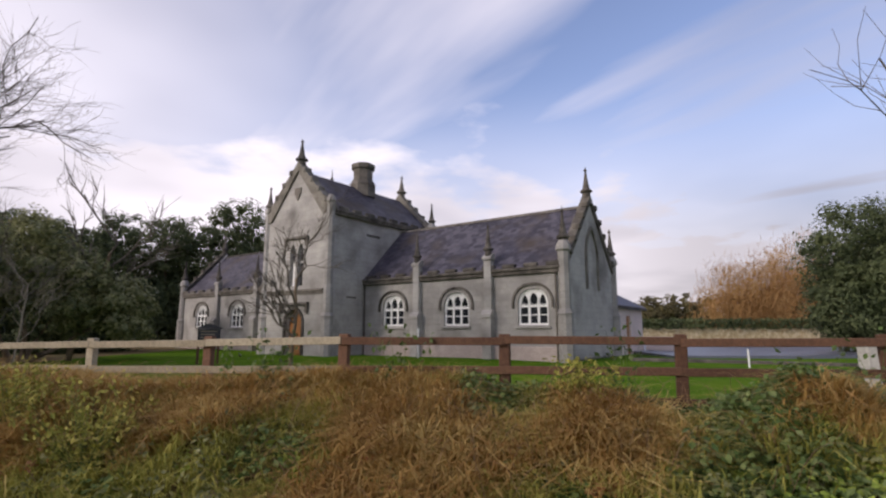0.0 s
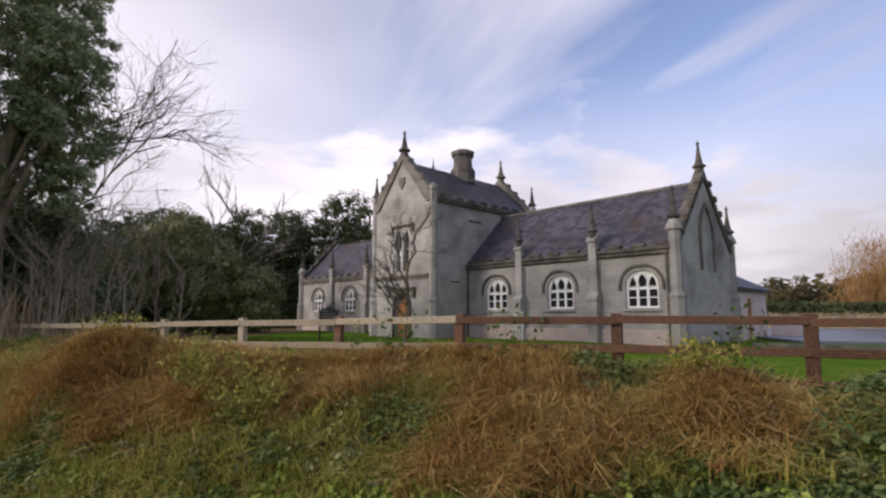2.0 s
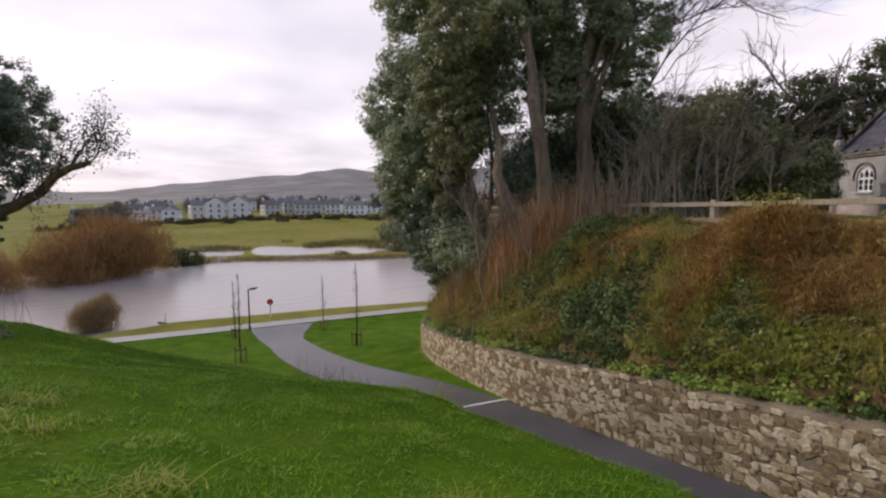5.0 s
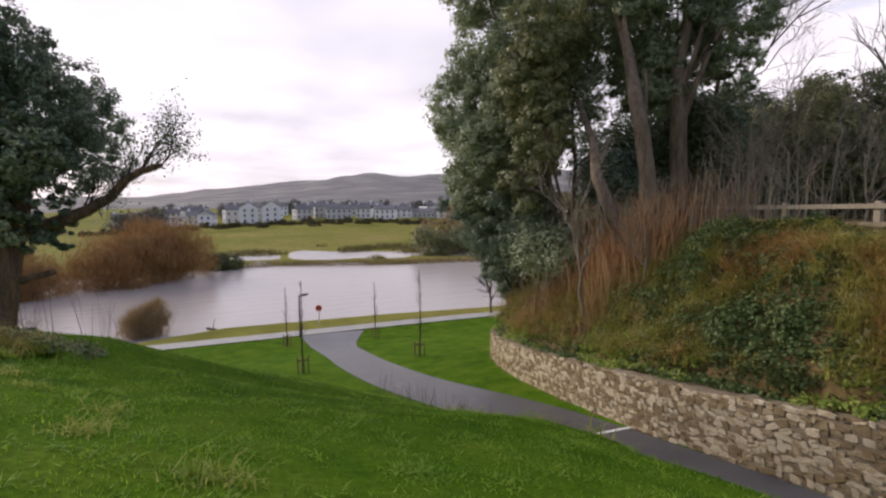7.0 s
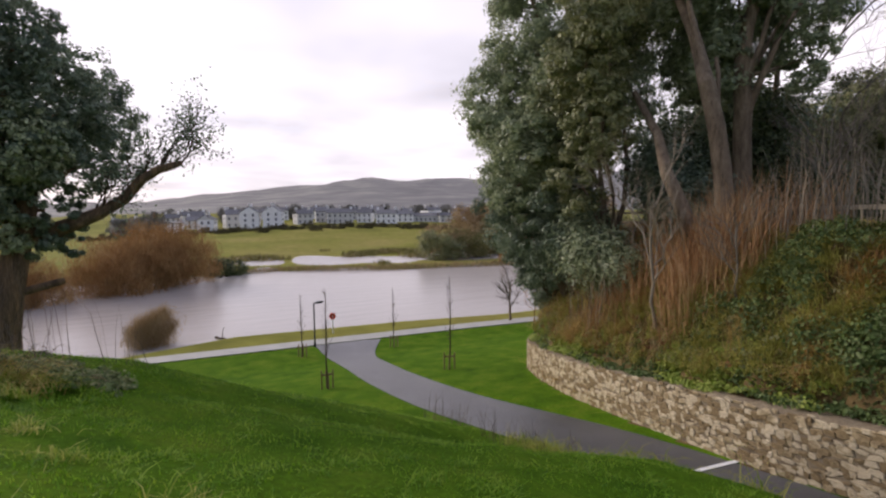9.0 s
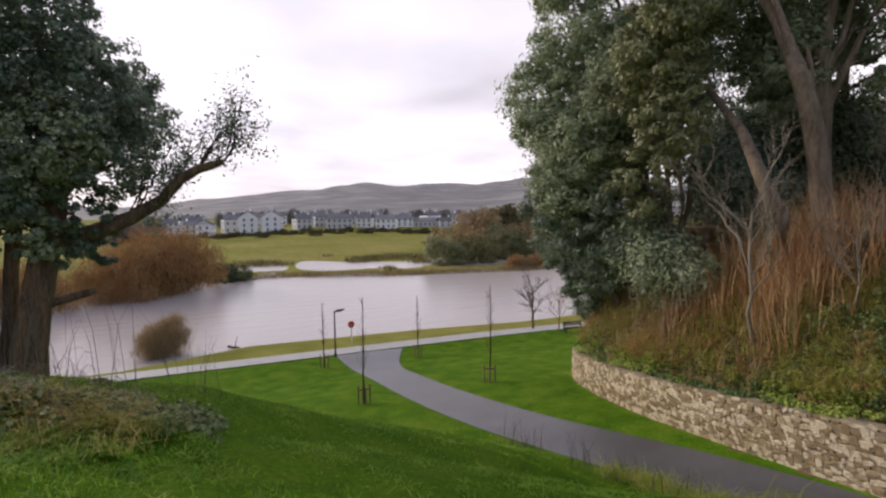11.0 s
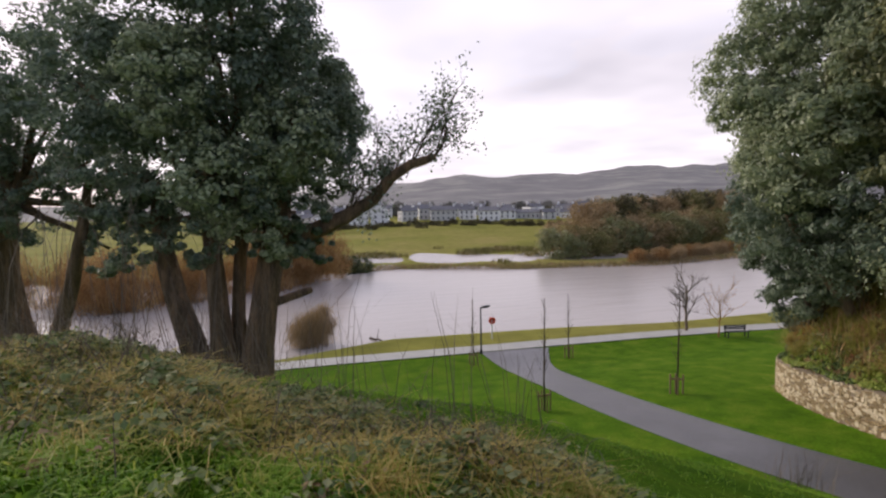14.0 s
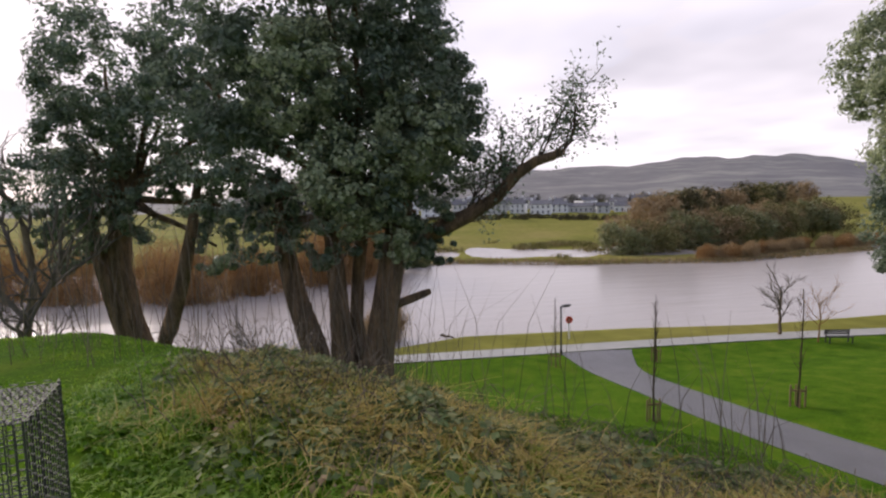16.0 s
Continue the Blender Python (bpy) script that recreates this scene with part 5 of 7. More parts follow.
M["holm_olive"] = material("olive_leaf", [(0.125, 0.145, 0.055), (0.205, 0.22, 0.085), (0.31, 0.31, 0.14)], 0.9, 0.5, 0, 8, 0.25, island=0.5, trans=0.35, spec=0.5)
f = (-23.2, 11.6)
bo = [(-21.6, 9.3, 4.3, 1.3), (-21.9, 8.9, 6.4, 1.3), (-22.6, 9.2, 2.4, 1.2), (-21.0, 9.0, 8.2, 1.4), (-24.2, 10.4, 5.4, 1.6), (-22.9, 11.0, 8.0, 1.6), (-24.6, 10.2, 3.4, 1.4), (-23.4, 10.6, 6.8, 1.5)]
put_tree("holm_oak", f, up_limbs(f, bo, 0.14, gz0(*f) - 0.2), bo, 60000, 0.095, M["holm_olive"], M["bark"], "olive-leaved holm oak before darker trees", clump=0.18)
f = (-19.8, 24.6)
bo = [(-19.5, 24.2, 5.0, 1.9), (-18.0, 25.0, 3.6, 1.8), (-21.2, 23.4, 4.0, 1.8), (-16.2, 26.2, 2.6, 1.6)]
put_tree("pine_tree", f, up_limbs(f, bo, 0.15, gz0(*f) - 0.2), bo, 26000, 0.13, M["holm_olive"], M["bark"], "olive-green pine beyond the fence", clump=0.25)

# bare pale limbs and saplings in the grove
lines = []
rng_keep, rng = rng, np.random.default_rng(77)
f = np.array((-20.9, 18.3))
for h, ln in (((0.75, 0.5, 0.35), 5.0), ((0.85, 0.1, 0.65), 5.5), ((0.6, 0.6, 0.9), 6.0), ((0.9, -0.2, 0.15), 4.0)):
    branch_out((f[0], f[1], 5.5 + rng.random() * 4), h, ln, 0.06, 3, lines, 0.55, 0.10, 6)
rng = rng_keep
t = thing("bare_tree", f[0], f[1], gz0(*f) - 0.1, label="leafless tree spreading thin limbs beside the evergreens", category="tree")
tr = [np.c_[l[:, :3] - (f[0], f[1], gz0(*f) - 0.1), l[:, 3]] for l in lines]
part("trunk", limb_mesh("trunk", [wander((0, 0, 0), (0.3, 0.1, 10.5), 0.17, 0.07, 8, 0.02)], M["bark"], 8), None, t)
part("bare_crown", limb_mesh("bare_crown", tr, M["twig"]), None, t)


def bare_tree(x, y, h, seed, label, mat="twig", spread=0.5, r=0.1, lean=(0, 0), kids=5, depth=3):
    global rng
    keep, rng = rng, np.random.default_rng(seed)
    z = gz0(x, y) - 0.1
    t = thing("bare_tree", x, y, z, label=label, category="tree")
    lines = []
    stem = wander((0, 0, 0), (lean[0] * h, lean[1] * h, h * 0.62), r, r * 0.5, 8, 0.03)
    for i in range(7):
        p = stem[3 + i % 5, :3]
        a = rng.uniform(0, 6.28)
        branch_out(p, (math.cos(a) * 0.7 + lean[0], math.sin(a) * 0.7 + lean[1], 0.9), h * rng.uniform(0.28, 0.42), r * 0.42, depth - 1, lines, spread, 0.25, kids)
    part("trunk", limb_mesh("trunk", [stem], M["bark"] if mat == "twig" else M[mat], 8), None, t)
    part("bare_crown", limb_mesh("bare_crown", lines, M[mat]), None, t)
    rng = keep
    return t


bare_tree(-18.1, 8.2, 6.0, 3, "slender pale bare sapling above the wall", "pale_bark", r=0.06, spread=0.35, lean=(0.04, -0.1))
bare_tree(-15.9, 8.4, 3.6, 5, "slender pale bare sapling above the wall", "pale_bark", r=0.04, spread=0.35)
bare_tree(-18.6, 26.1, 8.8, 8, "leafless tree standing before the dark wood", r=0.16, spread=0.45, lean=(0.18, 0.0))
bare_tree(-17.5, 16.6, 6.5, 9, "thin bare tree by the fence", r=0.07, spread=0.4)
bare_tree(-15.2, 14.6, 5.0, 10, "thin pale bare tree by the fence", "pale_bark", r=0.05, spread=0.4)
for k, (bx, by, bh) in enumerate(((-16.3, 13.4, 5.2), (-14.4, 12.6, 4.4), (-13.7, 13.6, 4.8), (-12.6, 13.2, 4.2), (-16.9, 14.8, 6.2), (-11.9, 14.6, 4.6))):
    bare_tree(bx, by, bh, 60 + k, "thin pale bare tree by the fence", "pale_bark", r=0.04, spread=0.3, lean=(0.03 * (k % 3 - 1), 0.0), kids=4)
bare_tree(-13.4, 15.4, 5.5, 12, "thin bare tree by the fence", r=0.05, spread=0.4)
bare_tree(FRONT[0], FRONT[1], 5.0, 14, "leafless ornamental tree before the school door", r=0.08, spread=0.5, kids=6)
bare_tree(-45.2, 22.1, 5.5, 21, "bare forked tree by the riverside path", r=0.13, spread=0.6)
bare_tree(-42.8, 22.9, 4.5, 22, "small tree with rusty winter twigs by the bench", "willow", r=0.06, spread=0.5)
bare_tree(9.0, 8.4, 9.0, 31, "bare tree reaching twigs over the fence", r=0.07, spread=0.6, lean=(-0.14, -0.05))
for i, (x, y, h) in enumerate(((-43.1, 3.3, 4.3), (-31.1, 1.8, 4.7), (-42.2, 9.7, 4.3), (-30.6, 8.0, 4.8))):
    sapling(x, y, h, 40 + i)

# upright russet shoots round the trunks
def shoots(name, n, region, h0, h1, mat, label, width=0.012, lean=0.14, kind="stuff", category="undergrowth"):
    pts = region(n)
    x, y = pts[:, 0], pts[:, 1]
    z = ground_z(x, y) - 0.05
    h = rng.uniform(h0, h1, len(x))
    d = rng.normal(size=(len(x), 2)) * lean
    w = rng.normal(size=(len(x), 2))
    w /= np.linalg.norm(w, axis=1)[:, None]
    w = np.c_[w * width, np.zeros(len(x))]
    p0 = np.c_[x, y, z]
    p1 = p0 + np.c_[d * h[:, None] * 0.4, h * 0.55]
    p2 = p0 + np.c_[d * h[:, None] * 1.2, h * (1 - np.abs(d).sum(1) * 0.3)]
    v = np.stack([p0 - w, p0 + w, p1 + w * 0.8, p1 - w * 0.8, p2 + w * 0.15, p2 - w * 0.15], 1).reshape(-1, 3)
    b = np.arange(len(x))[:, None] * 6
    q = np.concatenate([b + (0, 1, 2, 3), b + (3, 2, 4, 5)], 0)
    return tagged(new(name, fast_mesh(name, v, q, mat)), label=label, category=category, kind=kind)


def disc_region(spots):
    sp = np.array(spots)

    def f(n):
        i = rng.integers(0, len(sp), n)
        a, r = rng.uniform(0, 6.28, n), np.sqrt(rng.random(n))
        return np.c_[sp[i, 0] + np.cos(a) * r * sp[i, 2], sp[i, 1] + np.sin(a) * r * sp[i, 2]]
    return f


M["russet"] = material("russet_shoot", [(0.26, 0.125, 0.05), (0.40, 0.215, 0.09), (0.50, 0.33, 0.17)], 0.6, 0.85, 0, 8, 0.2, island=0.5)
shoots("russet_shoots", 3000, disc_region([(-17.6, 9.4, 1.1), (-18.0, 9.8, 0.8), (-18.6, 10.2, 1.6), (-19.6, 13.4, 1.6), (-17.0, 9.0, 1.4), (-20.6, 9.6, 1.4), (-16.6, 12.0, 1.6)]), 0.5, 2.6, M["russet"], "russet upright shoots crowding the tree trunks", 0.010, 0.22)
shoots("grey_shoots", 420, disc_region([(-17.2, 13.6, 2.2), (-14.6, 13.2, 2.0), (-15.0, 11.0, 1.8), (-22.0, 9.9, 1.6)]), 1.0, 3.4, M["pale_bark"], "thin grey leafless shoots behind the fence", 0.012)
shoots("wall_top_shoots", 800, disc_region([(-23.2, 9.7, 1.2), (-25.8, 11.0, 1.1), (-20.2, 8.6, 1.1), (-18.0, 8.0, 1.0)]), 0.4, 1.5, M["russet"], "brown dead stems along the wall top", 0.008, 0.3)

# ---- the ivy-hung trees on the river slope ----
f = (-28.2, -9.6)
g0 = gz0(*f)
c1 = [(-28.2, -6.9, 4.0, 1.2), (-28.0, -7.5, 4.6, 1.6), (-27.9, -7.4, 3.0, 1.35), (-28.0, -8.3, 6.3, 1.5), (-28.0, -7.8, 1.4, 1.1), (-26.9, -9.5, 2.1, 1.2), (-27.0, -7.9, 3.4, 1.2),
      (-28.2, -9.6, 5.4, 1.8), (-28.0, -9.4, 7.6, 1.8), (-28.4, -11.4, 4.6, 1.7), (-28.6, -11.6, 6.8, 1.8), (-28.2, -10.8, 2.4, 1.4), (-29.4, -9.4, 3.2, 1.8),
      (-29.6, -7.8, 5.0, 1.6), (-28.4, -12.6, 2.6, 1.3), (-29.0, -13.2, 5.0, 1.6), (-28.2, -9.9, 8.6, 1.5), (-27.6, -10.4, 1.1, 0.9),
      (-28.0, -8.3, 0.7, 0.8), (-28.0, -7.1, 0.5, 0.55), (-31.8, -6.6, 4.8, 1.5), (-31.5, -7.2, 6.0, 1.5), (-31.5, -6.8, 3.4, 1.2), (-28.6, -11.9, 1.1, 0.9), (-27.4, -9.2, 0.9, 0.7)]
stems = [np.array([(-28.1, -9.7, g0, 1.0), (-28.1, -9.7, -4.0, 0.8), (-28.1, -9.6, -3.2, 0.45)]),
         np.array([(-28.2, -10.4, -3.6, 0.42), (-28.3, -10.7, -2.2, 0.36), (-28.6, -11.1, -0.9, 0.30), (-28.7, -11.35, 0.4, 0.27), (-28.6, -11.4, 2.2, 0.2)]),
         np.array([(-28.2, -9.9, -3.6, 0.40), (-28.2, -9.95, -1.8, 0.29), (-28.2, -10.0, -0.4, 0.25), (-28.2, -10.1, 1.2, 0.22), (-28.2, -9.9, 4.0, 0.18)]),
         np.array([(-28.4, -9.4, -3.6, 0.34), (-28.5, -9.5, -1.6, 0.2), (-28.5, -9.4, -0.2, 0.18), (-28.4, -9.2, 1.4, 0.2)]),
         np.array([(-27.9, -9.1, -3.6, 0.52), (-27.8, -8.95, -2.3, 0.42), (-27.75, -8.75, -1.1, 0.37), (-27.75, -8.55, 0.0, 0.36), (-27.8, -8.3, 1.2, 0.34), (-27.9, -8.0, 3.0, 0.22)]),
         np.array([(-27.75, -8.6, -1.15, 0.13), (-27.95, -8.0, -1.0, 0.12), (-28.15, -7.55, -0.9, 0.11), (-28.2, -7.45, -0.88, 0.09)])]
stems += [wander((-28.1, -9.2, 1.4), b[:3], 0.17, 0.05, 7, 0.05) for b in c1]
stems += [np.array([(-27.9, -8.2, 0.5, 0.28), (-27.85, -7.2, 0.9, 0.24), (-27.75, -6.4, 1.25, 0.21), (-27.64, -5.62, 1.73, 0.18), (-27.4, -5.1, 2.35, 0.16), (-27.25, -4.6, 2.68, 0.14), (-27.1, -4.2, 2.8, 0.13), (-27.04, -3.89, 2.92, 0.08)])]
tw = []
for k in range(15):
    s = stems[-1][rng.integers(2, 8), :3]
    branch_out(s, (0.25 * rng.normal(), 0.15 + 0.55 * rng.random(), 0.35 + 0.6 * rng.random()), 1.0 + 0.9 * rng.random(), 0.032, 2, tw, 0.65, 0.1, 4)
t1 = put_tree("ivy_clad_tree", f, stems, c1, 100000, 0.085, M["ivy"], M["bark_trunk"], "ivy-hung evergreen oak with several dark stems", clump=0.19, shell=0.7)
o = np.array(t1.matrix_world.translation)
pts, lie = clump_points([(x - o[0], y - o[1], z - o[2], r, r, r) for x, y, z, r in ((-26.6, -9.6, 2.2, 1.2), (-26.8, -8.0, 3.3, 1.1), (-26.8, -10.8, 4.6, 1.2), (-27.0, -8.6, 0.9, 0.7))], 14000, 0.6, 0.2)
part("crown", leaf_mesh("crown", pts, 0.085, M["ivy_light"], 1.6, 0.0, lie), None, t1, "lighter green outer foliage")
part("twig_work", limb_mesh("twig_work", [np.c_[l[:, :3] - o, l[:, 3]] for l in tw], M["bark_dark"]), None, t1)
tips = np.concatenate([l[-2:, :3] for l in tw if len(l) <= 4]) - o
part("leafy_spray", leaf_mesh("leafy_spray", np.repeat(tips, 8, 0) + rng.normal(size=(len(tips) * 8, 3)) * 0.15, 0.06, M["ivy"]), None, t1, "thin leafy sprays on the outer limb")
f = (-35.1, -17.0)
g0 = gz0(*f)
c2 = [(-34.8, -17.6, 6.6, 2.2), (-35.4, -15.3, 7.6, 1.6), (-34.6, -15.9, 4.6, 2.0), (-34.4, -18.8, 2.2, 1.7), (-34.4, -14.6, 3.4, 1.7), (-34.2, -16.2, 1.4, 1.2), (-35.2, -18.4, 4.0, 1.7), (-35.0, -19.3, 0.8, 1.2), (-34.2, -13.6, 1.6, 1.1), (-34.3, -14.2, 0.2, 0.9), (-34.8, -13.2, 5.6, 1.7)]
stems = [np.array([(-35.1, -17.0, g0, 0.9), (-35.1, -17.0, -4.4, 0.8), (-35.1, -17.0, -3.8, 0.6)]),
         np.array([(-35.1, -17.1, -4.4, 0.6), (-35.2, -17.6, -2.4, 0.5), (-35.25, -17.8, -0.6, 0.44), (-35.25, -17.6, 1.6, 0.38), (-35.2, -17.4, 4.0, 0.28)]),
         np.array([(-35.0, -17.3, -4.2, 0.4), (-35.0, -17.9, -2.2, 0.3), (-35.0, -18.4, 0.2, 0.25), (-35.0, -18.7, 2.4, 0.18)]),
         np.array([(-34.8, -16.8, -4.4, 0.4), (-34.4, -16.0, -2.8, 0.3), (-34.2, -15.4, -1.0, 0.25), (-34.0, -14.9, 1.0, 0.19), (-34.2, -14.6, 3.0, 0.12)])] + [wander((-35.1, -17.4, 2.0), b[:3], 0.18, 0.05, 7, 0.05) for b in c2]
put_tree("ivy_clad_tree", f, stems, c2, 46000, 0.11, M["ivy"], M["bark_trunk"], "dark evergreen tree with a forked trunk on the slope", clump=0.2, shell=0.62)
bare_tree(-33.5, -20.5, 12.0, 51, "leafless tree behind the ivy-hung trees", r=0.2, spread=0.5, lean=(0.0, 0.05))
bare_tree(-29.5, -12.2, 3.6, 52, "small bare tree on the river slope", r=0.05)
bare_tree(-29.0, -17.5, 3.4, 53, "small bare tree on the river slope", r=0.05)

# ---- woods, hedges and bushes further off ----
def bush(name, label, foot, blobs, n, leaf, mat, category="bush", aspect=1.8, clump=0.25, up=0.0):
    return put_tree(name, foot, up_limbs(foot, [(b[0], b[1], b[2], b[3]) for b in blobs], 0.12, gz0(*foot) - 0.2), blobs, n, leaf, mat, M["bark_dark"], label, category, aspect=aspect, clump=clump, up=up)


for i in range(10):
    x = -21.4 - i * 2.3 + rng.normal() * 0.8
    y = 60.0 - i * 1.5 + rng.normal() * 2.5
    top = (13.0, 17.0, 15.6, 14.6, 13.4, 14.0, 12.6, 12.0, 12.4, 11.0)[i % 10]
    bl = [(x + rng.normal() * 1.2, y + rng.normal() * 1.0, top * k, 2.9 * (1.15 - 0.35 * k)) for k in (0.15, 0.32, 0.48, 0.64, 0.78)]
    bush("pine_tree" if i < 7 else "evergreen_tree", "dark spreading pine in the wood behind the school" if i < 7 else "dark evergreen tree in the wood edge", (x, y), bl, 18000, 0.19, M["pine"], "tree", 1.6)
for i in range(4):
    x = -24.0 - i * 2.3 + rng.normal() * 0.5
    y = 38.0 - i * 1.7 + rng.normal() * 1.5
    bush("evergreen_bush", "dark evergreen bush under the wood edge", (x, y), [(x + rng.normal() * 0.8, y, k, 1.6) for k in (1.0, 2.2, 3.2 + rng.random() * 1.5)], 8000, 0.16, M["pine"])
bush("conifer", "large dark rounded evergreen by the car park", (25.6, 31.4), [(25.3, 31.0, 6.3, 2.8), (26.6, 31.8, 3.6, 3.2), (24.6, 31.0, 3.2, 2.2), (28.0, 32.0, 5.6, 2.8), (29.5, 32.0, 2.6, 3.0)], 60000, 0.13, M["pine"], "tree")
for i, (x, y, z, r) in enumerate(((38.0, 64.0, 5.0, 5.0), (43.5, 63.0, 6.5, 5.0), (50.0, 62.0, 4.5, 4.0))):
    bush("willow", "orange-twigged leafless willow beyond the car park", (x, y), [(x, y, z, r), (x + 1.5, y, z * 0.6, r * 0.9), (x - 1.5, y, z * 0.5, r * 0.8)], 26000, 0.06, M["willow"], "tree", 14.0, 0.4, 1.6)
for i in range(10):
    x, y = 24.0 + i * 5.5, 84.0 - i * 1.2 + rng.normal() * 3
    bush("hedge_tree", "distant brown winter hedge tree", (x, y), [(x, y, 2.0, 3.4), (x + 2, y, 4.0 + rng.random(), 2.4)], 3500, 0.3, M["scrub"], "tree", 3.0)

M["shore_olive"] = material("olive_hedge_leaf", [(0.11, 0.115, 0.038), (0.19, 0.18, 0.06), (0.28, 0.24, 0.10)], 0.3, 0.8, 0, 4, 0.25, island=0.5, trans=0.2)
# reeds and willow scrub in the river, and the far bank's hedges
bush("reed_clump", "clump of dry russet reeds standing in the flood", (-55.2, -6.0), [(-55.2, -6.0, -8.4, 1.4), (-55.4, -5.4, -7.6, 1.1), (-54.9, -6.8, -8.4, 1.1)], 7000, 0.03, M["reed"], "reeds", 26.0, 0.4, 2.2)
for x, y, z, r in ((-88.0, -12.0, -6.8, 4.0), (-92.0, -8.0, -5.4, 4.4), (-96.0, -3.5, -5.2, 4.4), (-95.0, -7.0, -4.6, 4.0), (-84.0, -20.0, -7.4, 3.4), (-80.0, -27.0, -7.2, 3.6), (-86.0, -31.0, -6.8, 4.0), (-84.0, -40.0, -6.8, 4.0), (-88.0, -50.0, -6.8, 4.2), (-92.0, -60.0, -6.8, 4.2), (-94.0, -74.0, -6.8, 4.4)):
    bush("willow_scrub", "russet leafless willow scrub at the water's edge", (x, y), [(x, y, z, r), (x + 1, y + 2, z - 1, r * 0.8), (x - 1, y - 2, z - 1.2, r * 0.8)], 11000, 0.07, M["willow"], "bush", 14.0, 0.4, 1.8)
bush("dark_bush", "low dark bush at the flooded shore", (-101.0, 3.0), [(-101.0, 3.0, -8.6, 2.2), (-102, 5.5, -9.0, 1.8)], 3000, 0.25, M["pine"])
for i in range(18):
    x, y = -106.0 - 0.9 * i + rng.normal() * 2, 46.0 + i * 4.0 + rng.normal() * 1.5
    r = 3.0 + rng.random() * 1.4
    bush("hedge_bush", "olive winter hedge across the river", (x, y), [(x, y, -7.0 + 0.16 * i, r), (x + 2.0, y + 2.5, -7.4 + 0.16 * i, r * 0.8), (x - 2.0, y - 1.0, -5.6 + 0.22 * i, r * 0.7)], 5200, 0.24, (M["holm_olive"], M["reed"], M["shore_olive"], M["reed"], M["shore_olive"])[i % 5], "bush", 2.0, 0.3)
for i in range(26):
    x, y = -92.0 - 0.5 * i + rng.normal() * 1.5, 52.0 + i * 2.6 + rng.normal()
    bush("willow_scrub", "brown leafless scrub along the far bank", (x, y), [(x, y, -8.9, 1.3), (x - 0.6, y + 1.4, -8.5 + 0.5 * rng.random(), 1.1)], 2400, 0.07, M["reed"] if i % 3 else M["willow"], "bush", 14.0, 0.4, 1.8)
for i in range(16):
    x, y = -124.0 - i * 3.0 + rng.normal() * 3, 62.0 + i * 6.0 + rng.normal() * 2
    bush("hedge_tree", "tawny leafless trees beyond the hedge", (x, y), [(x, y, -2.6 + 0.12 * i, 4.4), (x + 3, y + 3, -1.4 + 0.12 * i + rng.random() * 2, 3.6)], 4200, 0.30, (M["reed"], M["scrub"], M["shore_olive"])[i % 3], "tree", 3.0, 0.3)

def far_shore(n):
    yy = rng.uniform(-30, 95, n)
    sh = np.interp(yy, [-60, -30, 0, 12, 30, 55, 95], [-107, -99, -101, -102, -93, -86, -92])
    return np.c_[sh - np.abs(rng.normal(size=n)) * 3.4 + 0.6, yy]


shoots("shore_rushes", 9000, far_shore, 0.3, 0.9, M["reed"], "tawny rushes and rough grass along the far shore", 0.035, 0.3, category="rushes")
M["shore_grass"] = material("shore_grass", [(0.10, 0.10, 0.03), (0.17, 0.155, 0.05), (0.24, 0.20, 0.08)], 0.1, 0.9, 0, 2, 0.25, island=0.5)
shoots("shore_grass", 9000, far_shore, 0.25, 0.7, M["shore_grass"], "olive rough grass along the far shore", 0.04, 0.4, category="grass")

# ---- the town across the river ----
M["roof_town"] = material("town_slate", [(0.13, 0.128, 0.135), (0.20, 0.195, 0.20)], 0.2, 0.7, 0, 1, 0.1, obj=0.5)
M["wall_town"] = material("town_render", [(0.60, 0.59, 0.57), (0.80, 0.79, 0.77), (0.86, 0.855, 0.85)], 0.05, 0.8, 0, 1, 0.05, obj=1.0)
M["pane_town"] = material("town_window", [(0.10, 0.11, 0.12), (0.14, 0.15, 0.16)], 0.3, 0.3, 0, 1, 0.05)


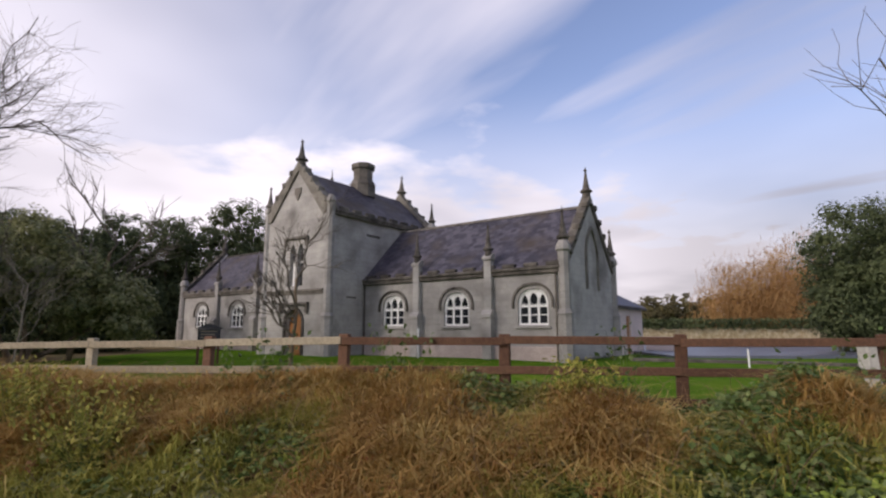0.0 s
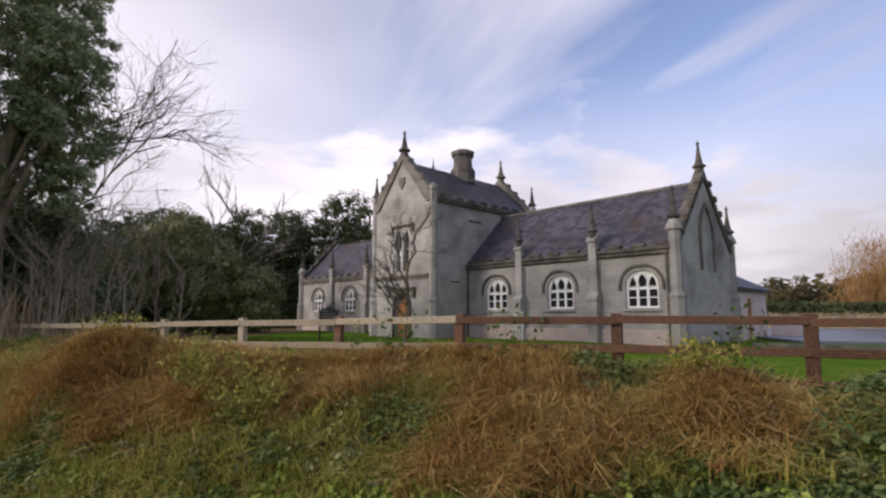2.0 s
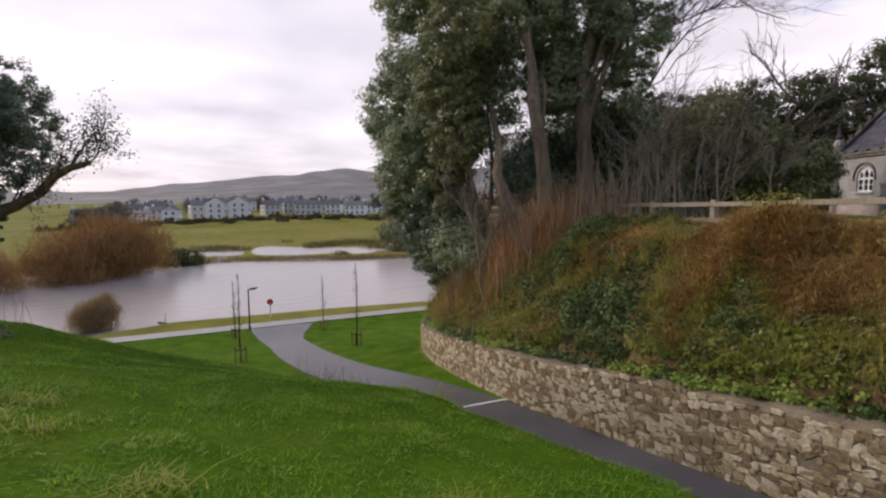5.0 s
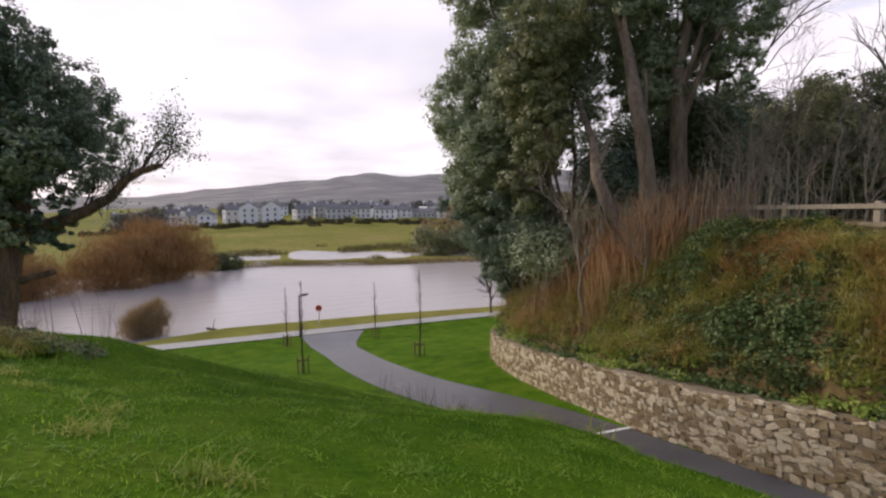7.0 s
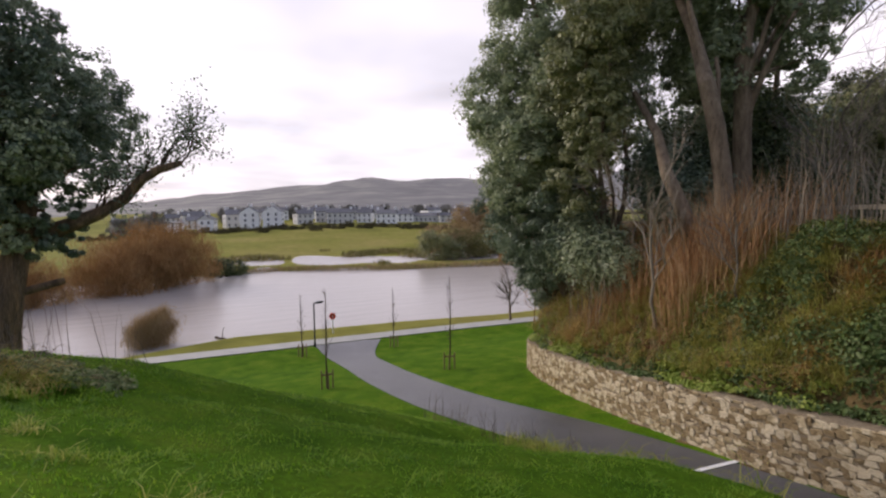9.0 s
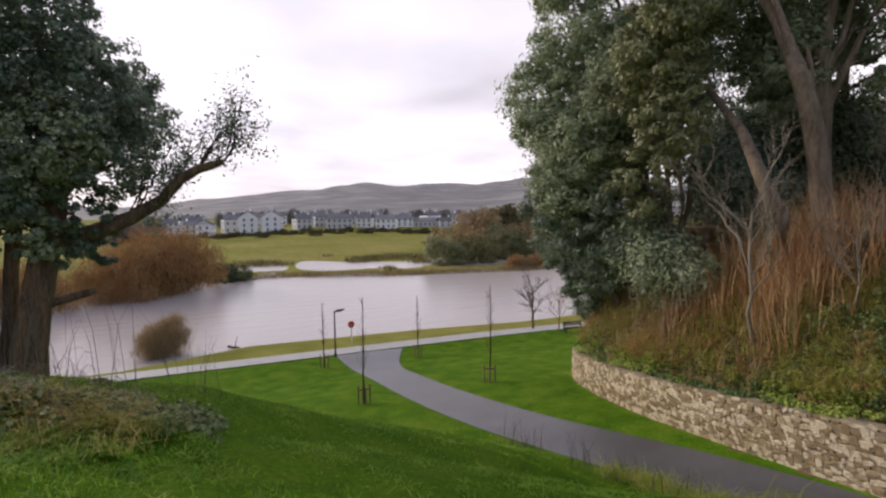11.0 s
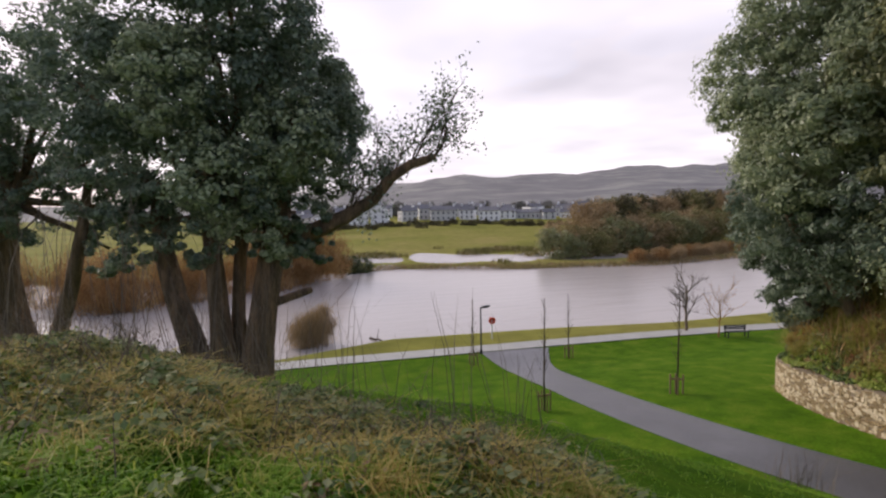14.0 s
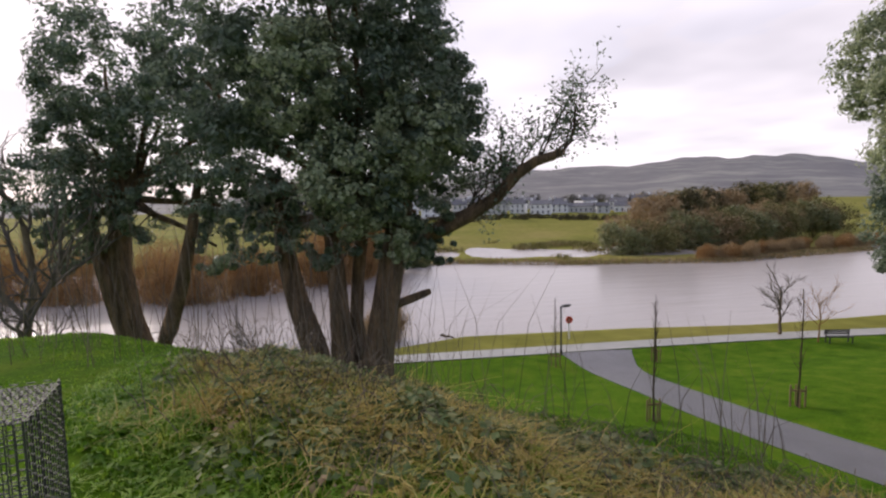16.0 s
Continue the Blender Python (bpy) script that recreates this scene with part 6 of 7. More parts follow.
def town_house(az, dist, w, h, d, rise, floors, bays, turn, label="pale rendered house with a grey slate roof across the river"):
    x, y = -dist * math.sin(radians(az)) - 10.0, dist * math.cos(radians(az)) - 5.5
    z = gz0(x, y) - 0.3
    t = thing("town_house", x, y, z, az + turn, label=label, category="house", group="town houses")
    part("wall", box(-w / 2, w / 2, 0, d, 0, h), M["wall_town"], t)
    if turn > 45:
        part("gable", prism_x([(0, h - 0.01), (d / 2, h + rise - 0.15), (d, h - 0.01)], -w / 2, w / 2), M["wall_town"], t)
    part("roof", joined(prism_x([(-0.4, h - 0.15), (-0.4, h + 0.05), (d / 2, h + rise + 0.2), (d / 2, h + rise)], -w / 2 - 0.2, w / 2 + 0.2), prism_x([(d / 2, h + rise), (d / 2, h + rise + 0.2), (d + 0.4, h + 0.05), (d + 0.4, h - 0.15)], -w / 2 - 0.2, w / 2 + 0.2)), M["roof_town"], t)
    for k in (-1, 1):
        part("chimney", box(k * (w / 2 - 0.7) - 0.5, k * (w / 2 - 0.7) + 0.5, d / 2 - 0.4, d / 2 + 0.4, h + rise * 0.5, h + rise + 1.3), M["wall_town"], t)
    for fl in range(floors):
        zz = 0.9 + fl * (h - 0.3) / floors
        for b in range(bays):
            cx = -w / 2 + (b + 0.5) * w / bays
            part("window", box(cx - 0.45, cx + 0.45, -0.06, 0.02, zz, zz + 1.3), M["pane_town"], t)
        for cy in (d * 0.3, d * 0.7):
            part("window", box(-w / 2 - 0.06, -w / 2 + 0.02, cy - 0.45, cy + 0.45, zz, zz + 1.3), M["pane_town"], t)


# the street front, from the low white block to the long terrace
for az, dist, w, h, d, rise, floors, bays, turn in (
        (90.2, 258, 15.5, 4.8, 8, 0.7, 2, 5, 6), (87.4, 275, 9, 4.6, 8, 2.0, 2, 3, -8), (85.6, 256, 8, 5.4, 7, 2.2, 2, 3, 78), (84.0, 268, 6, 6.6, 8, 2.4, 2, 2, 12),
        (81.3, 256, 9, 7.4, 8.5, 2.8, 3, 3, 84), (79.0, 254, 9, 7.4, 8.5, 2.8, 3, 3, 84), (76.7, 266, 8, 5.4, 7, 2.0, 2, 3, 20), (74.9, 276, 7, 6.0, 8, 2.2, 2, 3, 5),
        (73.0, 266, 13, 5.6, 8, 2.0, 2, 5, 4), (70.4, 276, 8, 5.2, 7, 2.2, 2, 3, -12), (68.0, 268, 10.5, 5.4, 8, 2.0, 2, 4, -5), (65.9, 284, 9, 4.4, 8, 2.0, 2, 3, 8),
        (63.9, 288, 15, 3.4, 7, 1.7, 1, 6, -4), (61.4, 284, 7, 4.0, 7, 1.8, 2, 2, 15), (59.2, 296, 11, 3.6, 8, 1.9, 1, 4, 0), (56.4, 300, 10, 4.0, 8, 2.0, 2, 3, 10), (93.4, 262, 10, 5.2, 8, 2.2, 2, 3, 10)):
    town_house(az, dist, w, h, d, rise, floors, bays, turn)
for i in range(13):
    town_house(57.5 + i * 2.7 + rng.normal() * 0.4, 322 + rng.normal() * 14, rng.uniform(7, 12), rng.uniform(4.5, 6.2), 8, rng.uniform(1.8, 2.6), 2, 3, rng.normal() * 14)
M["town_twig"] = material("grey_winter_twigs", [(0.13, 0.12, 0.11), (0.19, 0.175, 0.155), (0.16, 0.17, 0.12)], 0.1, 0.9, 0, 2, 0.25, island=0.5)
for i in range(36):
    az, dd = 56.0 + (i % 34) * 1.2 + rng.normal(), (300 + rng.random() * 90) if i < 30 else 247 + rng.random() * 6
    x, y = -dd * math.sin(radians(az)) - 10, dd * math.cos(radians(az)) - 5.5
    z = gz0(x, y)
    bush("town_tree", "grey leafless tree among the town houses", (x, y), [(x, y, z + 3.5, 3.4 + rng.random()), (x + 3 * rng.normal(), y + 3, z + 5.0 + 2 * rng.random(), 2.6)], 3000, 0.30, M["town_twig"], "tree", 2.0, 0.35)

for i in range(54):
    az, dd = 57.0 + i * 0.75 + rng.normal() * 0.3, 238 + rng.normal() * 6
    x, y = -dd * math.sin(radians(az)) - 10, dd * math.cos(radians(az)) - 5.5
    z = gz0(x, y)
    bush("field_hedge", "dark winter hedge along the field edge", (x, y), [(x, y, z + 0.2, 1.5), (x + 2, y + 2.5, z + 0.2 + 0.8 * rng.random(), 1.5)], 1500, 0.24, M["scrub"], "hedge", 2.0, 0.35)

# ---- the hills ----
az = np.arange(20.0, 131.0, 1.0)
el = np.interp(az, [20, 34, 41.5, 47.7, 53, 57, 60, 64, 67, 70.8, 74, 77, 80, 84.5, 89, 93.6, 105, 131], [0.6, 2.2, 3.45, 3.97, 3.86, 3.68, 3.4, 3.52, 3.45, 3.54, 3.3, 2.9, 2.55, 2.25, 1.6, 1.2, 1.0, 0.8]) + 0.05 * np.sin(az * 1.9) + 0.03 * np.sin(az * 4.3)
rows = []
for k, dist in ((0.0, 700), (0.14, 1000), (0.3, 1400), (0.55, 1900), (0.8, 2400), (1.0, 2900), (0.7, 3600)):
    hh = 2900 * np.tan(np.radians(el)) * k * (1 + 0.06 * np.sin(az * 0.7 + k * 9)) - 9
    rows.append(np.stack([-dist * np.sin(np.radians(az)), dist * np.cos(np.radians(az)), hh], -1))
V = np.stack(rows)
a, b = V.shape[:2]
ii = np.arange(a * b).reshape(a, b)
hq = np.stack([ii[:-1, :-1], ii[:-1, 1:], ii[1:, 1:], ii[1:, :-1]], -1).reshape(-1, 4)
# woods and fields, paled and greyed in colour to stand for distance haze
M["hill"] = material("hazed_wooded_hill", [(0.13, 0.122, 0.125), (0.18, 0.172, 0.166), (0.29, 0.285, 0.24)], 0.008, 0.95, 0, 0.03, 0.07)
tagged(new("backdrop_hills", fast_mesh("backdrop_hills", V.reshape(-1, 3), hq, M["hill"], True)), label="long grey-green wooded hills, haze greyed into their colour", category="hills", kind="structure")


# ---- ground cover ----
def blades(name, x, y, length, width, mat, label, lean=0.5, droop=0.5, category="grass", lift=0.0):
    """Bent grass blades: two quads each."""
    n = len(x)
    z = ground_z(x, y) - 0.015 + lift
    a = rng.uniform(0, 6.28, n)
    d = np.c_[np.cos(a), np.sin(a)]
    s = np.c_[-d[:, 1], d[:, 0]] * (width * rng.uniform(0.6, 1.3, n))[:, None]
    s = np.c_[s, np.zeros(n)]
    ln = length * rng.uniform(0.5, 1.3, n)
    k = np.abs(rng.normal(size=n)) * lean
    p0 = np.c_[x, y, z]
    p1 = p0 + np.c_[d * (ln * 0.5 * k)[:, None], ln * 0.55]
    p2 = p1 + np.c_[d * (ln * (k * 0.7 + droop * 0.4))[:, None], ln * (0.45 - droop * rng.uniform(0.2, 0.9, n))]
    v = np.stack([p0 - s, p0 + s, p1 + s * 0.8, p1 - s * 0.8, p2 + s * 0.1, p2 - s * 0.1], 1).reshape(-1, 3)
    b = np.arange(n)[:, None] * 6
    q = np.concatenate([b + (0, 1, 2, 3), b + (3, 2, 4, 5)], 0)
    return tagged(new(name, fast_mesh(name, v, q, mat)), label=label, category=category, kind="stuff")


def short_blades(name, x, y, length, width, mat, label, lean=0.5, category="grass"):
    """One tapered blade for each place."""
    n = len(x)
    a = rng.uniform(0, 6.28, n)
    d = np.c_[np.cos(a), np.sin(a)]
    s = np.c_[np.c_[-d[:, 1], d[:, 0]] * (width * rng.uniform(0.7, 1.4, n))[:, None], np.zeros(n)]
    ln = length * rng.uniform(0.5, 1.4, n)
    p0 = np.c_[x, y, ground_z(x, y) - 0.015]
    p1 = p0 + np.c_[d * (ln * np.abs(rng.normal(size=n)) * lean)[:, None], ln]
    v = np.stack([p0 - s, p0 + s, p1], 1).reshape(-1, 3)
    return tagged(new(name, fast_mesh(name, v, np.arange(3 * n).reshape(-1, 3), mat)), label=label, category=category, kind="stuff")


def patch(x, y, f, s):
    return bumps(x * f + s, y * f - s * 1.7) + 0.6 * bumps(x * f * 2.3 - s, y * f * 2.1 + s)


# short lawn about the walk
n = 500000
x, y = rng.uniform(-25, 4, n), rng.uniform(-18, 4.2, n)
yc = 0.66 * x
d_lane = seg_dist(LANE, x, y)[0]
near = np.abs(y - yc)
ok = (d_lane > LANE_W + 0.12) & (y < line_y(LANE, x)) & (rng.random(n) < np.clip(1.25 - near / 11.0, 0.25, 1)) & (y > yc - 4.0)
x, y = x[ok], y[ok]
# lush and thin patches, with trodden hollows between them
lush = np.clip(0.55 + 0.35 * patch(x, y, 2.6, 4.0) + 0.2 * patch(x, y, 6.5, 1.0), 0.15, 1.5)
thin = rng.random(len(x)) < 0.35 + 0.65 * lush
x, y, lush = x[thin], y[thin], lush[thin]
M["blade_deep"] = material("deep_green_blade", [(0.075, 0.175, 0.009), (0.125, 0.26, 0.014), (0.20, 0.335, 0.028)], 1.6, 0.6, 0, 30, 0.2, island=0.4, trans=0.5)
pale = lush + 0.3 * rng.normal(size=len(x)) > 0.5
short_blades("lawn_blades", x[pale], y[pale], 0.018 + 0.03 * lush[pale], 0.0085, M["blade"], "short wet green lawn grass", 1.1)
short_blades("lawn_hollows", x[~pale], y[~pale], 0.018 + 0.025 * lush[~pale], 0.0085, M["blade_deep"], "deeper green lawn grass in the hollows", 0.9)
# coarser tufts
tx, ty = rng.uniform(-20, 0, 900), rng.uniform(-13, 2.5, 900)
ok = (ty > 0.66 * tx - 3.5) & (ty < line_y(LANE, tx) - 1.9)
tx, ty = tx[ok], ty[ok]
i = (rng.random(34000) ** 1.5 * len(tx)).astype(int)
blades("lawn_tufts", tx[i] + rng.normal(size=34000) * 0.13, ty[i] + rng.normal(size=34000) * 0.10, 0.065, 0.008, M["blade"], "longer tufts of coarse grass in the lawn", 0.9, 0.5)

M["straw"] = material("dead_grass", [(0.28, 0.15, 0.045), (0.43, 0.265, 0.08), (0.56, 0.42, 0.16)], 0.8, 0.85, 0, 8, 0.25, island=0.35, trans=0.25)
M["olive"] = material("olive_grass", [(0.19, 0.19, 0.035), (0.31, 0.30, 0.06), (0.45, 0.40, 0.10)], 0.8, 0.8, 0, 8, 0.25, island=0.4, trans=0.25)
M["rust"] = material("rust_leaf", [(0.18, 0.075, 0.03), (0.29, 0.13, 0.05)], 0.8, 0.7, 0, 8, 0.25, island=0.5, trans=0.2)
M["herb"] = material("fresh_herb_leaf", [(0.19, 0.26, 0.04), (0.28, 0.36, 0.06), (0.38, 0.41, 0.09)], 0.8, 0.6, 0, 8, 0.25, island=0.4, trans=0.3)
M["dead"] = material("dry_bramble_stem", [(0.13, 0.10, 0.07), (0.24, 0.19, 0.13)], 0.8, 0.85, 0, 8, 0.2, island=0.4)


def bank_points(n, d0, d1, x0=-30.5, x1=12.0):
    x, y = rng.uniform(x0, x1, n), rng.uniform(3.5, 17.0, n)
    d = seg_dist(WALL, x, y)[0]
    side = (x - FENCE_A[0]) * -FENCE_D[1] + (y - FENCE_A[1]) * FENCE_D[0]
    ok = inside_knoll(x, y) & (d > d0) & (d < d1) & ((side > -0.3) | (x < -19.5))
    return x[ok], y[ok], d[ok]


def gauss(x, y, spots):
    """The strongest of a set of round patches (x, y, radius)."""
    return np.max([np.exp(-((x - a) ** 2 + (y - b) ** 2) / r ** 2) for a, b, r in spots], axis=0)


# where ivy and bramble lie dark, and where dead grass and bracken glow rust
IVY_SPOTS = ((-14.6, 9.0, 1.5), (-12.6, 7.4, 0.9), (-10.9, 6.9, 0.8), (-16.4, 8.0, 1.1), (-11.8, 9.6, 1.0), (3.4, 7.0, 0.9), (0.9, 7.7, 0.8), (-2.0, 6.6, 0.6), (5.8, 6.4, 0.9), (-8.2, 6.9, 0.7))
STRAW_SPOTS = ((4.4, 5.9, 0.8), (-12.0, 9.0, 1.0), (-13.4, 6.9, 0.8), (-0.6, 6.2, 1.0), (-5.6, 8.1, 1.2), (-3.6, 7.2, 0.9), (2.1, 6.4, 0.8), (-8.6, 8.4, 1.1), (-7.2, 7.6, 0.9), (-17.5, 10.2, 1.6))
RISE_SPOTS = ((0.2, 7.6, 0.9), (1.6, 7.4, 0.8), (4.6, 7.0, 1.0), (-5.2, 7.6, 0.8), (-8.4, 8.3, 1.0), (-11.4, 7.8, 1.0), (-14.4, 8.8, 1.3), (-3.0, 6.8, 0.6))


def heap(x, y):
    """Height of the tangle over the bank."""
    return 0.20 + 0.20 * np.clip(patch(x, y, 1.1, 3.0), -0.8, 1.5) + 0.10 * patch(x, y, 2.9, 1.0) + 0.34 * gauss(x, y, RISE_SPOTS)


def tufts(name, x, y, per, spread, length, width, mat, label, lean=0.9, droop=0.8, category="bank grass"):
    """Tussocks of bent blades round each place."""
    xx = np.repeat(x, per) + rng.normal(size=len(x) * per) * spread
    yy = np.repeat(y, per) + rng.normal(size=len(x) * per) * spread
    return blades(name, xx, yy, length, width, mat, label, lean, droop, category, 0.8 * np.maximum(heap(xx, yy) - 0.08, 0))


def leaf_heaps(name, x, y, per, radius, size, mat, label, category="brambles", top=0.75, capped=False):
    """Domed heaps of leaves lying over the tangle."""
    n = len(x) * per
    off = rng.normal(size=(n, 3))
    off[:, 2] = np.abs(off[:, 2]) - 0.25
    off /= np.linalg.norm(off, axis=1)[:, None]
    rad = np.repeat(radius * rng.uniform(0.5, 1.5, len(x)), per) * (0.4 + 0.6 * rng.random(n) ** 0.5)
    px, py = np.repeat(x, per) + off[:, 0] * rad, np.repeat(y, per) + off[:, 1] * rad
    base = np.repeat(ground_z(x, y), per) * 0.5 + ground_z(px, py) * 0.5
    if capped:
        lip = cap_z(px) - 0.06
        base = lip + np.clip(base - lip, 0, 2) * np.repeat(rng.random(len(x)) ** 0.5, per)
    pz = base + np.maximum(heap(px, py), 0.05) * top + off[:, 2] * rad * 0.7
    lie = off + (0, 0, 0.35)
    lie /= np.linalg.norm(lie, axis=1)[:, None]
    return tagged(new(name, leaf_mesh(name, np.c_[px, py, pz], size, mat, 1.4, 0.0, lie)), label=label, category=category, kind="stuff")


x, y, d = bank_points(16000, 0.3, 6.2)
mix = gauss(x, y, STRAW_SPOTS) - 0.9 * gauss(x, y, IVY_SPOTS) + 0.42 * patch(x, y, 0.9, 1.0) + 0.15 * rng.normal(size=len(x)) + 0.10 * (d - 2.0)
k = mix > 0.30
tufts("bank_dead_grass", x[k][:1350], y[k][:1350], 68, 0.11, 0.44, 0.0085, M["straw"], "rust-brown dead grass and bracken on the bank")
k = (mix <= 0.30) & (mix > -0.45)
tufts("bank_olive_grass", x[k][:1250], y[k][:1250], 56, 0.11, 0.36, 0.0085, M["olive"], "olive and yellow rank grass on the bank")
x, y, d = bank_points(9000, 0.35, 6.0)
mix = gauss(x, y, IVY_SPOTS) - 0.5 * gauss(x, y, STRAW_SPOTS) + 0.40 * patch(x, y, 0.8, 6.0) + 0.12 * rng.normal(size=len(x))
k = mix > 0.36
leaf_heaps("bank_brambles", x[k][:950], y[k][:950], 62, 0.24, 0.060, M["bramble"], "dark green bramble and ivy leaves heaped on the bank", top=1.0)
k = (mix <= 0.36) & (mix > -0.1)
leaf_heaps("bank_mixed_leaves", x[k][:420], y[k][:420], 40, 0.17, 0.052, M["holm_olive"], "olive bramble leaves scattered over the bank", top=0.9)
k = mix < -0.05
leaf_heaps("bank_rust_leaves", x[k][:380], y[k][:380], 36, 0.18, 0.045, M["rust"], "rusty dead leaves among the brambles", top=0.9)
# fresh weeds in a broken band along the wall top
s2 = rng.uniform(0.10, 0.93, 3300) * np.hypot(*np.diff(WALL, axis=0).T).sum()
wl2 = np.r_[0, np.cumsum(np.hypot(*np.diff(WALL, axis=0).T))]
x, y = np.interp(s2, wl2, WALL[:, 0]), np.interp(s2, wl2, WALL[:, 1])
tx2, ty2 = np.interp(s2 + 0.2, wl2, WALL[:, 0]) - x, np.interp(s2 + 0.2, wl2, WALL[:, 1]) - y
reach = 0.30 + 1.05 * rng.random(len(x)) ** 1.5 * np.clip(1 + 0.8 * patch(x, y, 0.7, 2.0), 0.3, 2.0)
x, y = x + ty2 / np.hypot(tx2, ty2) * reach, y - tx2 / np.hypot(tx2, ty2) * reach
k = patch(x, y, 1.0, 9.0) + 0.3 * rng.normal(size=len(x)) + 0.5 * (x > -9) > 0.0
leaf_heaps("wall_top_herbs", x[k], y[k], 48, 0.22, 0.062, M["herb"], "fresh yellow-green weeds along the wall top", "weeds", 0.45, True)
k = ~k
leaf_heaps("wall_top_ivy", x[k], y[k], 30, 0.22, 0.058, M["bramble"], "dark ivy trailing along the wall top", "ivy", 0.4, True)


def canes(name, x, y, n_arc, length, mat, label, r=0.004, z_add=0.12):
    lines = []
    for xx, yy in zip(x, y):
        z = gz0(xx, yy) + z_add
        a = rng.uniform(0, 6.28)
        ln = length * rng.uniform(0.6, 1.3)
        t = np.linspace(0, 1, n_arc)
        px, py = xx + np.cos(a) * ln * 0.8 * t, yy + np.sin(a) * ln * 0.8 * t
        pz = z + ln * 0.75 * np.sin(t * 2.3) + rng.normal(size=n_arc) * 0.02
        lines.append(np.c_[px, py, pz, r * (1.1 - 0.7 * t)])
    return tagged(new(name, limb_mesh(name, lines, mat)), label=label, category="brambles", kind="stuff")


M["cane"] = material("brown_bramble_cane", [(0.17, 0.105, 0.06), (0.28, 0.185, 0.11)], 0.8, 0.8, 0, 8, 0.2, island=0.5)
x, y, d = bank_points(9000, 0.4, 4.6)
canes("bramble_canes", x[:1000], y[:1000], 6, 0.62, M["cane"], "arching bare bramble canes over the bank")
# twiggy green broom bushes and tall weeds on the bank
for bx, by, bh in ((-4.4, 6.7, 1.1), (-5.9, 7.4, 1.0), (1.9, 7.2, 0.7), (-8.6, 8.6, 1.0)):
    z = gz0(bx, by)
    t = thing("broom_bush", bx, by, z, label="twiggy dark green broom bush on the bank", category="bush")
    lines = [wander((0, 0, 0), (rng.normal() * 0.35 * bh, rng.normal() * 0.35 * bh, bh * rng.uniform(0.6, 1.1)), 0.007, 0.002, 5, 0.05) for _ in range(70)]
    part("stem", limb_mesh("stem", lines, M["bramble"]), None, t)
    tips = np.concatenate([l[2:, :3] for l in lines])
    part("foliage", leaf_mesh("foliage", np.repeat(tips, 5, 0) + rng.normal(size=(len(tips) * 5, 3)) * 0.05, 0.03, M["olive"], 2.5), None, t)
for bx, by in ((-2.6, 8.3), (-3.2, 8.5), (-0.6, 8.0), (2.5, 7.2), (4.6, 6.6), (5.4, 6.5)):
    z = gz0(bx, by)
    t = thing("tall_weed", bx, by, z, label="tall leggy weed against the fence", category="weed")
    lines = [wander((rng.normal() * 0.1, rng.normal() * 0.1, 0), (rng.normal() * 0.3, rng.normal() * 0.2, rng.uniform(0.7, 1.2)), 0.006, 0.003, 6, 0.05) for _ in range(5)]
    part("stem", limb_mesh("stem", lines, M["bramble"]), None, t)
    pts = np.concatenate([l[1:, :3] for l in lines])
    part("foliage", leaf_mesh("foliage", np.repeat(pts, 4, 0) + rng.normal(size=(len(pts) * 4, 3)) * 0.07, 0.06, M["bramble"]), None, t)

# the tangle on the brow above the river
BROW = np.array([(-19.9, -11.2), (-19.1, -10.5), (-18.2, -9.6), (-17.6, -8.5), (-17.1, -7.2), (-16.6, -6.0)])


def brow_points(n, half):
    t = rng.random(n) * (len(BROW) - 1)
    i = t.astype(int)
    f = (t - i)[:, None]
    p = BROW[i] * (1 - f) + BROW[i + 1] * f
    w = np.interp(t, [0, 1, 3, 4, 5], [0.5, 1.0, 1.1, 0.9, 0.5]) * half
    return p[:, 0] + rng.normal(size=n) * w * 0.5, p[:, 1] + rng.normal(size=n) * w * 0.5


def mound(x, y):
    d = seg_dist(BROW, x, y)[0]
    return np.clip(1 - d / 1.8, 0, 1) ** 0.7 * (0.25 + 0.24 * patch(x, y, 1.6, 2.0) + 0.14 * patch(x, y, 4.0, 5.0)) * np.interp(y, [-13.5, -11, -9.5, -7, -5], [0.15, 0.45, 0.75, 0.85, 0.3])


M["brow_bramble"] = material("winter_bramble_leaf", [(0.12, 0.17, 0.055), (0.20, 0.255, 0.085), (0.34, 0.35, 0.15)], 0.8, 0.6, 0, 8, 0.25, island=0.7, trans=0.3)
M["olive_blade"] = material("olive_grass_blade", [(0.20, 0.30, 0.025), (0.36, 0.42, 0.06), (0.54, 0.50, 0.14)], 1.3, 0.7, 0, 30, 0.2, island=0.6, trans=0.5)
def brow_heaps(name, n, half, per, radius, size, mat, label, dx=0.0, dy=0.0, lift=1.0):
    """Heaps of leaves over the mound on the brow."""
    x, y = brow_points(n, half)
    x, y = x + dx, y + dy
    off = rng.normal(size=(n * per, 3))
    off[:, 2] = np.abs(off[:, 2]) - 0.2
    off /= np.linalg.norm(off, axis=1)[:, None]
    rad = np.repeat(radius * rng.uniform(0.5, 1.6, n), per) * (0.35 + 0.65 * rng.random(n * per) ** 0.5)
    px, py = np.repeat(x, per) + off[:, 0] * rad, np.repeat(y, per) + off[:, 1] * rad
    pz = ground_z(px, py) + mound(px, py) * lift + off[:, 2] * rad * 0.6
    lie = off + (0, 0, 0.3)
    lie /= np.linalg.norm(lie, axis=1)[:, None]
    return tagged(new(name, leaf_mesh(name, np.c_[px, py, pz], size, mat, 1.4, 0.0, lie)), label=label, category="brambles", kind="stuff")


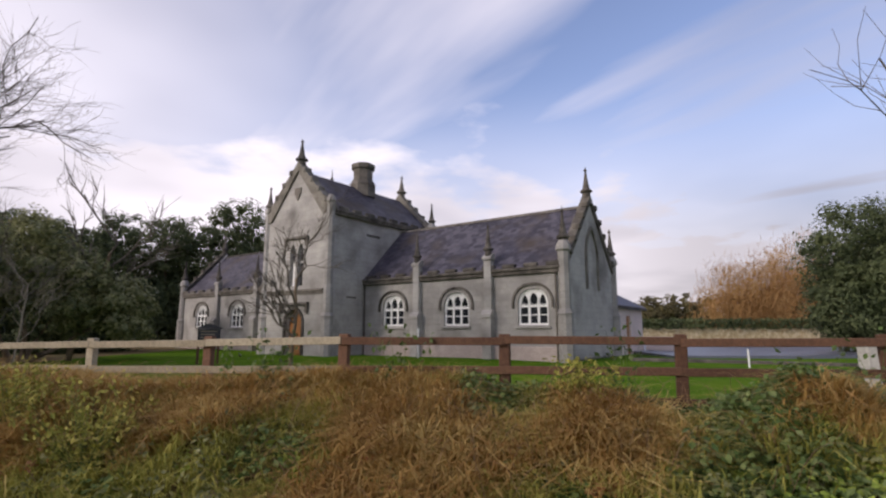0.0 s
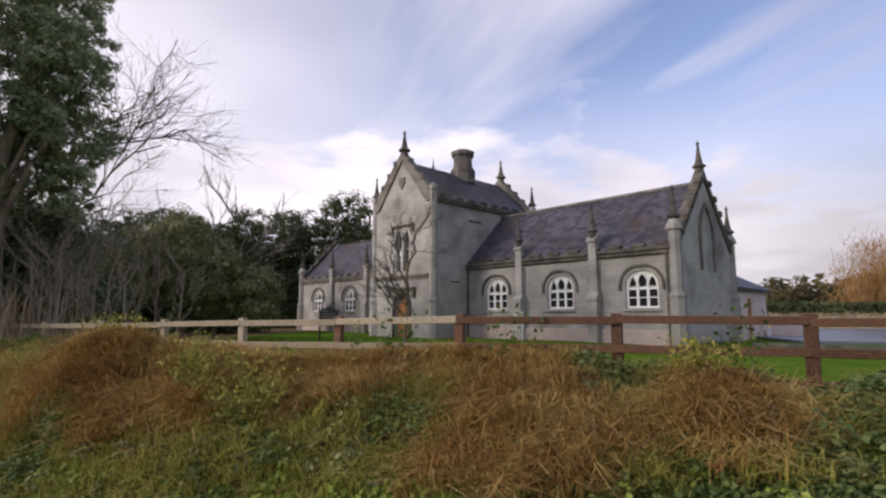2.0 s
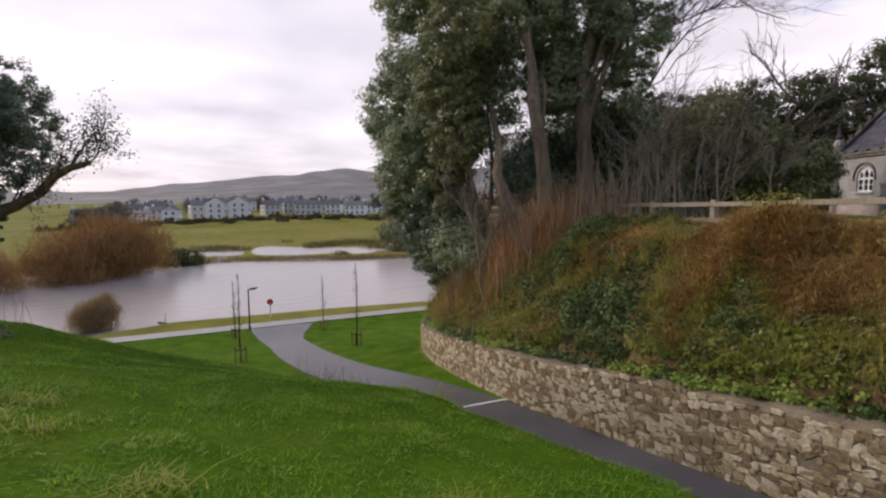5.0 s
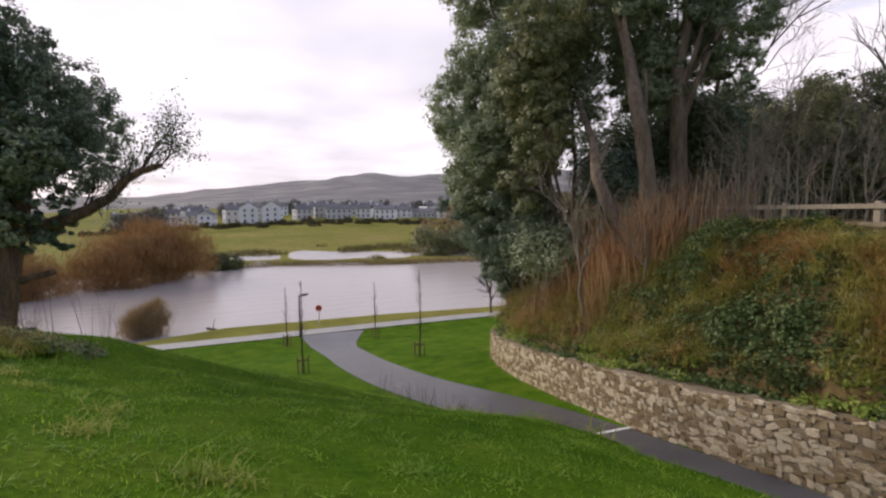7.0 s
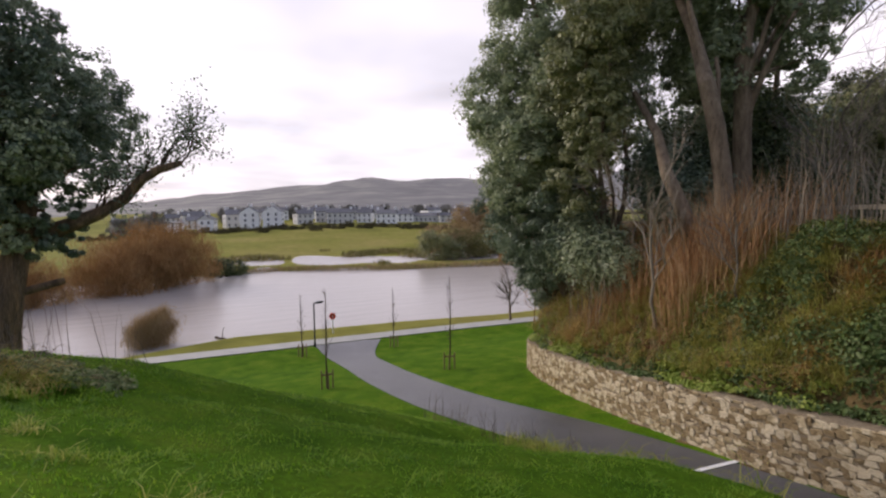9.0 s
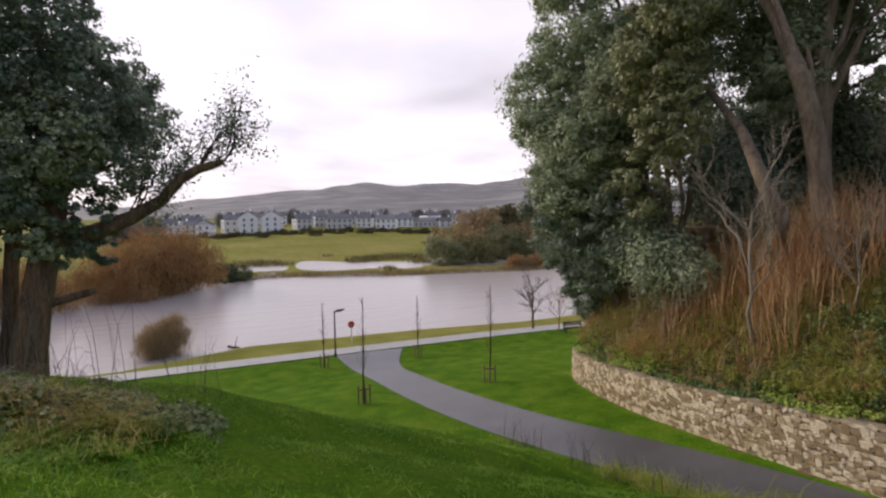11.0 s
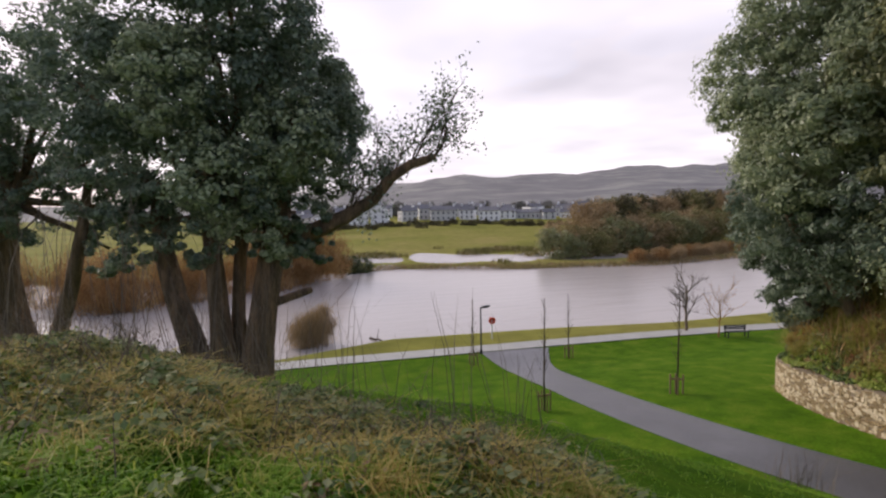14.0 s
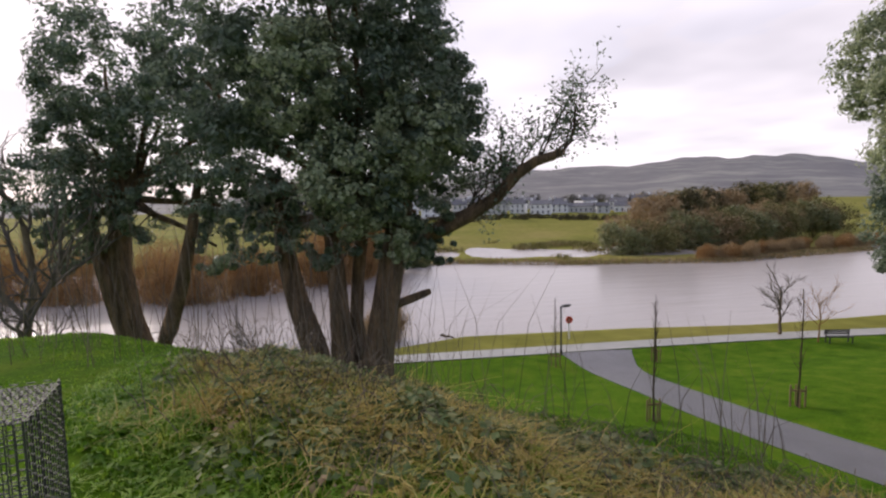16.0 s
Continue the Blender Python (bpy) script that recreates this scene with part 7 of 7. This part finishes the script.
def brow_tufts(name, n, half, per, spread, length, width, mat, label, dx, dy, lean=1.0, droop=0.8, category="bank grass"):
    cx, cy = brow_points(n, half)
    x = np.repeat(cx + dx, per) + rng.normal(size=n * per) * spread
    y = np.repeat(cy + dy, per) + rng.normal(size=n * per) * spread
    return blades(name, x, y, length, width, mat, label, lean, droop, category, 0.9 * np.maximum(mound(x, y), 0))


brow_heaps("brow_brambles", 640, 1.35, 50, 0.19, 0.056, M["brow_bramble"], "low grey-green bramble tangle on the brow of the lawn", -0.35, 0.25)
brow_heaps("brow_dead_leaves", 200, 1.2, 30, 0.16, 0.042, M["reed"], "brown dead bramble leaves on the brow", -0.2, 0.1, 0.9)
brow_heaps("brow_nettles", 260, 1.9, 40, 0.12, 0.042, M["blade_deep"], "deep green nettles and docks at the foot of the tangle", 0.75, -0.35, 0.5)
brow_tufts("brow_green_grass", 640, 2.1, 42, 0.09, 0.085, 0.008, M["blade"], "rough green grass growing through the tangle", 0.75, -0.4)
brow_tufts("brow_rough_grass", 130, 1.3, 46, 0.09, 0.17, 0.006, M["olive_blade"], "long olive winter grass lying over the brow", 0.35, -0.1)
M["pale_straw"] = material("pale_straw", [(0.34, 0.25, 0.05), (0.52, 0.38, 0.095), (0.64, 0.49, 0.17)], 0.6, 0.8, 0, 8, 0.2, island=0.5, trans=0.3)
brow_tufts("brow_dead_grass", 150, 1.0, 55, 0.13, 0.21, 0.005, M["pale_straw"], "flattened straw-coloured dead grass on the brow", 0.2, -0.05, 1.2, 0.9)
x, y = brow_points(420, 1.3)
canes("brow_canes", x - 0.1, y, 6, 0.5, M["dead"], "tangled dry bramble stems on the brow", 0.004, 0.12)
shoots("brow_stems", 46, disc_region([(-18.7, -6.3, 0.6), (-19.2, -5.2, 0.5), (-19.4, -7.4, 0.5)]), 0.7, 1.9, M["dead"], "thin upright dead stems beyond the brow", 0.005, 0.2, category="weeds")
shoots("slope_stems", 260, disc_region([(-21.5, -10.5, 1.6), (-22.0, -13.0, 1.6), (-22.5, -8.6, 1.5)]), 1.2, 3.4, M["dead"], "dry pale stems below the trees", 0.005, 0.22, category="weeds")
shoots("lane_edge_weeds", 160, disc_region([(-18.5, 3.2, 0.8), (-16.6, 3.2, 0.6), (-21.0, 2.6, 0.8)]), 0.4, 1.1, M["dead"], "dead weed stems at the lane's edge", 0.006, 0.25, category="weeds")
# drift in the flood
drift = thing("driftwood", -54.6, -1.0, -9.55, 20, label="dark snag of driftwood caught in the flood", category="driftwood")
part("log", limb_mesh("log", [wander((-0.9, 0, 0.1), (0.9, 0.1, 0.2), 0.12, 0.06, 6, 0.05), wander((0.2, 0, 0.2), (0.5, 0.1, 1.2), 0.04, 0.01, 5, 0.05)], M["bark_dark"]), None, drift)

# weeds over the lawn's edge above the lane, and a few dead tufts in the lawn
ex = rng.uniform(-18.5, -11.0, 90)
ey = line_y(LANE, ex) - 1.55 + rng.normal(size=90) * 0.16
ti = rng.integers(0, 90, 4200)
blades("lane_edge_grass", ex[ti] + rng.normal(size=4200) * 0.12, ey[ti] + rng.normal(size=4200) * 0.12, 0.3, 0.007, M["olive_blade"], "long olive grass hanging over the lane's edge", 0.9, 0.7)
ex = rng.uniform(-16.5, -5.0, 26)
ey = 0.66 * ex + rng.uniform(-1.5, 3.6, 26)
ti = rng.integers(0, 26, 2400)
blades("lawn_dead_tufts", ex[ti] + rng.normal(size=2400) * 0.12, ey[ti] + rng.normal(size=2400) * 0.12, 0.13, 0.006, M["olive_blade"], "small olive dead tufts in the lawn", 1.1, 0.8)
# rushes standing in the flooded field
rx, ry = rng.uniform(-142, -98, 60000), rng.uniform(-40, 95, 60000)
sel = (patch(rx, ry, 0.16, 0.5) + 0.5 * rng.random(len(rx)) > 0.95)
rx, ry = rx[sel][:7000], ry[sel][:7000]
M["rush"] = material("rush_stem", [(0.13, 0.13, 0.035), (0.2, 0.18, 0.055), (0.28, 0.22, 0.09)], 0.2, 0.8, 0, 8, 0.2, island=0.4, trans=0.2)
blades("flood_rushes", rx, ry, 1.0, 0.10, M["rush"], "olive-brown rushes standing in the flooded field", 0.5, 0.4, "rushes")
# ---- the rubble stone wall, its stones last ----
def along(pts, step):
    t = np.r_[0, np.cumsum(np.hypot(*np.diff(pts, axis=0).T))]
    s = np.arange(0, t[-1], step)
    c = np.stack([np.interp(s, t, pts[:, 0]), np.interp(s, t, pts[:, 1])], -1)
    m = int(2.4 / step) | 1
    pad = np.pad(c, ((m // 2, m // 2), (0, 0)), mode="edge")
    return s, np.stack([np.convolve(pad[:, k], np.ones(m) / m, "valid") for k in (0, 1)], -1)


ws, wc2 = along(WALL[1:], 0.1)
wd = np.gradient(wc2, axis=0)
wd /= np.hypot(*wd.T)[:, None]
wn2 = np.stack([wd[:, 1], -wd[:, 0]], -1)          # away from the lane, into the bank
if wn2[len(wn2) // 3, 1] < 0:
    wn2 = -wn2


def wall_at(s):
    return np.array([np.interp(s, ws, wc2[:, 0]), np.interp(s, ws, wc2[:, 1])]), np.array([np.interp(s, ws, wn2[:, 0]), np.interp(s, ws, wn2[:, 1])])


cols = []
for off, zz in ((0.0, -0.4), (0.0, 1.30), (0.06, 1.37), (0.26, 1.41), (0.5, 1.36), (0.55, 1.1), (0.55, -0.4)):
    q = wc2 + wn2 * off
    cols.append(np.c_[q, lane_z(wc2[:, 0]) + zz + (0.015 * np.sin(ws * 5.1) + 0.012 * np.sin(ws * 11.3) if zz > 1 else 0)])
V = np.stack(cols, 1)
ii = np.arange(V.shape[0] * 7).reshape(-1, 7)
wq = np.stack([ii[:-1, :-1], ii[:-1, 1:], ii[1:, 1:], ii[1:, :-1]], -1).reshape(-1, 4)
rubble_wall = tagged(new("wall_retaining", fast_mesh("wall_retaining", V.reshape(-1, 3), wq, M["mortar"])), label="rubble stone retaining wall with rough lime mortar", category="wall", kind="structure")

# fresh green herbs and grass along the wall's crown
hi = rng.integers(10, len(wc2) - 10, 9000)
hq = wc2[hi] + wn2[hi] * rng.uniform(0.5, 1.15, 9000)[:, None]
keep = patch(hq[:, 0], hq[:, 1], 1.1, 3.0) > -0.45
blades("crown_herbs", hq[keep, 0], hq[keep, 1], 0.2, 0.013, M["herb"], "fresh green herbs and grass along the wall's crown", 0.8, 0.5, "herbs")

stone_me = []
for k in range(16):
    r = np.random.default_rng(100 + k)
    ring = [(-0.5, -0.36), (-0.08, -0.52), (0.5, -0.42), (0.5, 0.34), (0.1, 0.52), (-0.5, 0.42)]
    ring = [(a * r.uniform(0.82, 1.12) + r.normal() * 0.05, b * r.uniform(0.8, 1.12) + r.normal() * 0.05) for a, b in ring]
    back = [(a, 0.6, b) for a, b in ring]
    mid = [(a, -0.45, b) for a, b in ring]
    frn = [(a * 0.86, -1.0 + r.normal() * 0.2, b * 0.82) for a, b in ring]
    faces = [(i + o, (i + 1) % 6 + o, (i + 1) % 6 + 6 + o, i + 6 + o) for o in (0, 6) for i in range(6)] + [(12, 13, 14, 15), (12, 15, 16, 17)]
    me = mesh_from("stone", back + mid + frn, faces, M["rubble"])
    stone_me.append(me)
M["rubble_rest"] = material("rubble_stone_rest", [(0.23, 0.165, 0.085), (0.38, 0.295, 0.17), (0.55, 0.46, 0.31)], 3.0, 0.9, 0.8, 18, 0.35, island=0.8)
rest_v, rest_f, nb, made = [], [], 0, 0
z = 0.02
s_end = ws[-1] - 9.0
row = 0
while z < 1.30:
    hrow = min(rng.uniform(0.08, 0.135), 1.36 - z)
    s = 1.0 + rng.random() * 0.3
    while s < s_end:
        w = rng.uniform(0.07, 0.19) + 0.16 * rng.random() ** 3
        h = hrow
        zc = z + hrow / 2 + 0.04 * math.sin(s * 0.8 + row * 0.7) + rng.normal() * 0.03
        h *= rng.uniform(0.65, 1.3)
        tall = rng.random() < 0.2
        if tall:
            h *= 1.5
        p, nn = wall_at(s + w / 2)
        ang = math.atan2(nn[1], nn[0]) - math.pi / 2
        zz = float(lane_z(p[0])) + zc
        slope = -math.degrees(math.atan(0.166)) * math.cos(ang)
        m = pose(p[0], p[1], zz, 0, slope + rng.normal() * 10, math.degrees(ang)) @ Matrix.Diagonal((w * 1.06, 0.012 + 0.020 * rng.random(), h * 1.04, 1))
        me = stone_me[rng.integers(0, 16)]
        if -13.5 < p[0] < -7.6 and made < 300:
            ob = new("stone", me)
            ob.parent = rubble_wall
            ob.matrix_local = m
            made += 1
        else:
            vv = np.array([m @ v.co for v in me.vertices])
            rest_v.append(vv)
            rest_f += [[i + nb for i in f.vertices] for f in me.polygons]
            nb += len(vv)
        s += w + rng.uniform(0.0, 0.02)
    z += hrow
    row += 1
rest = part("stones_rest", fast_mesh("stones_rest", np.concatenate(rest_v), rest_f, M["rubble_rest"]), None, rubble_wall)
tagged(rest, label="coursed rubble stones", kind="stuff")
